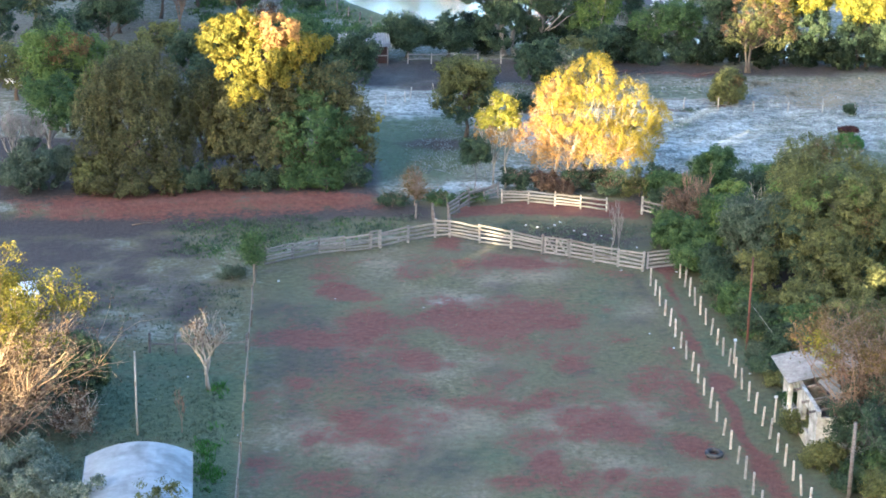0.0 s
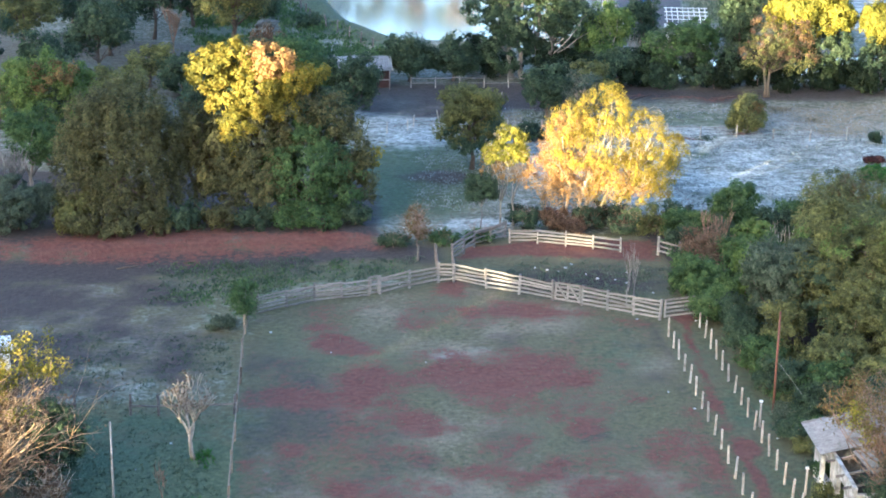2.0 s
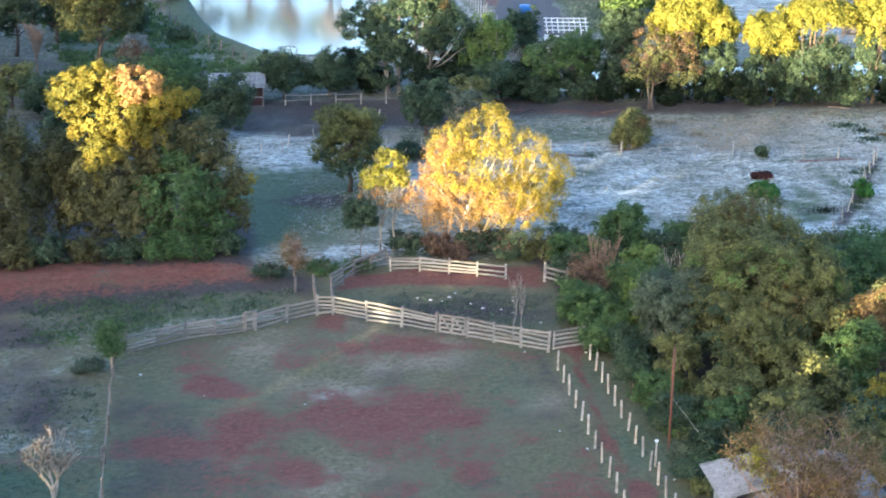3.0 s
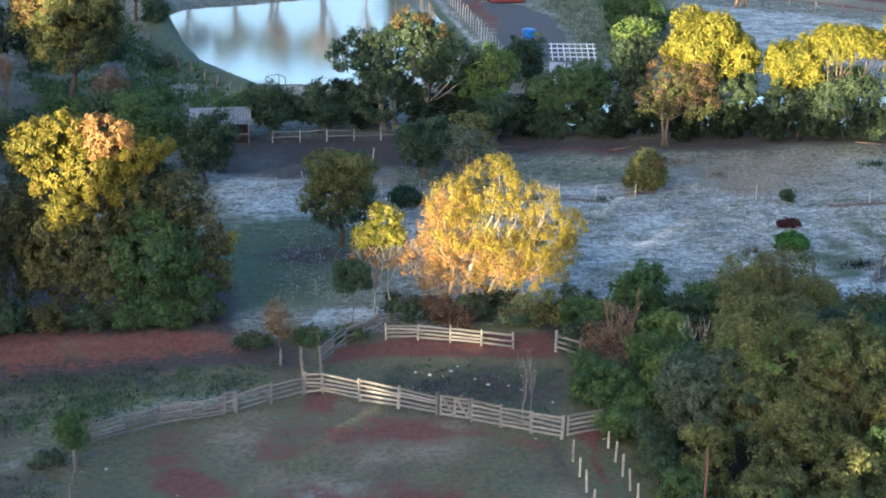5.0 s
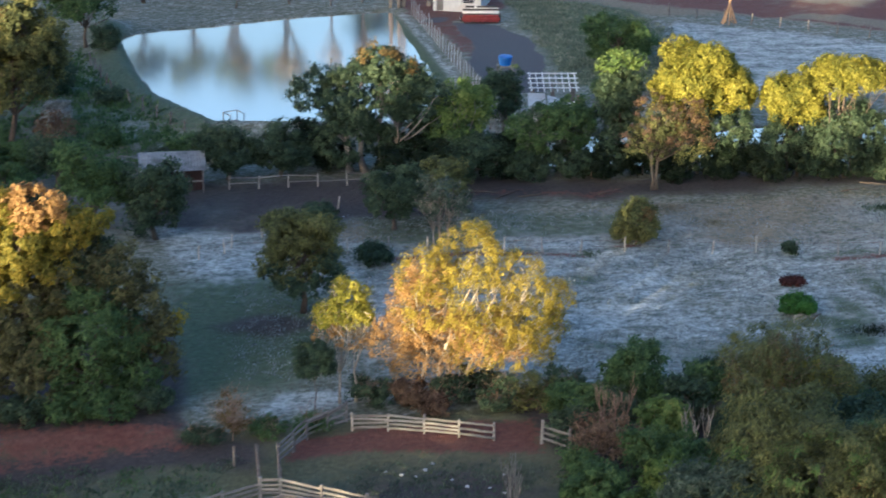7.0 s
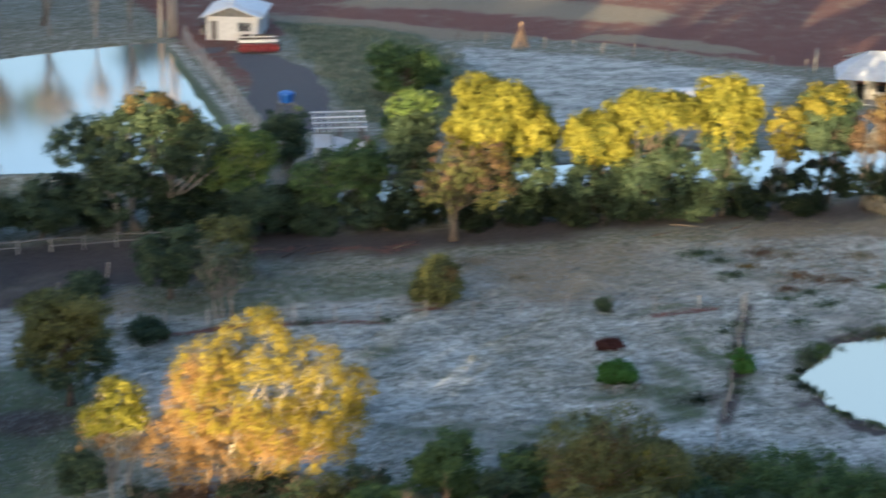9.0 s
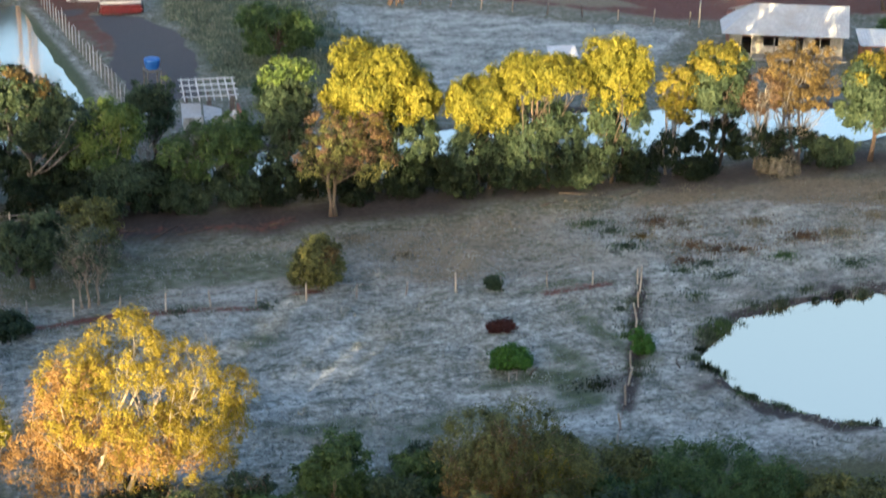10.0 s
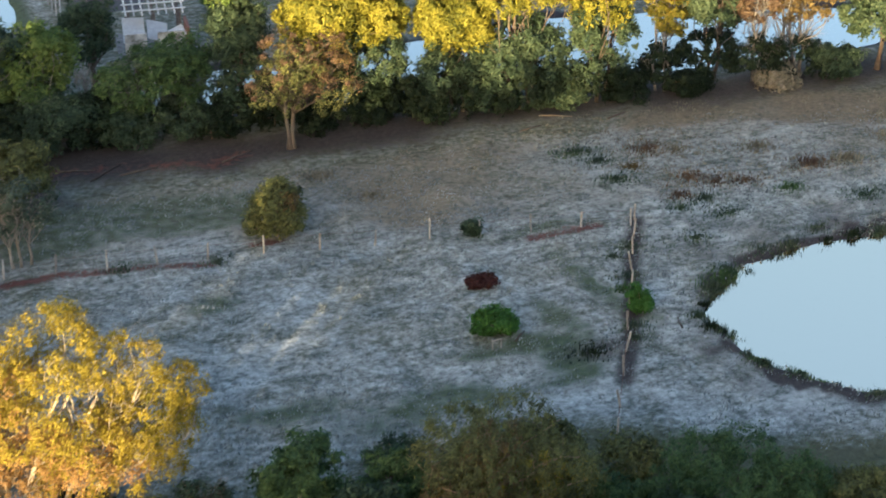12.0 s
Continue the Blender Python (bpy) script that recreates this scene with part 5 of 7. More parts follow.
# ---- the glowing tree behind the pen and its neighbours ----
tree(200, 33.2, 144.4, 12, 11.2, 2.4, "amber", "broad half-bare tree glowing golden, with pale forked limbs", leaf=0.155, clump=0.42, cover=0.84, per=46, bark=BARK_PALE, radius=0.17, limbs=110, twigs=1300, tall=1.5,
     trunks=((0, 0), (1.5, 0.1), (-0.9, 0.2), (2.8, -0.2), (0.7, 0.5)),
     blobs=[(1.9, 0, 8.9, 2.2, 2.0, 2.2), (-0.6, 0, 7.8, 1.9, 1.8, 2.0), (4.9, 0, 7.4, 2.1, 1.8, 1.6), (1.6, 0, 6.0, 4.0, 2.6, 2.4), (5.8, -0.2, 4.6, 2.3, 1.8, 1.9), (3.0, 0, 4.2, 2.4, 2.0, 1.6), (7.7, 0, 5.8, 1.1, 1.0, 1.2), (5.4, -0.4, 2.8, 2.0, 1.5, 1.5), (2.4, -0.4, 2.9, 1.8, 1.4, 1.3)],
     more=(("pink", [(-2.9, 0, 3.9, 1.6, 1.4, 1.8), (-2.1, 0, 4.8, 1.8, 1.5, 2.2), (-0.8, -0.4, 2.8, 2.4, 1.4, 1.4), (-1.0, 0, 5.2, 1.7, 1.6, 2.4), (0.2, -0.2, 4.0, 2.4, 1.8, 2.0), (-1.4, 0, 7.2, 1.1, 1.0, 1.3), (1.6, -0.6, 4.2, 3.4, 1.4, 1.8), (-0.6, -0.4, 7.6, 2.0, 1.4, 1.6), (3.4, -0.8, 3.2, 2.6, 1.2, 1.2)], 0.8, 30), ("gold", [(6.6, 0.2, 5.0, 1.6, 1.4, 1.6), (2.6, 0.2, 10.3, 0.9, 0.8, 0.9), (7.0, 0, 3.4, 1.5, 1.3, 1.3)], 0.8, 40)))
tree(201, 27.8, 144.9, 3.8, 8.2, 4.2, "yellow", "slender twin-stemmed tree with a sunlit yellow-green crown", leaf=0.24, clump=0.45, cover=1.2, per=50, bark=BARK_PALE, radius=0.09, limbs=36, twigs=160,
     trunks=((-0.4, 0), (0.6, 0.1)), blobs=[(0.2, 0, 6.7, 1.2, 1.1, 1.4), (-0.7, 0, 5.8, 1.1, 1.0, 1.1), (0.8, 0, 5.4, 0.9, 0.9, 1.3)], more=(("pink", [(-1.3, 0, 5.0, 0.9, 0.7, 1.1), (0, 0, 4.2, 1.3, 1.0, 0.9)], 0.5, 24),))
tree(202, 25.7, 143.6, 2.8, 4.7, 2.0, "dark", "small dark round-headed tree on a thin stem", leaf=0.26, clump=0.4, cover=0.9, per=40, bark=BARK_GREY, radius=0.06, limbs=10)
bush(203, 20.4, 141.2, 2.2, 3.2, "ochre", "tall dry brown weed stalks at the end of the red bank", leaf=0.16, clump=0.36, cover=0.3, per=20, limbs=30, twigs=260)
bush(204, 18.6, 141.0, 2.6, 1.3, "dark", "leafy dark bush at the end of the red bank", leaf=0.18, clump=0.34, cover=0.6, per=28, twigs=60)
bush(205, 22.4, 141.6, 2.8, 0.9, "green", "low green weeds beside the pen fence", leaf=0.18, clump=0.34, cover=0.6, per=28, twigs=60)
bush(206, 25.2, 141.4, 2.6, 0.9, "green", "low green weeds beside the pen fence", leaf=0.18, clump=0.34, cover=0.6, per=28, twigs=60)
for k, (bx, by, bw, bh, bk) in enumerate(((29.4, 144.6, 3.6, 1.7, "dark"), (31.6, 144.0, 2.8, 1.5, "rust"), (33.8, 143.4, 3.0, 2.0, "dark"), (36.6, 142.4, 3.2, 2.0, "dark"), (38.8, 141.4, 3.2, 3.0, "olive"), (40.6, 141.8, 2.6, 2.8, "dark"), (35.4, 144.6, 3.6, 1.8, "deep"), (32.6, 142.4, 2.4, 1.2, "rust"))):
    bush(210 + k, bx, by, bw, bh, bk, "shaded undergrowth below the glowing tree", leaf=0.24, clump=0.42, cover=0.6, per=34, limbs=14, twigs=120)

# ---- thicket along the lane ----
tree(230, 44.6, 140.4, 4.8, 4.2, 0.2, "green", "rounded green bush tree in the thicket", leaf=0.26, clump=0.45, cover=1.0, per=50, low=-0.9)
tree(231, 48.6, 139.4, 4.0, 2.8, 0.2, "green", "green bushes at the meadow's near edge", leaf=0.26, clump=0.45, cover=0.9, per=44, low=-0.9)
bush(232, 44.4, 134.6, 3.4, 3.6, "lime", "pale green broad-leaved shrub in the thicket", leaf=0.36, clump=0.36, cover=0.8, per=24, limbs=14, twigs=60)
bush(233, 40.5, 124.2, 2.5, 5.4, "lime", "tall pale yellow-green shrub by the lane", leaf=0.24, clump=0.34, cover=0.9, per=34, tall=1.5)
bush(234, 40.6, 133.4, 4.4, 3.6, "rust", "brown half-bare shrub by the lane", leaf=0.2, clump=0.4, cover=0.5, per=26, limbs=30, twigs=260)
bush(235, 38.2, 128.2, 3.8, 3.2, "green", "leafy green bush at the corner of the pen", leaf=0.3, clump=0.42, cover=1.0)
bush(236, 40.4, 138.4, 3.8, 3.2, "green", "leafy green bush at the corner of the pen", leaf=0.3, clump=0.42, cover=0.9)
tree(237, 46.2, 117.6, 10.6, 10.6, 0.3, "olive", "large olive tree mass beside the lane", leaf=0.3, clump=0.5, cover=1.0, per=34, slim=0.34, radius=0.3, limbs=14, lump=12, low=-0.95, twigs=200,
     more=(("dark", [(-3.4, -1.6, 5.0, 2.2, 1.8, 2.4), (2.4, -2.8, 4.0, 2.6, 1.6, 2.6), (-1.0, -3.2, 2.6, 2.8, 1.4, 2.2)], 0.9, 30), ("lime", [(-1.2, -1.8, 7.8, 2.6, 1.8, 1.7), (3.2, -1.6, 7.4, 1.8, 1.5, 1.6), (-3.6, 0, 7.2, 1.5, 1.4, 1.4)], 0.45, 24), ("ochre", [(0.4, -3.4, 5.6, 2.0, 1.0, 1.8)], 0.4, 20)))
tree(238, 52.4, 135.6, 9.0, 6.0, 0.3, "olive", "wide olive bush tree with yellowing feathery leaves", leaf=0.22, clump=0.36, cover=0.8, per=26, slim=0.3, tall=1.7, lump=10, low=-0.95, limbs=50, twigs=400, bark=TWIG,
     more=(("ochre", [(-2.6, -1.2, 3.6, 1.9, 1.4, 2.0), (-0.6, -0.4, 5.0, 1.6, 1.2, 1.0)], 0.7, 26), ("gold", [(0.6, -1.6, 3.4, 2.2, 1.2, 1.6), (2.6, -1.0, 2.6, 1.6, 1.2, 1.4)], 0.5, 22)))
tree(239, 61.8, 131.6, 8.8, 4.2, 0.0, "green", "spreading feathery green bushes by the meadow", leaf=0.24, clump=0.4, cover=0.9, per=28, slim=0.34, tall=1.6, lump=10, low=-0.95)
tree(240, 67.4, 128.2, 6.6, 3.0, 0.2, "olive", "spreading olive bushes by the meadow", leaf=0.26, clump=0.5, cover=1.0, per=48, lump=8, low=-0.95)
tree(241, 41.2, 118.2, 6.0, 7.6, 0.2, "grey", "grey-green tree beside the lane", leaf=0.28, clump=0.55, cover=1.0, per=54, lump=8, low=-0.95)
tree(242, 50.6, 119.0, 5.6, 8.4, 0.3, "green", "bright green tree in the thicket", leaf=0.32, clump=0.55, cover=1.0, per=54, lump=8, low=-0.95)
tree(246, 52.0, 114.6, 5.2, 6.8, 0.8, "ochre", "brown half-bare tree behind the ruined house", leaf=0.18, clump=0.4, cover=0.6, per=26, bark=TWIG, radius=0.1, limbs=60, twigs=500, low=-0.8, more=(("rust", [(0, -0.6, 3.0, 2.2, 1.6, 2.2)], 0.5, 22),))
tree(247, 53.6, 122.0, 6.6, 7.0, 0.2, "green", "round bright green tree in the thicket", leaf=0.28, clump=0.46, cover=1.0, per=32, lump=9, low=-0.9)
bush(248, 48.9, 105.6, 3.4, 5.0, "gold", "golden sunlit shrub behind the ruined house", leaf=0.2, clump=0.36, cover=0.9, per=28)
bare_tree(249, 41.9, 136.0, 0.4, 5.0, 0.34, "leafless pinkish stems beside the pen", TWIG, trunks=((0, 0), (0.5, 0.1), (-0.4, 0.2)), levels=3, kids=3, radius=0.05)
tree(243, 47.8, 126.6, 7.0, 7.4, 0.3, "olive", "dense olive tree in the thicket", leaf=0.28, clump=0.55, cover=1.0, per=54, lump=8, low=-0.95)
tree(244, 55.0, 127.0, 8.4, 5.6, 0.2, "dark", "dense dark bushes in the thicket", leaf=0.28, clump=0.55, cover=1.0, per=50, lump=8, low=-0.95)
tree(245, 56.6, 116.0, 8.0, 7.6, 0.3, "olive", "olive tree in the thicket", leaf=0.32, clump=0.6, cover=1.0, per=50, lump=8, low=-0.95)
THICKET = ((37.6, 123.0, 2.6, 2.6, "green"), (38.8, 120.2, 2.8, 3.2, "dark"), (38.0, 116.6, 2.8, 3.4, "dark"), (38.4, 113.4, 3.2, 3.0, "green"), (38.8, 110.0, 3.2, 3.0, "dark"), (39.4, 106.6, 3.4, 2.8, "dark"), (41.6, 110.6, 4.0, 4.4, "olive"), (43.6, 106.4, 4.4, 4.2, "olive"),
           (42.2, 124.6, 3.4, 4.0, "dark"), (44.6, 130.6, 3.6, 2.6, "green"), (48.4, 132.6, 3.8, 3.6, "dark"), (42.6, 137.4, 2.6, 3.0, "dark"), (50.2, 142.2, 3.0, 2.0, "dark"), (56.4, 139.6, 4.0, 2.4, "olive"), (58.8, 131.0, 4.4, 3.6, "dark"), (65.6, 132.4, 3.0, 1.8, "olive"), (37.4, 104.2, 2.4, 1.6, "dark"),
           (36.6, 90.8, 2.0, 1.6, "olive"), (38.0, 88.6, 2.8, 2.4, "green"), (46.8, 110.4, 4.6, 5.2, "olive"), (50.2, 112.6, 4.6, 6.0, "green"), (48.6, 105.4, 5.0, 4.6, "dark"), (62.4, 125.6, 5.0, 4.2, "dark"), (69.4, 124.0, 5.0, 3.6, "dark"))
for k, (bx, by, bw, bh, bk) in enumerate(THICKET):
    bush(250 + k, bx, by, bw, bh, bk, "leafy shrub of the thicket along the lane", leaf=0.26, clump=0.42, cover=1.0, per=32)
FILL = ((39.6, 124.4, 3.2, 3.4, "green"), (40.8, 121.0, 3.0, 4.2, "olive"), (43.6, 127.2, 3.6, 4.6, "green"), (45.6, 122.2, 4.4, 6.0, "olive"), (42.0, 131.0, 3.0, 3.6, "green"), (46.6, 128.8, 3.6, 4.8, "dark"), (38.6, 132.0, 2.4, 2.2, "green"), (39.4, 136.4, 2.6, 2.4, "dark"), (46.8, 137.4, 3.4, 3.2, "dark"),
        (50.6, 130.0, 4.2, 5.0, "olive"), (44.0, 113.0, 4.6, 6.4, "olive"), (40.0, 114.8, 3.4, 5.0, "olive"), (40.8, 108.2, 3.4, 3.6, "green"), (42.4, 103.6, 4.0, 3.6, "dark"), (45.8, 101.6, 4.4, 4.6, "olive"), (54.2, 140.4, 3.2, 2.2, "green"), (59.2, 136.6, 4.0, 2.6, "olive"), (51.2, 124.2, 4.4, 6.6, "dark"), (49.0, 114.8, 4.4, 8.0, "olive"), (57.6, 133.6, 4.0, 2.6, "green"), (60.6, 128.6, 4.4, 3.4, "green"), (55.4, 131.0, 4.0, 3.2, "olive"), (64.0, 129.0, 4.2, 2.8, "green"), (58.6, 122.4, 4.8, 5.0, "olive"))
for k, (bx, by, bw, bh, bk) in enumerate(FILL):
    bush(400 + k, bx, by, bw, bh, bk, "tangled shrub filling the thicket", leaf=0.28, clump=0.46, cover=0.9, per=28)
for k in range(18):
    ly = 98.5 + 1.42 * k
    bush(440 + k, 37.3 + 0.075 * (ly - 100) - 0.3 * math.sin(k * 2.3) + (0.5 if k % 3 else 0), ly, 1.7 + 0.5 * math.sin(k * 1.7), 1.1 + 0.4 * math.cos(k * 2.9), ("green", "dark", "grey", "olive")[k % 4], "low weedy shrub at the foot of the thicket", leaf=0.2, clump=0.32, cover=0.8, per=34)
tree(280, 38.2, 91.8, 9.4, 9.4, 4.0, "ochre", "half-bare ochre tree leaning over the ruined house", leaf=0.18, clump=0.55, cover=0.5, per=30, bark=TWIG, radius=0.14, limbs=110, twigs=1600, offset=(0.6, 0.4), trunks=((0, 0), (0.6, 0.3), (-0.5, 0.2)), more=(("yellow", [(-2.6, 0, 6.6, 1.2, 1.0, 1.4)], 0.7, 34), ("dark", [(0.5, -1.4, 4.2, 3.0, 1.4, 1.4)], 0.6, 34)))

tree(281, 38.6, 89.6, 5.4, 5.0, 0.6, "dark", "dark leafy tree against the ruined house", leaf=0.24, clump=0.45, cover=0.7, per=36, bark=BARK_GREY, radius=0.1, limbs=30, twigs=160)
bush(282, 36.4, 95.4, 2.2, 1.6, "olive", "weeds against the ruined house wall", leaf=0.2, clump=0.32, cover=0.6)
bush(283, 40.4, 93.8, 4.4, 5.6, "ochre", "dry brown scrub growing out of the ruined house", leaf=0.22, clump=0.45, cover=0.55, per=30, limbs=40, twigs=400)

for k, (bx, by, bw, bh, bk) in enumerate(((36.9, 88.2, 2.2, 2.0, "dark"), (37.6, 85.4, 3.0, 2.6, "olive"), (40.2, 86.0, 3.6, 3.4, "dark"), (36.0, 91.4, 1.6, 1.3, "olive"), (42.6, 89.6, 3.4, 4.0, "olive"))):
    bush(420 + k, bx, by, bw, bh, bk, "weedy shrub round the ruined house", leaf=0.22, clump=0.4, cover=0.9, per=36)

# ---- the near yard ----
def tangle_tree(seed, x, y, high, label):
    """A low-forking tree of long pale limbs that fan out, with shoots along each."""
    rng = np.random.RandomState(seed)
    root = thing("tree", x, y, z_at(x, y), label, "tree")
    stems, arms, ends = [], [], []
    for i in range(58):
        w, up = rng.uniform(-1.9, 1.5), math.radians(rng.uniform(22, 86))
        d = np.array([math.cos(w) * math.cos(up), math.sin(w) * math.cos(up), math.sin(up)])
        ln = high * rng.uniform(0.55, 0.85) * (0.72 + 0.36 * math.sin(up)) * (0.84 if math.cos(w) > 0.3 else 1.0)
        a = np.array([rng.normal(0, 0.7), rng.normal(0, 0.6), -0.2])
        p, r = limb(rng, a, a + d * ln, 0.13 if i < 12 else 0.08, 0.026, 0.09, 7)
        (stems if i < 6 else arms).append(tube_data(p, r, 6))
        for _ in range(13):
            j = rng.randint(2, 7)
            e = d * 0.75 + rng.normal(0, 0.5, 3) + np.array([0, 0, 0.15])
            q, rq = limb(rng, p[j], p[j] + e * rng.uniform(0.9, 2.4), max(0.02, r[j] * 0.5), 0.012, 0.12, 4)
            arms.append(tube_data(q, rq, 4))
            for _ in range(2):
                m = rng.randint(1, 4)
                tip = q[m] + (e * 0.6 + rng.normal(0, 0.5, 3)) * rng.uniform(0.4, 1.0)
                arms.append(tube_data([q[m], tip], [0.014, 0.008], 3))
                ends.append(tip)
    part("trunk", joined("trunk", stems, BARK_TAN, True), root)
    part("branch_crown", joined("branch_crown", arms, BARK_TAN, True), root)
    ends = np.array(ends)
    for kind, pick, n in (("gold", ends[:, 2] > 0.6 * high, 16000), ("rust", ends[:, 2] <= 0.6 * high, 5000)):
        e = ends[pick]
        e = e[rng.randint(len(e), size=n)] + rng.normal(0, 0.22, (n, 3))
        part("foliage", quads_mesh("foliage", leaves(rng, e, rng.normal(0, 1, (n, 3)) + np.array([0, 0, 0.5]), 0.15), LEAF[kind], 3), root)
    return root


tangle_tree(300, -10.3, 102.0, 11.4, "bare spreading tree with sunlit tangled branches")
bush(301, -4.6, 103.4, 3.4, 5.4, "dark", "dark ivy-like shrub beside the tangled tree", leaf=0.22, clump=0.36, cover=0.7, limbs=30, twigs=160)
bush(302, -8.8, 104.8, 6.4, 7.0, "ochre", "brown scrub behind the tangled tree", leaf=0.16, clump=0.4, cover=0.5, per=24, limbs=60, twigs=500, bark=BARK_PALE)
bush(313, -5.0, 100.4, 2.6, 2.8, "rust", "reddish dry scrub below the tangled tree", leaf=0.18, clump=0.4, cover=0.45, per=26, limbs=40, twigs=400, bark=BARK_PALE)
bush(303, -7.6, 91.6, 5.6, 4.4, "silver", "grey-green bush with sunlit tips in the near yard", leaf=0.22, clump=0.4, cover=1.0, per=46)
bush(304, -10.6, 93.6, 5.0, 3.4, "silver", "grey-green bush in the near yard", leaf=0.22, clump=0.4, cover=1.0, per=46)
bush(305, -4.4, 86.0, 3.4, 4.9, "silver", "pale bush in front of the arched shed", leaf=0.2, clump=0.4, cover=0.7, per=36)
bush(306, -0.4, 83.6, 2.8, 5.4, "olive", "dry yellowish bush in front of the arched shed", leaf=0.18, clump=0.36, cover=0.6, per=30)
bare_tree(307, 2.85, 106.4, 0.85, 10.6, 0.17, "bare forked tree with pale stems and reddish twigs in the yard", BARK_PALE, trunks=((0, 0),), radius=0.17, levels=5, kids=3, lean=(-0.12, 0), fine=0.014, tip="rust", tip_n=500, leaf=0.12, rise=0.42)
tree(308, 6.7, 125.9, 2.0, 3.9, 0.1, "green", "young feathery green tree at the corral corner", leaf=0.18, clump=0.32, cover=0.9, per=30, bark=BARK_GREY, radius=0.05, limbs=12, tall=1.5, low=-0.9)
bush(309, 5.2, 126.0, 2.2, 0.9, "grey", "pale weeds at the corral corner", leaf=0.16, clump=0.3, cover=0.6)
bare_tree(310, 1.0, 100.4, 0.5, 3.2, 0.36, "small bare sapling in the green grass", TWIG, levels=3, kids=3, radius=0.03)
bare_tree(312, 45.6, 132.6, 0.4, 4.6, 0.4, "dead pale stems standing in the thicket", BARK_PALE, trunks=((0, 0), (0.4, 0.1), (-0.3, 0.2)), levels=2, kids=3, radius=0.06)
bare_tree(311, 33.0, 126.8, 0.3, 4.6, 0.4, "thin bare sapling by the corral fence", BARK_GREY, trunks=((0, 0), (0.3, 0.1)), levels=3, kids=3, radius=0.05)


# ---- fences ----
def along(pts, gap):
    """Points every gap metres or so along a line, ends included."""
    out = []
    for (ax, ay), (bx, by) in zip(pts, pts[1:]):
        n = max(1, round(math.hypot(bx - ax, by - ay) / gap))
        out += [(ax + (bx - ax) * i / n, ay + (by - ay) * i / n) for i in range(n)]
    return out + [pts[-1]]


def shaped_post(name, high, wide, material, sides=7):
    return joined(name, [tube_data([(0, 0, -0.3), (0, 0, high * 0.5), (0.01, 0, high - 0.02), (0.01, 0, high)], [wide * 1.05, wide, wide * 0.95, wide * 0.6], sides)], material)


def board(name, material, wide=0.15, thick=0.035):
    """A board one metre long, along x, a little bowed and rough at its ends."""
    v, f = [], []
    for i, (x, dz, w) in enumerate(((0, 0.0, 0.92), (0.33, 0.012, 1.0), (0.67, -0.008, 0.97), (1.0, 0.0, 0.9))):
        v += [(x, -thick / 2, dz - wide * w / 2), (x, thick / 2, dz - wide * w / 2), (x, thick / 2, dz + wide * w / 2), (x, -thick / 2, dz + wide * w / 2)]
        if i:
            b = 4 * (i - 1)
            f += [(b + k, b + (k + 1) % 4, b + 4 + (k + 1) % 4, b + 4 + k) for k in range(4)]
    return mesh_of(name, v, f + [(3, 2, 1, 0), (12, 13, 14, 15)], material)


def between(a, b):
    """The pose that lays a board of one metre from a to b."""
    a, b = Vector(a), Vector(b)
    d = b - a
    e = d.to_track_quat("X", "Z").to_matrix().to_4x4()
    return Matrix.Translation(a) @ e @ Matrix.Diagonal((d.length, 1, 1, 1))


MESH_RAIL = board("rail", PLANK)
MESH_RAIL_OLD = board("rail", PLANK_DARK, 0.12, 0.04)
MESH_RAIL_THIN = board("rail", PLANK, 0.12, 0.05)
MESH_RAIL_BROWN = board("rail", PLANK_BROWN, 0.14, 0.05)
MESH_POST_BROWN = shaped_post("post", 1.3, 0.08, PLANK_BROWN)
MESH_RAIL_POLE = joined("rail", [tube_data([(0, 0, 0), (0.5, 0, 0.01), (1, 0, 0)], [0.05, 0.045, 0.04], 6)], PLANK)
MESH_POST_BIG = shaped_post("post", 1.5, 0.11, PLANK)
MESH_POST_OLD = shaped_post("post", 1.3, 0.09, PLANK_DARK)
MESH_POST_LANE = shaped_post("post", 1.25, 0.075, POST)
MESH_POST_THIN = shaped_post("post", 1.2, 0.065, POST)


def rail_fence(pts, gap, heights, label, rail=None, post=None, slack=0.045, group="", seed=1, gaps=0.05):
    rng = np.random.RandomState(seed)
    spots = along(pts, gap)
    ox, oy = spots[0]
    root = thing("fence", ox, oy, 0, label, "fence", group)
    ps = []
    for x, y in spots:
        z = z_at(x, y)
        ps.append((x - ox, y - oy, z))
        part("post", post or MESH_POST_BIG, root, m=pose(x - ox, y - oy, z, rng.normal(0, 1.6), rng.normal(0, 1.6), rng.uniform(0, 360)) @ Matrix.Diagonal((1, 1, rng.uniform(0.9, 1.08), 1)))
    for a, b in zip(ps, ps[1:]):
        for h in heights:
            if rng.rand() < gaps:
                continue
            part("rail", rail or MESH_RAIL, root, m=between((a[0], a[1] - 0.09, a[2] + h + rng.normal(0, slack)), (b[0], b[1] - 0.09, b[2] + h + rng.normal(0, slack))))
    return root


rail_fence([(21.9, 133.0), (28.1, 128.5)], 2.6, (0.25, 0.52, 0.79, 1.06, 1.33), "pale weathered board fence of the corral", group="corral fence", seed=2)
rail_fence([(29.9, 127.3), (34.5, 123.9)], 2.2, (0.25, 0.52, 0.79, 1.06, 1.33), "pale weathered board fence of the corral", group="corral fence", seed=3)
rail_fence([(20.8, 133.1), (16.4, 131.3)], 2.4, (0.3, 0.6, 0.9, 1.2), "grey weathered board fence of the corral", group="corral fence", seed=4)
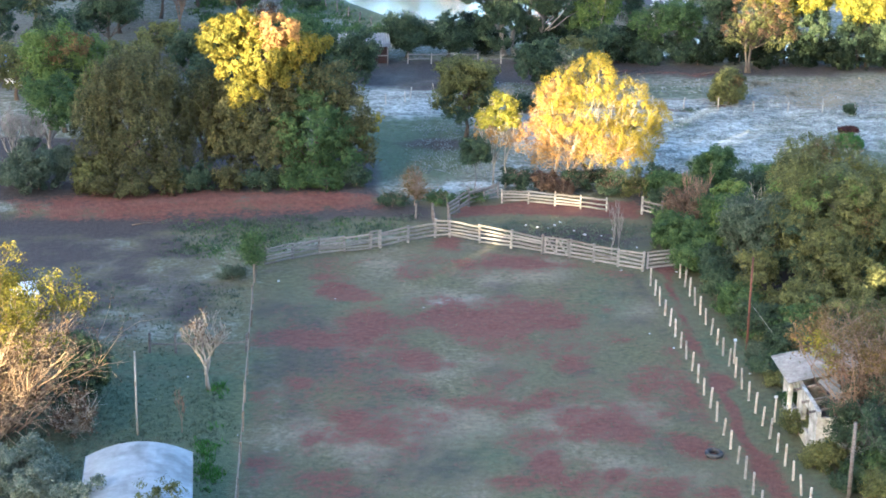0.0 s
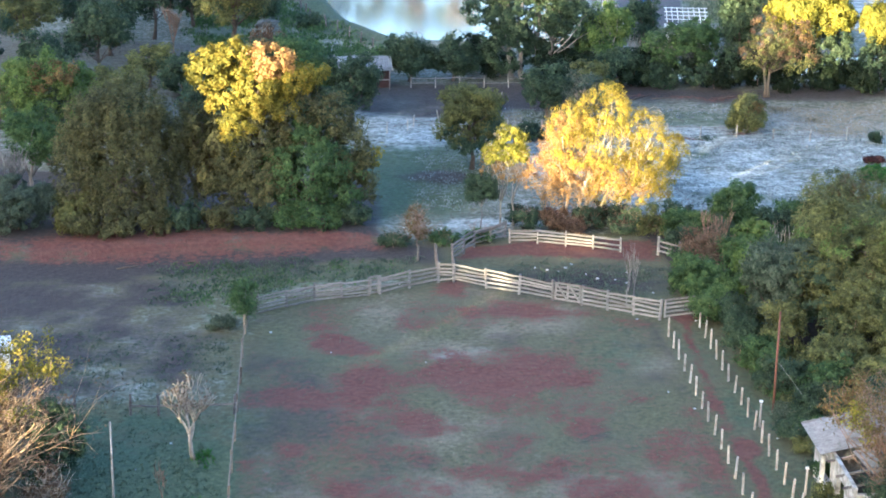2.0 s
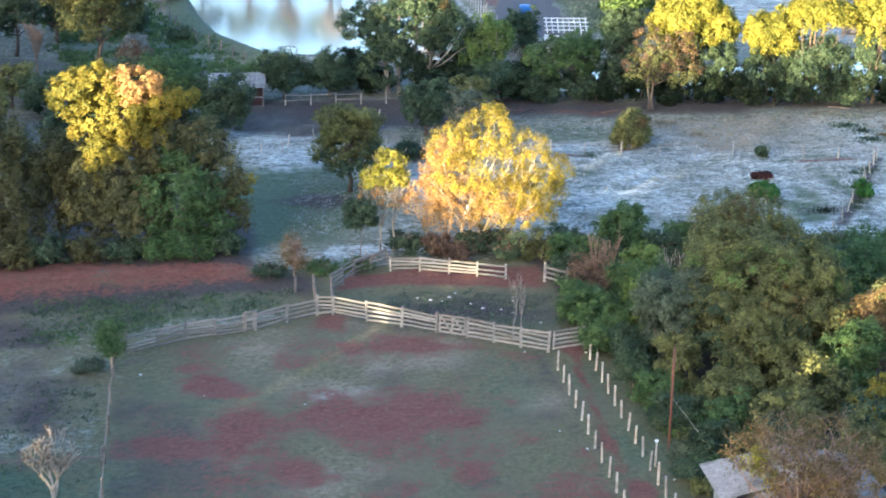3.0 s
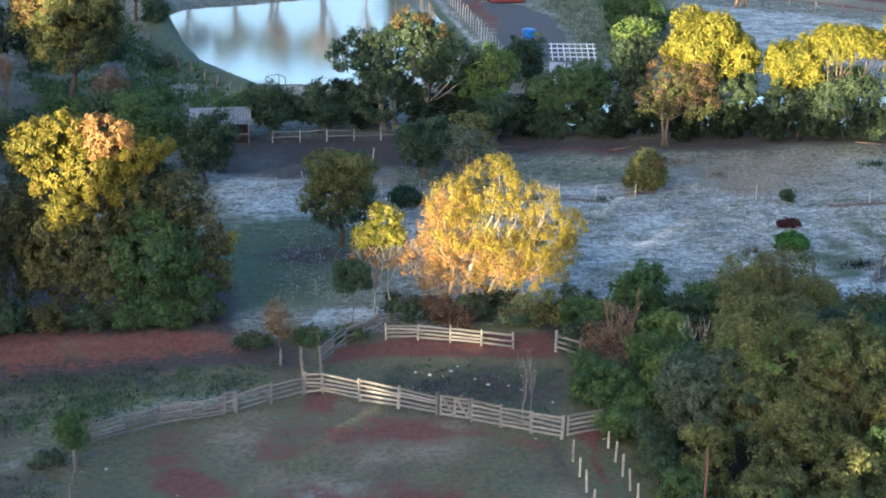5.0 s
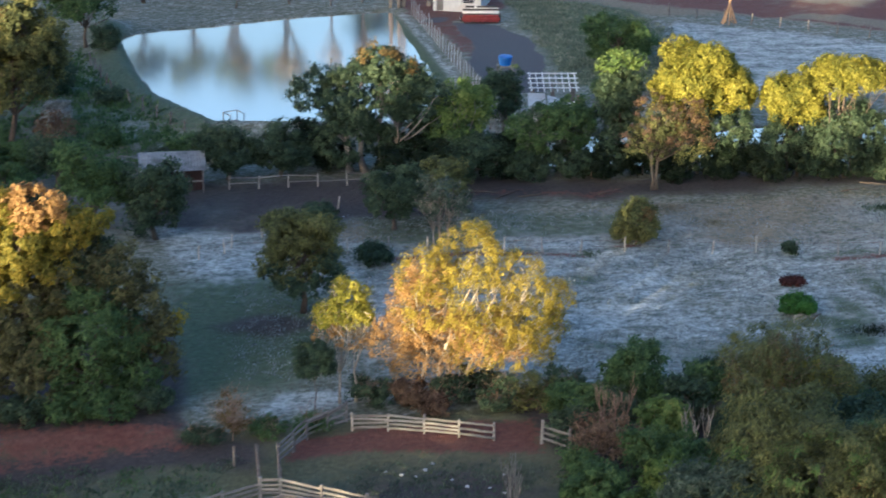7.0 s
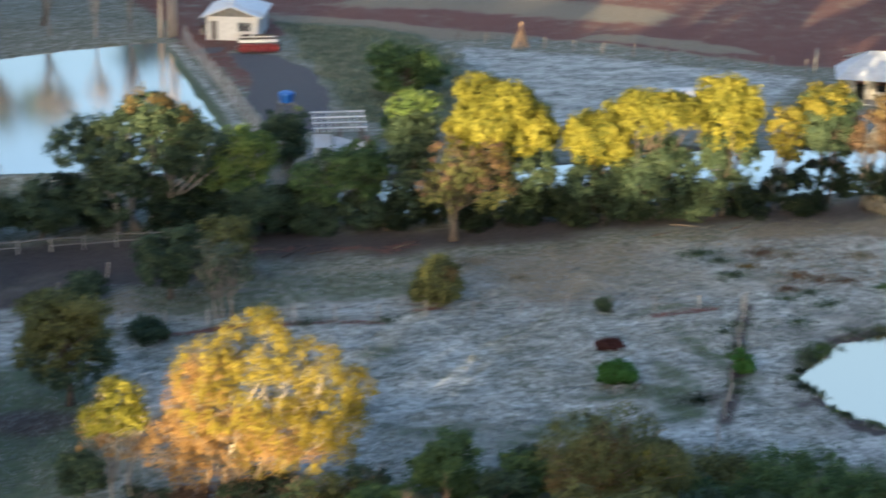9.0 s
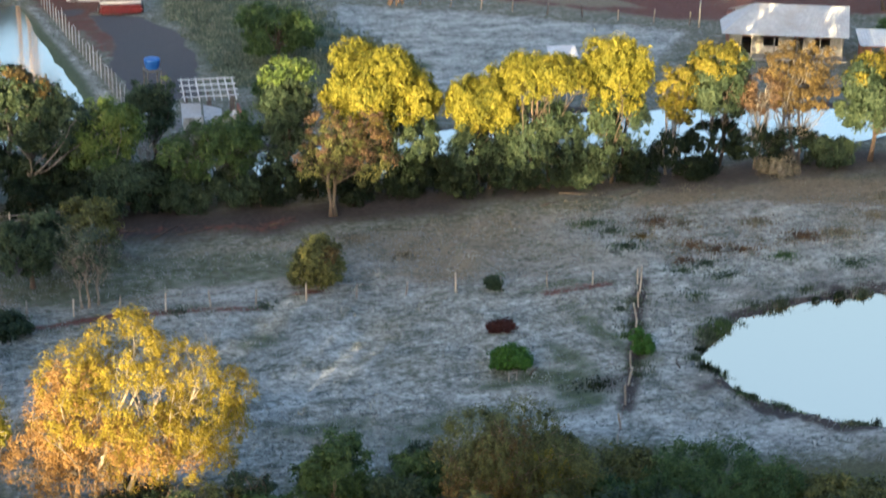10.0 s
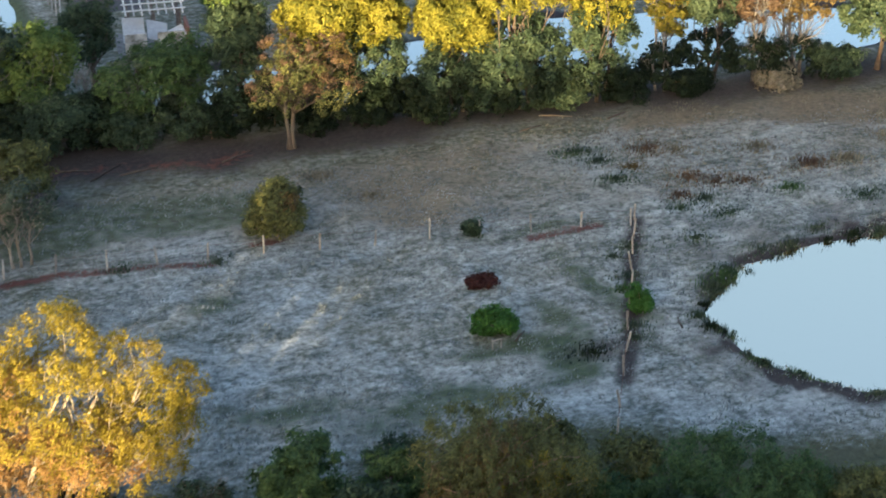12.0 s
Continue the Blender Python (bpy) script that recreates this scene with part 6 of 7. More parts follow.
rail_fence([(15.6, 131.1), (11.8, 130.4), (7.7, 128.7)], 2.0, (0.16, 0.36, 0.56, 0.76, 0.96, 1.14), "old grey plank fence, sagging and irregular", rail=MESH_RAIL_THIN, post=MESH_POST_OLD, slack=0.05, group="corral fence", seed=5)
rail_fence([(20.8, 133.1), (21.9, 133.0)], 1.1, (0.25, 0.52, 0.79, 1.06, 1.33), "short board panel at the corral's corner", group="corral fence", seed=6)
rail_fence([(20.8, 133.2), (21.3, 137.6)], 1.6, (0.5, 0.95, 1.3), "narrow cattle chute of grey boards", rail=MESH_RAIL_OLD, post=MESH_POST_OLD, group="chute", seed=7)
rail_fence([(21.9, 133.2), (22.5, 137.4)], 1.6, (0.5, 0.95, 1.3), "narrow cattle chute of grey boards", rail=MESH_RAIL_OLD, post=MESH_POST_OLD, group="chute", seed=8)
rail_fence([(22.5, 137.4), (24.6, 140.3), (27.3, 142.2)], 1.8, (0.35, 0.7, 1.05, 1.3), "old grey rail fence of the pen", post=MESH_POST_OLD, slack=0.06, seed=9)
rail_fence([(27.4, 140.9), (31.4, 139.5), (35.2, 137.8)], 2.0, (0.25, 0.5, 0.75, 1.0), "pale board fence along the red bank", post=MESH_POST_LANE, seed=10)
rail_fence([(37.8, 136.8), (39.0, 135.2)], 1.9, (0.4, 0.8, 1.15), "pale board fence end beside the bushes", seed=11)
rail_fence([(20.0, 137.8), (21.3, 137.6)], 1.3, (0.95,), "single rail beside the chute", rail=MESH_RAIL_OLD, post=MESH_POST_OLD, seed=12)
rail_fence([(-0.7, 112.9), (2.6, 112.4), (5.4, 112.2)], 2.0, (0.3, 0.62), "low dark rail fence in the yard", rail=MESH_RAIL_OLD, post=MESH_POST_OLD, seed=13)
rail_fence([(-8.0, 114.6), (-4.0, 114.2)], 2.0, (0.4, 0.85), "low dark rail fence in the yard", rail=MESH_RAIL_OLD, post=MESH_POST_OLD, seed=14)
rail_fence([(26.4, 188.4), (36.0, 187.4), (43.4, 186.4)], 2.4, (0.55, 1.0), "pale pole fence below the evergreens", rail=MESH_RAIL_POLE, post=MESH_POST_THIN, seed=15)
rail_fence([(16.0, 198.0), (24.0, 193.0)], 2.6, (0.5, 1.0), "pole fence on the weedy slope", rail=MESH_RAIL_POLE, post=MESH_POST_OLD, seed=16)


def wire_fence(pts, gap, label, post, group="", seed=1, wires=(0.4, 0.75, 1.1), radius=0.008, tilt=2.0):
    rng = np.random.RandomState(seed)
    spots = along(pts, gap)
    ox, oy = spots[0]
    root = thing("wire_fence", ox, oy, 0, label, "fence", group)
    ps = []
    for x, y in spots:
        z = z_at(x, y)
        ps.append((x - ox, y - oy, z))
        part("post", post, root, m=pose(x - ox, y - oy, z, rng.normal(0, tilt), rng.normal(0, tilt), rng.uniform(0, 360)) @ Matrix.Diagonal((1, 1, rng.uniform(0.85, 1.15), 1)))
    for h in wires:
        part("wire", joined("wire", [tube_data([(p[0], p[1], p[2] + h) for p in ps], [radius] * len(ps), 4)], RUST_METAL), root)
    return root


wire_fence([(34.3, 120.9), (31.4, 88.4), (30.4, 76)], 1.92, "row of pale wooden posts along the lane", MESH_POST_LANE, "lane posts", 20, (0.95,))
wire_fence([(36.8, 122.2), (34.0, 88.0), (33.0, 76)], 1.80, "row of pale wooden posts along the lane", MESH_POST_LANE, "lane posts", 21, (0.95,))
rail_fence([(2.4, 78), (3.75, 91.8), (6.69, 125.0), (7.7, 128.7)], 4.0, (0.72, 1.12), "thin brown pole fence of the corral", rail=MESH_RAIL_BROWN, post=MESH_POST_BROWN, group="corral fence", seed=22)
wire_fence([(24.0, 173.0), (35.9, 170.6), (49.9, 167.6), (62.5, 164.4), (74.3, 161.2)], 3.1, "sparse grey posts across the frosty meadow", MESH_POST_THIN, "meadow fence", 23, (0.5, 0.95), 0.006, 4.0)
wire_fence([(74.9, 161.8), (70.0, 154.0), (64.5, 145.6), (61.0, 140.4)], 2.6, "leaning posts running down to the thicket", MESH_POST_THIN, "meadow fence", 24, (0.5, 0.95), 0.006, 6.0)
wire_fence([(22.0, 172.0), (30.0, 178.6), (34.0, 181.0)], 3.2, "sparse posts at the meadow's far corner", MESH_POST_THIN, "meadow fence", 25, (0.5, 0.95), 0.006, 5.0)
wire_fence([(18.0, 232.0), (19.6, 218.0), (24.6, 205.4), (28.0, 202.0)], 2.8, "dark posts along the pond bank", MESH_POST_OLD, "", 26, (0.5, 0.95), 0.006, 5.0)
wire_fence([(84.0, 242.0), (99.0, 229.5), (113.0, 218.0)], 3.4, "posts along the frosty field", MESH_POST_OLD, "", 27, (0.5, 0.95), 0.006, 3.0)
MESH_POST_STONE = joined("post", [box_data(0.10, 0.10, 2.0, 0, 0, 0.8, 0.02), tube_data([(0, 0, 1.75), (0.2, 0, 2.05)], [0.045, 0.035], 5)], STONE)
wire_fence([(55.3, 249.0), (53.7, 212.0)], 1.55, "concrete posts with bent tops beside the drive", MESH_POST_STONE, "", 28, (0.3, 0.7, 1.1, 1.5, 1.9), 0.012, 0.8)


def gate(x0, y0, x1, y1, label, braced=True):
    root = thing("gate", x0, y0, z_at(x0, y0), label, "gate")
    d = (x1 - x0, y1 - y0)
    for s in (0.03, 0.97) if not braced else (0.03, 0.5, 0.97):
        part("stile", MESH_RAIL, root, m=between((d[0] * s, d[1] * s - 0.06, 0.12), (d[0] * s, d[1] * s - 0.06, 1.42)))
    for h in (0.2, 0.5, 0.8, 1.1, 1.36):
        part("rail", MESH_RAIL, root, m=between((0, -0.02, h), (d[0], d[1] - 0.02, h)))
    if braced:
        part("brace", MESH_RAIL, root, m=between((d[0] * 0.05, d[1] * 0.05 - 0.1, 1.35), (d[0] * 0.5, d[1] * 0.5 - 0.1, 0.2)))
        part("brace", MESH_RAIL, root, m=between((d[0] * 0.52, d[1] * 0.52 - 0.1, 1.35), (d[0] * 0.97, d[1] * 0.97 - 0.1, 0.2)))
    return root


gate(28.2, 128.35, 29.8, 127.4, "pale wooden gate with diagonal braces in the corral fence")
gate(34.8, 124.0, 37.1, 124.5, "pale wooden gate closing the lane", False)
gate(15.7, 131.1, 16.3, 131.3, "narrow dark gap gate in the old plank fence", False)


# ---- yard things ----
def tyre(x, y):
    bm = bmesh.new()
    prof = [(0.30, 0.04), (0.40, 0.0), (0.49, 0.02), (0.53, 0.08), (0.53, 0.20), (0.49, 0.26), (0.40, 0.28), (0.30, 0.24), (0.34, 0.14)]
    rings = [[bm.verts.new((r * math.cos(2 * math.pi * k / 28), r * math.sin(2 * math.pi * k / 28), h)) for r, h in prof] for k in range(28)]
    for k in range(28):
        for j in range(len(prof)):
            q = (j + 1) % len(prof)
            bm.faces.new((rings[k][j], rings[(k + 1) % 28][j], rings[(k + 1) % 28][q], rings[k][q]))
    me = bpy.data.meshes.new("tyre")
    bm.to_mesh(me)
    bm.free()
    me.polygons.foreach_set("use_smooth", [True] * len(me.polygons))
    me.materials.append(RUBBER)
    ob = new("tyre", me)
    ob.matrix_basis = pose(x, y, z_at(x, y) - 0.01, 2, 3, 0)
    return tagged(ob, "worn black truck tyre lying flat on the grass", "tyre")


tyre(30.7, 93.4)


def pole(name, x, y, high, r, material, label, category="pole", cap=None, group=""):
    root = thing(name, x, y, z_at(x, y), label, category, group)
    part("shaft", joined("shaft", [tube_data([(0, 0, -0.4), (0, 0, high * 0.5), (0.02, 0, high)], [r, r * 0.9, r * 0.75], 8)], material, True), root)
    if cap:
        part("cap", box("cap", cap, r * 2.4, r * 2.2, r * 1.3, 0, 0, high + r * 0.8, r * 0.4), root)
    return root


pole("metal_pole", 37.2, 107.9, 6.6, 0.085, RUST_METAL, "tall rust-red metal pole beside the lane")
part("guy_wire", joined("guy_wire", [tube_data([(0.1, 0, 3.4), (2.4, -3.2, 0.2)], [0.015, 0.015], 4)], CONCRETE), bpy.data.objects["metal_pole"])
pole("utility_pole", 36.3, 87.0, 4.6, 0.13, PLANK_DARK, "grey wooden utility pole among the bushes")
pole("yard_pole", -1.5, 100.4, 5.2, 0.07, POST, "thin pale pole standing in the yard")
pole("utility_pole", 113.6, 217.2, 2.7, 0.12, CONCRETE, "short concrete pole at the field's corner")
for px, py in ((35.6, 97.4), (35.9, 106.4)):
    pole("marker_post", px, py, 1.55, 0.08, POST, "lane post with a white cap", "post", WHITE, "capped posts")


def stones(spots, label, group):
    for k, (x, y, s) in enumerate(spots):
        s *= 0.62
        rng = np.random.RandomState(900 + k)
        bm = bmesh.new()
        bmesh.ops.create_icosphere(bm, subdivisions=1, radius=1.0)
        for v in bm.verts:
            v.co = Vector((v.co.x * s, v.co.y * s * 0.8, v.co.z * s * 0.5)) * rng.uniform(0.75, 1.2)
        me = bpy.data.meshes.new("stone")
        bm.to_mesh(me)
        bm.free()
        me.materials.append(STONE)
        ob = new("stone", me)
        ob.matrix_basis = pose(x, y, z_at(x, y) + s * 0.2, 0, 0, rng.uniform(0, 360))
        tagged(ob, label, "stone", group)


stones([(29.0, 134.6, 0.28), (29.7, 134.2, 0.22), (30.4, 134.9, 0.26), (31.6, 133.4, 0.2), (32.2, 132.4, 0.25), (33.4, 132.0, 0.2), (34.0, 131.2, 0.22), (34.6, 133.4, 0.18), (31.0, 135.6, 0.2), (28.2, 135.2, 0.2), (35.4, 129.0, 0.2), (30.2, 131.0, 0.18)],
       "pale frosted stone lying in the dark pen", "stones in the pen")
stones([(31.9, 112.0, 0.16), (32.8, 109.4, 0.18), (8.4, 125.0, 0.2), (12.0, 121.0, 0.12), (17.8, 118.6, 0.12), (33.0, 124.2, 0.2), (36.9, 123.4, 0.2), (4.2, 99.6, 0.12), (1.6, 108.6, 0.16), (-0.4, 105.4, 0.12), (14.6, 132.2, 0.2), (18.0, 133.0, 0.16), (36.4, 104.6, 0.16)],
       "small pale stone on the grass", "stones on the grass")
stones([(70.0, 150.2, 0.2), (66.6, 151.0, 0.25), (70.6, 147.4, 0.2), (68.2, 145.8, 0.22), (66.0, 164.0, 0.2)], "frosted stone in the meadow", "meadow stones")


def goal_frame(x, y):
    root = thing("pipe_frame", x, y, z_at(x, y), "small pale wooden frame standing before the green bush", "frame")
    for dx in (-0.25, 0.25):
        part("leg", joined("leg", [tube_data([(dx, 0, -0.2), (dx, 0, 0.52)], [0.035, 0.035], 6)], POST), root)
    part("crossbar", joined("crossbar", [tube_data([(-0.3, 0, 0.52), (0.3, 0, 0.52)], [0.035, 0.035], 6)], POST), root)


goal_frame(60.0, 151.0)


def log(x, y, ln, turn, label, r=0.06):
    ob = new("log", joined("log", [tube_data([(-ln / 2, 0, r), (0, 0.05, r * 1.3), (ln / 2, 0, r)], [r, r * 0.9, r * 0.7], 7)], BARK, True))
    ob.matrix_basis = pose(x, y, z_at(x, y), 0, 0, turn)
    tagged(ob, label, "log", "fallen branches")


for lx, ly, ll, lt in ((56.6, 181.0, 2.4, 20), (78.6, 178.2, 2.2, -30), (76.0, 177.0, 1.8, 10), (48.2, 182.0, 3.0, 35), (46.6, 183.2, 2.4, -20), (50.2, 181.4, 2.6, 5), (82.6, 176.6, 2.0, 15), (70.3, 149.4, 1.2, 70), (61.6, 151.4, 1.2, 40), (-1.0, 138.9, 1.6, 15)):
    log(lx, ly, ll, lt, "pale fallen branch lying on the ground")


# ---- buildings ----
def slab(name, material, corners, thick):
    """A roof sheet with thickness over four corners (x, y, z)."""
    v = [(x, y, z) for x, y, z in corners] + [(x, y, z - thick) for x, y, z in corners]
    return mesh_of(name, v, [(0, 1, 2, 3), (7, 6, 5, 4), (0, 4, 5, 1), (1, 5, 6, 2), (2, 6, 7, 3), (3, 7, 4, 0)], material)


def ridged(name, material, a, b, c, d, waves, rise=0.035, thick=0.03):
    """A corrugated sheet over corners a, b (lower edge) and c, d (upper edge above b, a)."""
    a, b, c, d = (Vector(p) for p in (a, b, c, d))
    n = waves * 4
    verts = []
    for dz in (0, -thick):
        for s in range(n + 1):
            k = s / n
            w = Vector((0, 0, dz + rise * math.cos(2 * math.pi * waves * k)))
            verts += [a.lerp(b, k) + w, d.lerp(c, k) + w]
    m = 2 * (n + 1)
    faces = []
    for s in range(n):
        i = 2 * s
        faces += [(i, i + 2, i + 3, i + 1), (m + i + 1, m + i + 3, m + i + 2, m + i), (i, m + i, m + i + 2, i + 2), (i + 1, i + 3, m + i + 3, m + i + 1)]
    faces += [(0, 1, m + 1, m), (2 * n, m + 2 * n, m + 2 * n + 1, 2 * n + 1)]
    return mesh_of(name, verts, faces, material)


def wall_with_holes(name, material, length, high, thick, holes):
    """A wall along x from 0 to length, with openings (x0, x1, z0, z1) cut through it."""
    xs = sorted({0, length, *[h[0] for h in holes], *[h[1] for h in holes]})
    zs = sorted({0, high, *[h[2] for h in holes], *[h[3] for h in holes]})
    nx, nz = len(xs), len(zs)
    verts = [(x, y, z) for y in (-thick / 2, thick / 2) for z in zs for x in xs]
    back = nx * nz

    def solid(i, k):
        if not (0 <= i < nx - 1 and 0 <= k < nz - 1):
            return False
        mx, mz = (xs[i] + xs[i + 1]) / 2, (zs[k] + zs[k + 1]) / 2
        return not any(h[0] < mx < h[1] and h[2] < mz < h[3] for h in holes)

    faces = []
    for i in range(nx - 1):
        for k in range(nz - 1):
            if not solid(i, k):
                continue
            a, b, c, d = k * nx + i, k * nx + i + 1, (k + 1) * nx + i + 1, (k + 1) * nx + i
            faces += [(a, b, c, d), (d + back, c + back, b + back, a + back)]
            for ni, nk, p, q in ((i, k - 1, b, a), (i, k + 1, d, c), (i - 1, k, a, d), (i + 1, k, c, b)):
                if not solid(ni, nk):
                    faces.append((p, q, q + back, p + back))
    return mesh_of(name, verts, faces, material)


# ruined white house beside the lane: local x runs along its long west wall, towards the camera
ruin = thing("ruined_house", 36.9, 99.6, 0, "crumbling whitewashed house with a broken roof, half overgrown", "house", turn=-95)
part("wall", wall_with_holes("wall", WHITEWASH, 7.6, 3.0, 0.22, [(1.5, 3.2, 1.0, 2.3), (4.6, 6.0, 0.9, 2.3)]), ruin)
part("wall", wall_with_holes("wall", WHITEWASH, 7.2, 3.0, 0.22, [(2.4, 3.6, 0, 2.1)]), ruin, m=pose(0.11, 0.11, 0, 0, 0, 90))
part("wall", wall_with_holes("wall", WHITEWASH, 7.2, 2.6, 0.22, [(1.0, 2.4, 0.9, 2.0), (4.2, 5.4, 0.9, 2.0)]), ruin, m=pose(7.49, 0.11, 0, 0, 0, 90))
part("wall", wall_with_holes("wall", WHITEWASH, 7.38, 3.0, 0.22, []), ruin, m=pose(0.11, 7.2, 0, 0, 0, 0))
part("floor", box("floor", INTERIOR, 7.2, 6.9, 0.1, 3.8, 3.6, 0.05), ruin)
part("roof", ridged("roof", SHEET_OLD, (-0.7, -0.8, 2.95), (3.6, -0.8, 3.0), (3.4, 3.8, 3.9), (-0.7, 3.8, 3.9), 14), ruin, "grey cement sheets with a ragged edge")
part("roof", ridged("roof", SHEET_OLD, (-0.7, 3.85, 3.92), (7.9, 3.85, 3.92), (7.9, 7.9, 3.0), (-0.7, 7.9, 3.0), 26), ruin)
part("roof", ridged("roof", SHEET_OLD, (3.7, 0.9, 3.2), (6.2, 1.3, 3.1), (6.2, 3.8, 3.75), (3.7, 3.8, 3.85), 8), ruin)
for bx in (0.4, 2.2, 4.0, 5.8, 7.2):
    part("rafter", box("rafter", PLANK_DARK, 0.08, 4.4, 0.12), ruin, m=pose(bx, 1.6, 3.22, 11.3, 0, 0))
part("window_frame", box("window_frame", PLANK_DARK, 1.7, 0.08, 0.08, 2.35, -0.02, 2.28), ruin)
part("column", box("column", WHITEWASH, 0.24, 0.24, 2.9, 3.4, -0.6, 1.45, 0.03), ruin)

# arched metal shed in the near yard
def arched_shed():
    root = thing("arched_shed", -1.45, 86.9, 0, "silvery arched sheet-metal shed roof with a dark gap", "shed", turn=-2)
    half, ln, eave, rise = 2.75, 7.6, 3.35, 0.75
    verts, faces, n = [], [], 24
    for dz in (0, -0.05):
        for j, yy in enumerate((-ln / 2, 0, ln / 2)):
            for i in range(n + 1):
                a = -1 + 2 * i / n
                verts.append((a * half, yy, eave + rise * (1 - a * a) + dz + 0.004 * math.cos(i * math.pi)))
    for j in range(2):
        for i in range(n):
            q = j * (n + 1) + i
            faces.append((q, q + 1, q + n + 2, q + n + 1))
            q += 3 * (n + 1)
            faces.append((q + n + 1, q + n + 2, q + 1, q))
    for j in (0, 2):
        for i in range(n):
            q, w = j * (n + 1) + i, 3 * (n + 1) + j * (n + 1) + i
            faces.append((q, w, w + 1, q + 1) if j == 0 else (q + 1, w + 1, w, q))
    part("roof", mesh_of("roof", verts, faces, SHEET), root)
    part("wall", wall_with_holes("wall", PLANK_DARK, 5.0, 3.3, 0.15, [(1.4, 3.4, 0, 2.6)]), root, m=pose(-2.5, 3.4, 0))
    part("wall", wall_with_holes("wall", PLANK_DARK, 6.6, 3.3, 0.15, []), root, m=pose(2.5, -3.3, 0, 0, 0, 90))
    part("wall", wall_with_holes("wall", PLANK_DARK, 6.6, 3.3, 0.15, []), root, m=pose(-2.5, -3.3, 0, 0, 0, 90))
    for dx in (-2.6, 2.6):
        part("fascia", box("fascia", SHEET, 0.06, ln, 0.16, dx * 1.055, 0, 3.3), root)


arched_shed()

# white hut in the yard, half behind the bare tree
hut = thing("hut", -8.9, 120.2, 0, "small white hut with a pale flat roof in the yard", "hut", turn=8)
part("wall", wall_with_holes("wall", WHITE, 1.6, 1.9, 0.12, [(0.2, 0.8, 0, 1.6)]), hut, m=pose(-0.8, -0.7, 0))
part("wall", wall_with_holes("wall", WHITE, 1.4, 1.9, 0.12, []), hut, m=pose(0.74, -0.64, 0, 0, 0, 90))
part("wall", wall_with_holes("wall", WHITE, 1.4, 1.9, 0.12, []), hut, m=pose(-0.74, -0.64, 0, 0, 0, 90))
part("wall", wall_with_holes("wall", WHITE, 1.6, 1.9, 0.12, []), hut, m=pose(-0.8, 0.82, 0))
part("roof", slab("roof", ROOF_PALE, [(-1.0, -1.0, 1.95), (1.0, -1.0, 1.95), (1.0, 1.0, 2.15), (-1.0, 1.0, 2.15)], 0.06), hut)
pole("yard_pole", -6.4, 119.0, 2.2, 0.06, PLANK_DARK, "dark thin post beside the white hut")

# old stable beside the evergreens
stable = thing("stable", 19.6, 189.0, 0, "low old stable with a grey sheet roof and reddish boards", "shed", turn=-4)
part("roof", ridged("roof", SHEET_PALE, (-0.4, -0.9, 2.0), (5.0, -0.9, 2.0), (5.0, 2.2, 2.75), (-0.4, 2.2, 2.75), 22), stable)
for sx, sl in ((0.0, 1.4), (3.2, 1.5)):
    part("wall", wall_with_holes("wall", BOARD_RED, sl, 1.9, 0.08, []), stable, m=pose(sx, 0.2, 0))
part("wall", wall_with_holes("wall", BOARD_RED, 1.8, 0.9, 0.08, []), stable, "low reddish half wall", pose(1.4, 0.2, 0))
part("wall", wall_with_holes("wall", BOARD_RED, 1.9, 2.1, 0.08, []), stable, m=pose(4.66, 0.24, 0, 0, 0, 90))
part("wall", wall_with_holes("wall", BOARD_RED, 1.9, 2.1, 0.08, []), stable, m=pose(0.04, 0.24, 0, 0, 0, 90))
part("wall", wall_with_holes("wall", BOARD_RED, 4.7, 2.3, 0.08, []), stable, m=pose(0, 2.18, 0))
for dx in (0.0, 1.6, 3.2, 4.7):
    part("post", box("post", PLANK_DARK, 0.12, 0.12, 2.0, dx, -0.7, 1.0, 0.02), stable)
part("rail", box("rail", PLANK_DARK, 4.8, 0.06, 0.12, 2.35, -0.62, 1.0), stable)
blue_shed = thing("blue_shed", -14.2, 184.4, 0, "small shed with a blue sheet roof far beyond the yard", "shed", turn=5)
part("wall", wall_with_holes("wall", WHITE, 3.4, 2.0, 0.12, [(1.0, 1.8, 0, 1.7)]), blue_shed, m=pose(-1.7, -1.2, 0))
part("wall", wall_with_holes("wall", WHITE, 2.4, 2.0, 0.12, []), blue_shed, m=pose(1.64, -1.14, 0, 0, 0, 90))
part("roof", slab("roof", BLUE_PLASTIC, [(-2.1, -1.6, 2.1), (2.1, -1.6, 2.1), (2.1, 1.5, 2.6), (-2.1, 1.5, 2.6)], 0.07), blue_shed)

# ruined pavilion with an open lattice roof
pav = thing("ruined_pavilion", 58.6, 203.6, 0, "ruined white pavilion, its roof a bare lattice of beams", "ruin", turn=-12)
part("floor", box("floor", CONCRETE, 5.8, 5.4, 0.18, 0, 0, 0.09, 0.03), pav)
for dx in (-1.9, 0.0, 1.9):
    for dy in (0.4, 2.4):
        part("column", box("column", PLANK_DARK, 0.2, 0.2, 2.6, dx, dy, 1.45, 0.03), pav)
for i in range(8):
    part("rafter", box("rafter", WHITE, 0.10, 3.6, 0.12), pav, m=pose(-2.1 + 0.6 * i, 1.5, 3.0, 14, 0, 0))
for i in range(4):
    part("purlin", box("purlin", WHITE, 4.7, 0.09, 0.08), pav, m=pose(0, 0.2 + 0.9 * i, 2.78 + 0.225 * i, 14, 0, 0))
part("wall", wall_with_holes("wall", WHITEWASH, 4.4, 1.5, 0.2, [(1.6, 2.4, 0, 1.5)]), pav, m=pose(-2.4, -1.8, 0.18))
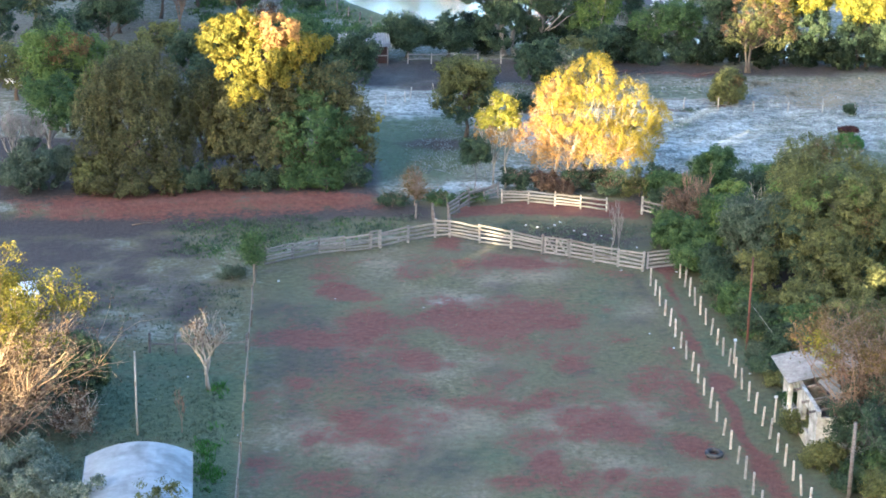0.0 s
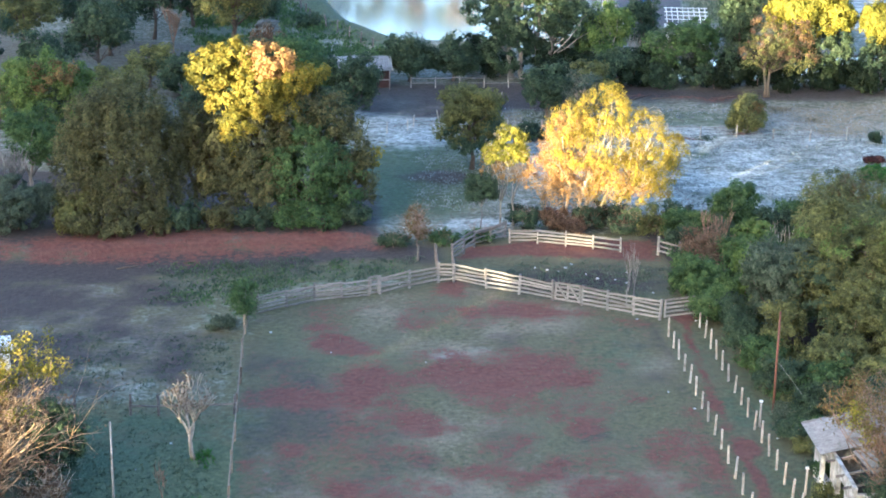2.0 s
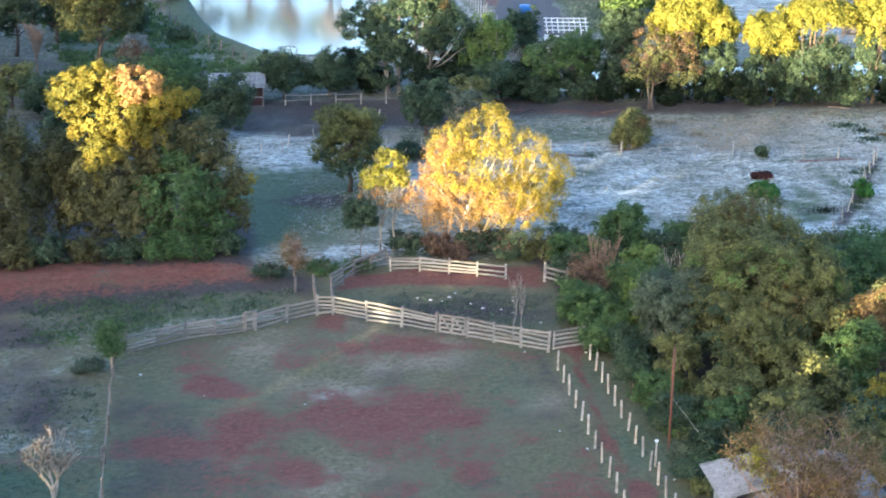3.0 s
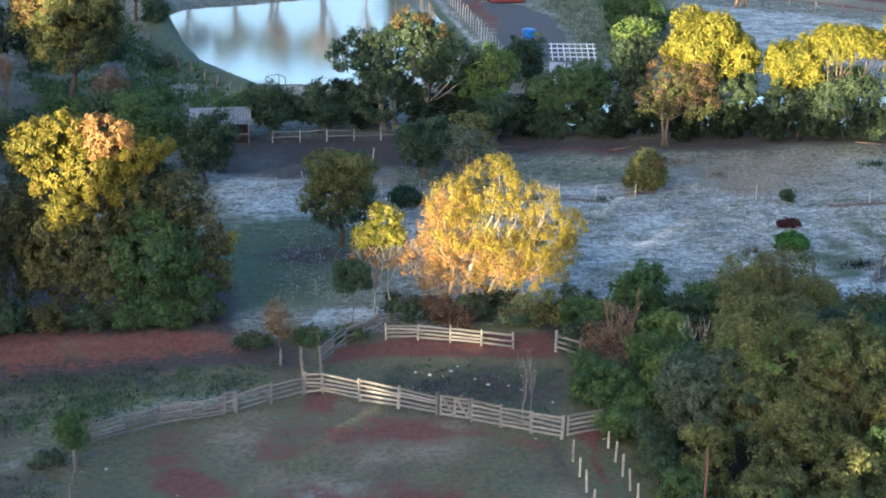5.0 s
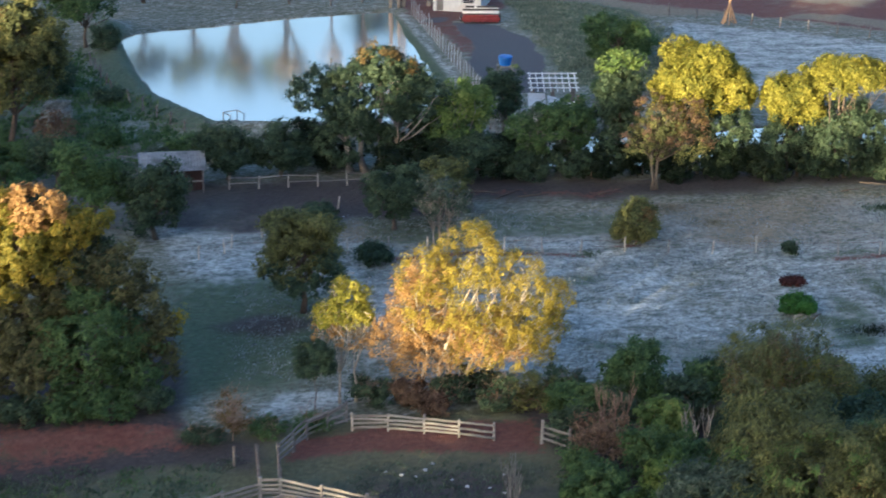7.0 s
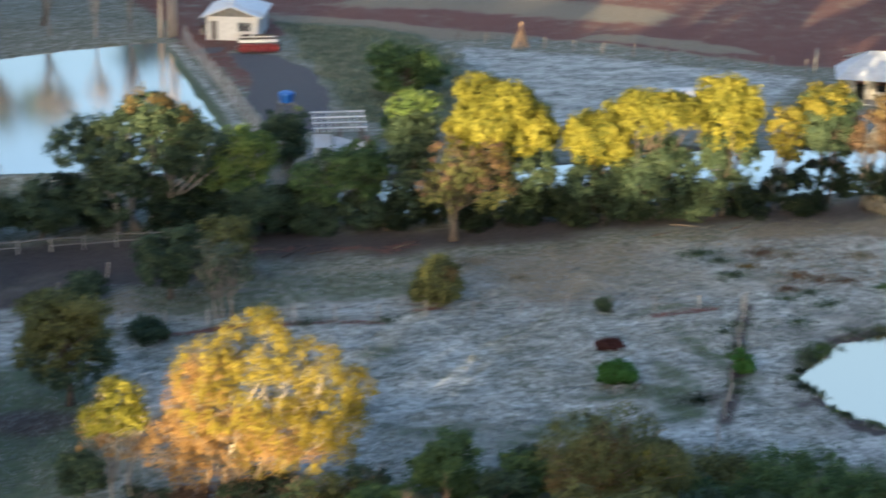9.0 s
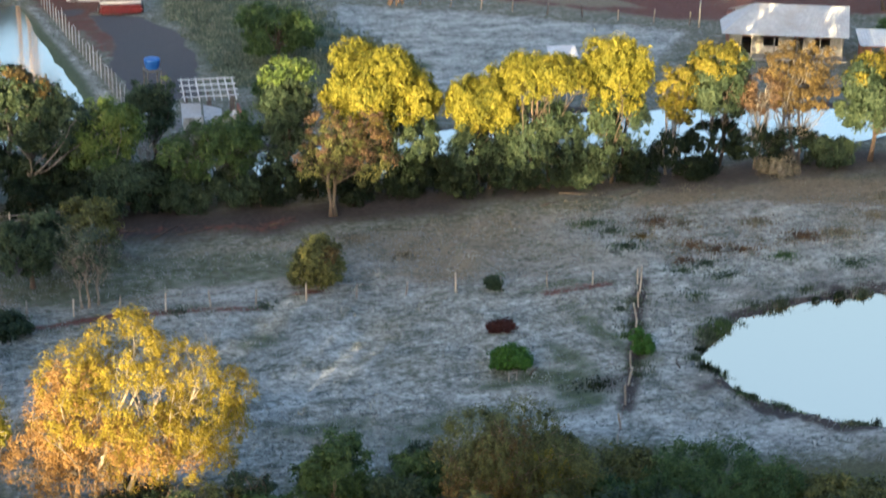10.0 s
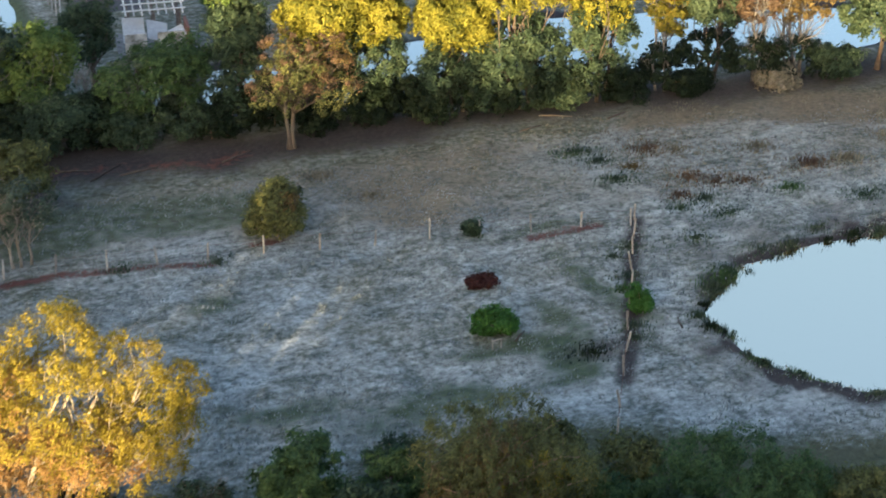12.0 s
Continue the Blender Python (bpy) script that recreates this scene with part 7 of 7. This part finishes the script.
part("wall", wall_with_holes("wall", BRICK_WALL, 2.6, 1.7, 0.2, []), pav, m=pose(2.3, -1.7, 0.18, 0, 0, 90))
part("fallen_sheet", slab("fallen_sheet", WHITE, [(-2.5, -1.9, 1.1), (-0.9, -1.9, 1.15), (-0.8, 0.3, 2.2), (-2.4, 0.2, 2.3)], 0.06), pav)
part("fallen_sheet", slab("fallen_sheet", ROOF_PALE, [(-0.7, -1.8, 1.3), (0.7, -2.0, 0.9), (0.9, 0.1, 1.7), (-0.6, 0.3, 2.05)], 0.06), pav)
part("fallen_sheet", slab("fallen_sheet", WHITE, [(0.9, -1.5, 0.7), (2.2, -1.2, 1.2), (2.0, 0.3, 1.5), (0.7, 0.0, 1.0)], 0.06), pav)

# white house at the end of the drive
def white_house():
    root = thing("white_house", 62.0, 252.0, 0, "small white house with a pale hipped roof", "house", turn=-24)
    w, d, h = 5.6, 6.4, 2.6
    for nm, ln, holes, m in (("wall", w, [(0.4, 1.2, 0.02, 2.1), (3.4, 4.8, 1.0, 2.0)], pose(-w / 2, -d / 2, 0)), ("wall", w, [], pose(-w / 2, d / 2, 0)),
                             ("wall", d - 0.2, [(1.4, 2.4, 1.0, 2.0), (4.0, 5.0, 1.0, 2.0)], pose(-w / 2 + 0.1, -d / 2 + 0.1, 0, 0, 0, 90)), ("wall", d - 0.2, [(2.0, 3.0, 1.0, 2.0)], pose(w / 2 - 0.1, -d / 2 + 0.1, 0, 0, 0, 90))):
        part("wall", wall_with_holes(nm, WHITE, ln, h, 0.2, holes), root, m=m)
    win = part("window", box("window", WHITE, 1.4, 0.06, 0.06, 1.3, -d / 2 - 0.02, 2.0), root)
    for i in range(2):
        part("pane", box("pane", DARK_GLASS, 0.66, 0.03, 0.96, 0.95 + 0.7 * i, -d / 2, 1.5), win)
    part("door", box("door", PLANK, 0.78, 0.05, 2.05, -w / 2 + 0.8, -d / 2 - 0.01, 1.04), root, "grey wooden door")
    e, r = 0.5, 1.25
    a, b, c, f = (-w / 2 - e, -d / 2 - 0.7, h), (w / 2 + e, -d / 2 - 0.7, h), (w / 2 + e, d / 2 + e, h), (-w / 2 - e, d / 2 + e, h)
    p, q = (0, -d / 2 - 0.7, h + r), (0, d / 2 - 2.0, h + r + 0.25)
    v = [a, b, c, f, p, q]
    v += [(x, y, z - 0.1) for x, y, z in v]
    part("roof", mesh_of("roof", v, [(1, 2, 5, 4), (2, 3, 5), (3, 0, 4, 5), (10, 11, 8, 7), (11, 9, 8), (11, 10, 6, 9), (0, 6, 10, 4), (4, 10, 7, 1), (1, 7, 8, 2), (2, 8, 9, 3), (3, 9, 6, 0)], ROOF_PALE), root, "pale roof with a gable over the front")
    g = [(-w / 2, -d / 2 - 0.1, h), (w / 2, -d / 2 - 0.1, h), (0, -d / 2 - 0.1, h + r - 0.22)]
    part("gable", mesh_of("gable", g + [(x, y + 0.15, z) for x, y, z in g], [(0, 1, 2), (5, 4, 3), (0, 3, 4, 1), (1, 4, 5, 2), (2, 5, 3, 0)], CONCRETE), root, "grey rendered gable")
    for i in range(4):
        part("window_bar", box("window_bar", WHITE, 0.05, 0.04, 1.0, 0.75 + 0.36 * i, -d / 2 - 0.06, 1.5), root)
    for i, (bx, by, s) in enumerate(((-w / 2 - 0.9, -1.0, 0.5), (-w / 2 - 1.0, 0.6, 0.6), (-w / 2 - 0.8, 2.0, 0.45))):
        part("stacked_box", box("stacked_box", (PLANK_DARK, INTERIOR, CONCRETE)[i], s, s, s * 1.3, bx, by, s * 0.65, 0.04), root, "dark clutter against the house wall")


white_house()


# red seed drill parked on the drive
def seed_drill():
    root = thing("seed_drill", 62.0, 243.4, 0, "red seed drill with white hoppers parked on the drive", "farm machine", turn=-12)
    part("frame", joined("frame", [box_data(4.0, 0.14, 0.16, 0, -0.5, 0.62), box_data(4.0, 0.14, 0.16, 0, 0.5, 0.62), box_data(0.14, 1.1, 0.14, -1.9, 0, 0.62), box_data(0.14, 1.1, 0.14, 1.9, 0, 0.62), box_data(0.14, 1.1, 0.14, 0, 0, 0.62)], RED_PAINT), root)
    part("front_panel", joined("front_panel", [box_data(4.0, 0.06, 0.24, 0, -0.92, 0.82), box_data(4.0, 0.06, 0.2, 0, -0.92, 0.3)] + [box_data(0.08, 0.08, 0.8, -1.9 + 0.95 * k, -0.95, 0.6) for k in range(5)], RED_PAINT), root)
    part("hopper", joined("hopper", [box_data(4.1, 0.4, 0.2, 0, -0.1, 1.12, 0.06)], WHITE), root, "dirty white seed hopper")
    part("fertiliser_box", joined("fertiliser_box", [box_data(4.0, 0.5, 0.36, 0, 0.5, 1.2, 0.06)], INTERIOR), root, "black open box")
    for z, y in ((0.78, -0.72), (1.3, -0.3), (1.52, 0.2)):
        part("rail", joined("rail", [tube_data([(-2.0, y, z), (2.0, y, z)], [0.05, 0.05], 6)], WHITE), root, "white rail")
    part("chassis_beam", joined("chassis_beam", [box_data(4.3, 0.12, 0.2, 0, -0.85, 0.5, 0.03), tube_data([(-0.7, -0.85, 0.5), (0, -1.7, 0.4), (0.7, -0.85, 0.5)], [0.07, 0.07, 0.07], 6)], RED_PAINT), root)
    for i in range(10):
        part("seed_row", joined("seed_row", [box_data(0.08, 0.5, 0.5, 0, -0.65, 0.42), tube_data([(0.06, -0.9, 0.2), (0.1, -0.9, 0.2)], [0.2, 0.2], 12)], RED_PAINT), root, m=pose(-1.8 + 0.4 * i, 0, 0))
    for dx in (-2.15, 2.15):
        wheel = part("wheel", joined("wheel", [tube_data([(-0.1, 0, 0.45), (0.1, 0, 0.45)], [0.45, 0.45], 18)], RUBBER), root, m=pose(dx, 0.1, 0))
        part("rim", joined("rim", [tube_data([(-0.11, 0, 0.45), (0.11, 0, 0.45)], [0.24, 0.24], 12)], WHITE), wheel)
    for dx in (-1.2, 0.1, 1.3):
        part("tank", joined("tank", [tube_data([(dx - 0.5, 0.45, 1.5), (dx + 0.5, 0.45, 1.52)], [0.24, 0.24], 10)], INTERIOR), root)
    part("drawbar", joined("drawbar", [tube_data([(0, 0.5, 0.6), (0, 2.4, 0.5)], [0.09, 0.07], 6)], RED_PAINT), root)


seed_drill()


def water_tank(x, y):
    root = thing("water_tank", x, y, z_at(x, y), "blue plastic water tank on a wooden stand", "water tank")
    part("barrel", joined("barrel", [tube_data([(0, 0, 2.1), (0, 0, 2.15), (0, 0, 2.9), (0, 0, 2.98)], [0.5, 0.56, 0.72, 0.7], 18)], BLUE_PLASTIC, False), root)
    part("lid", joined("lid", [tube_data([(0, 0, 2.985), (0, 0, 3.06), (0, 0, 3.1)], [0.66, 0.6, 0.2], 18)], BLUE_PLASTIC), root)
    part("platform", box("platform", PLANK, 1.4, 1.4, 0.1, 0, 0, 2.05, 0.03), root)
    for dx in (-0.6, 0.6):
        for dy in (-0.6, 0.6):
            part("leg", box("leg", PLANK_DARK, 0.12, 0.12, 2.2, dx, dy, 0.9, 0.02), root)


water_tank(57.2, 215.6)


def leaning_poles(x, y):
    root = thing("pole_stack", x, y, z_at(x, y), "wooden poles leaned together like a tent", "poles")
    for i in range(7):
        a = i * 0.9
        part("pole", joined("pole", [tube_data([(math.cos(a) * 0.9, math.sin(a) * 0.6, -0.05), (math.cos(a) * -0.08, 0, 2.6 + 0.1 * (i % 3))], [0.09, 0.06], 6)], WOOD_NEW), root)


leaning_poles(89.2, 236.8)


# long house with a pale roof
def long_house():
    root = thing("long_house", 110.5, 207.5, 0, "long low house under a pale sheet roof, with an open porch", "house", turn=-30)
    ln, dp = 11.2, 6.6
    part("roof", ridged("roof", ROOF_PALE, (-0.5, -1.6, 2.45), (ln, -1.6, 2.45), (ln + 0.3, 2.7, 4.4), (2.7, 2.7, 4.4), 40, 0.02), root)
    part("roof", ridged("roof", ROOF_PALE, (2.7, 2.75, 4.4), (ln + 0.3, 2.75, 4.4), (ln + 0.3, dp + 0.5, 2.7), (0.5, dp + 0.5, 2.7), 40, 0.02), root)
    part("roof_hip", slab("roof_hip", ROOF_PALE, [(-0.5, -1.55, 2.43), (2.65, 2.7, 4.36), (1.2, dp + 0.3, 2.7), (-0.5, 3.5, 2.5)], 0.05), root)
    part("wall", wall_with_holes("wall", WHITEWASH, ln - 0.6, 2.5, 0.2, [(1.2, 2.1, 0, 2.1), (3.2, 4.6, 0.9, 2.0), (6.0, 6.9, 0, 2.1), (8.0, 9.4, 0.9, 2.0)]), root, m=pose(0.3, 0.4, 0))
    part("wall", wall_with_holes("wall", BRICK_WALL, dp - 0.7, 2.5, 0.2, []), root, m=pose(0.4, 0.5, 0, 0, 0, 90))
    part("wall", wall_with_holes("wall", BRICK_WALL, dp - 0.7, 2.5, 0.2, []), root, m=pose(ln - 0.4, 0.5, 0, 0, 0, 90))
    part("wall", wall_with_holes("wall", BRICK_WALL, ln - 0.6, 2.5, 0.2, []), root, m=pose(0.3, dp, 0))
    for i in range(6):
        part("porch_post", box("porch_post", PLANK, 0.12, 0.12, 2.45, 0.2 + 2.1 * i, -1.3, 1.22, 0.02), root)
    part("porch_floor", box("porch_floor", CONCRETE, ln, 1.9, 0.15, ln / 2, -0.6, 0.075, 0.03), root)
    annex = thing("annex", 121.0, 200.6, 0, "low lean-to with a pale roof beside the long house", "shed", turn=-28)
    part("roof", ridged("roof", ROOF_PALE, (-0.6, -2.4, 2.2), (5.4, -2.4, 2.2), (5.4, 1.2, 2.9), (-0.6, 1.2, 2.9), 20, 0.02), annex)
    part("wall", wall_with_holes("wall", BRICK_WALL, 5.2, 2.1, 0.2, [(0.8, 2.0, 0, 1.9), (3.0, 4.2, 0, 1.9)]), annex, m=pose(-0.2, -1.6, 0))
    part("wall", wall_with_holes("wall", BRICK_WALL, 2.4, 2.3, 0.2, []), annex, m=pose(-0.1, -1.5, 0, 0, 0, 90))


long_house()
small = thing("small_shed", 93.0, 207.4, 0, "small open shed with a pale sheet roof behind the trees", "shed", turn=-20)
part("roof", slab("roof", ROOF_PALE, [(-1.3, -1.1, 2.0), (1.3, -1.1, 2.0), (1.3, 1.2, 2.35), (-1.3, 1.2, 2.35)], 0.06), small)
for dx in (-1.1, 1.1):
    for dy in (-0.9, 0.95):
        part("post", box("post", PLANK_DARK, 0.1, 0.1, 2.05, dx, dy, 1.0, 0.02), small)
part("wall", wall_with_holes("wall", PLANK_DARK, 2.2, 1.9, 0.08, []), small, m=pose(-1.1, 0.8, 0))


def jetty(x, y):
    root = thing("jetty", x, y, -0.1, "small wooden landing stage with a rail on the pond", "jetty", turn=20)
    for i in range(6):
        part("plank", box("plank", PLANK_DARK, 0.22, 1.6, 0.05, -0.65 + 0.26 * i, 0.4, 0.42), root)
    for dx in (-0.7, 0.7):
        for dy in (-0.3, 1.1):
            part("post", joined("post", [tube_data([(dx, dy, -0.6), (dx, dy, 1.4)], [0.05, 0.045], 6)], PLANK), root)
        part("handrail", joined("handrail", [tube_data([(dx, -0.3, 1.35), (dx, 1.1, 1.35)], [0.04, 0.04], 6)], PLANK), root)
    part("handrail", joined("handrail", [tube_data([(-0.7, 1.1, 1.35), (0.7, 1.1, 1.35)], [0.04, 0.04], 6)], PLANK), root)


jetty(29.4, 206.6)


# rubble heap beyond the long house
RUBBLE = worn("reddish_rubble", (0.07, 0.04, 0.033), (0.22, 0.16, 0.14), (0.40, 0.37, 0.35), 0.95, 4.0, 1.4)


def rubble():
    rng = np.random.RandomState(77)
    pieces = []
    for i in range(340):
        a, r = rng.uniform(0, 6.28), rng.rand() ** 0.5
        x, y = math.cos(a) * r * 5.0, math.sin(a) * r * 2.2
        s = rng.uniform(0.12, 0.42)
        v, f = box_data(s * 1.6, s, s * 0.7)
        e = Euler(rng.uniform(0, 3, 3)).to_matrix()
        z = (1 - r) * 1.1 + s * 0.2
        pieces.append(([e @ Vector(p) + Vector((x, y, z)) for p in v], f))
    ob = new("rubble_heap", joined("rubble_heap", pieces, RUBBLE))
    ob.matrix_basis = pose(139.0, 230.5, 0, 0, 0, -20)
    tagged(ob, "heap of grey rubble and rubbish on red earth", "rubble", kind="stuff")


rubble()


# ---- loose grass: frosted tufts in the meadow, weeds in the yards ----
def tufts(name, count, outline, kind, high, seed, label, size=1.0):
    rng = np.random.RandomState(seed)
    xs, ys = [p[0] for p in outline], [p[1] for p in outline]
    x, y = rng.uniform(min(xs), max(xs), count * 2), rng.uniform(min(ys), max(ys), count * 2)
    d = inside_by(x, y, outline)
    dense = fbm(x, y, 4.0, seed + 3)
    keep = (d > 0) & (dense + rng.uniform(-0.25, 0.25, len(x)) > 0.45 + 0.35 * np.clip(1 - d / 2.0, 0, 1))
    for pool in (POND_WEST, POND_EAST, POND_MID):
        keep &= inside_by(x, y, pool) < -0.4
    x, y = x[keep][:count], y[keep][:count]
    z = ground_height(x, y)
    n, blades = len(x), 6
    k = np.repeat(np.arange(n), blades)
    a = rng.uniform(0, 2 * math.pi, len(k))
    h = high * rng.uniform(0.5, 1.3, len(k))
    lean = rng.uniform(0.1, 0.9, len(k)) * h
    bx, by = x[k] + rng.normal(0, 0.09 * size, len(k)), y[k] + rng.normal(0, 0.09 * size, len(k))
    w = 0.035 * size
    p0 = np.stack([bx - np.sin(a) * w, by + np.cos(a) * w, z[k] - 0.03], 1)
    p1 = np.stack([bx + np.sin(a) * w, by - np.cos(a) * w, z[k] - 0.03], 1)
    p2 = np.stack([bx + np.cos(a) * lean, by + np.sin(a) * lean, z[k] + h], 1)
    ob = new(name, quads_mesh(name, np.stack([p0, p1, p2], 1).reshape(-1, 3), LEAF[kind], 3))
    tagged(ob, label, "grass", kind="stuff")


tufts("frosted_grass", 20000, [(20, 150), (40, 143), (62, 140), (72, 134), (90, 128), (112, 132), (114, 168), (92, 174), (60, 178), (26, 180)], "frost", 0.10, 41, "frosted tussocks of winter grass in the meadow", 1.5)
tufts("dry_grass", 2400, [(78, 164), (112, 156), (114, 172), (84, 178), (60, 178)], "straw", 0.14, 42, "dry straw-coloured grass near the tree row", 1.5)
tufts("weeds", 4000, [(-16, 90), (3.4, 90), (6, 124), (-4, 130), (-16, 126)], "grey", 0.12, 43, "short green weeds in the near yard", 1.2)
tufts("weeds", 700, [(1.2, 92), (3.2, 92), (3.6, 99), (1.8, 99.4)], "bright", 0.16, 44, "lush green grass along the corral fence", 1.4)
for lx, ly, lr, lh in LUSH[:5]:
    tufts("weeds", 320, [(lx - lr, ly), (lx, ly - lh), (lx + lr, ly), (lx, ly + lh)], "bright", 0.2, 50, "lush green grass clump along the corral fence", 1.3)
tufts("weeds", 1500, [(0, 130), (7, 130), (20, 134), (21, 139), (0, 140)], "grey", 0.16, 45, "leafy weeds behind the corral fence", 1.6)
tufts("weeds", 700, [(2, 130), (8, 130.6), (20, 134), (20.6, 138.6), (2, 139.6)], "green", 0.16, 51, "green weeds behind the corral fence", 1.5)
tufts("weeds", 1200, [(23, 134), (35, 125), (38, 134), (28, 139)], "grey", 0.12, 46, "dark weeds inside the small pen", 1.4)
tufts("dry_grass", 1500, [(4.4, 88), (31, 88), (34, 121), (34, 123.6), (21.6, 132), (8, 128)], "grey", 0.055, 47, "short cropped grass of the corral", 1.3)
tufts("weeds", 5000, [(63, 214), (74, 206), (84, 214), (81, 246), (72, 254), (67, 256), (66, 246)], "silver", 0.3, 48, "tall weeds on the plot beyond the pavilion", 2.2)
tufts("weeds", 4000, [(6, 194), (28, 196), (22, 218), (18, 240), (4, 230)], "green", 0.35, 49, "rough weeds on the pond bank", 2.0)
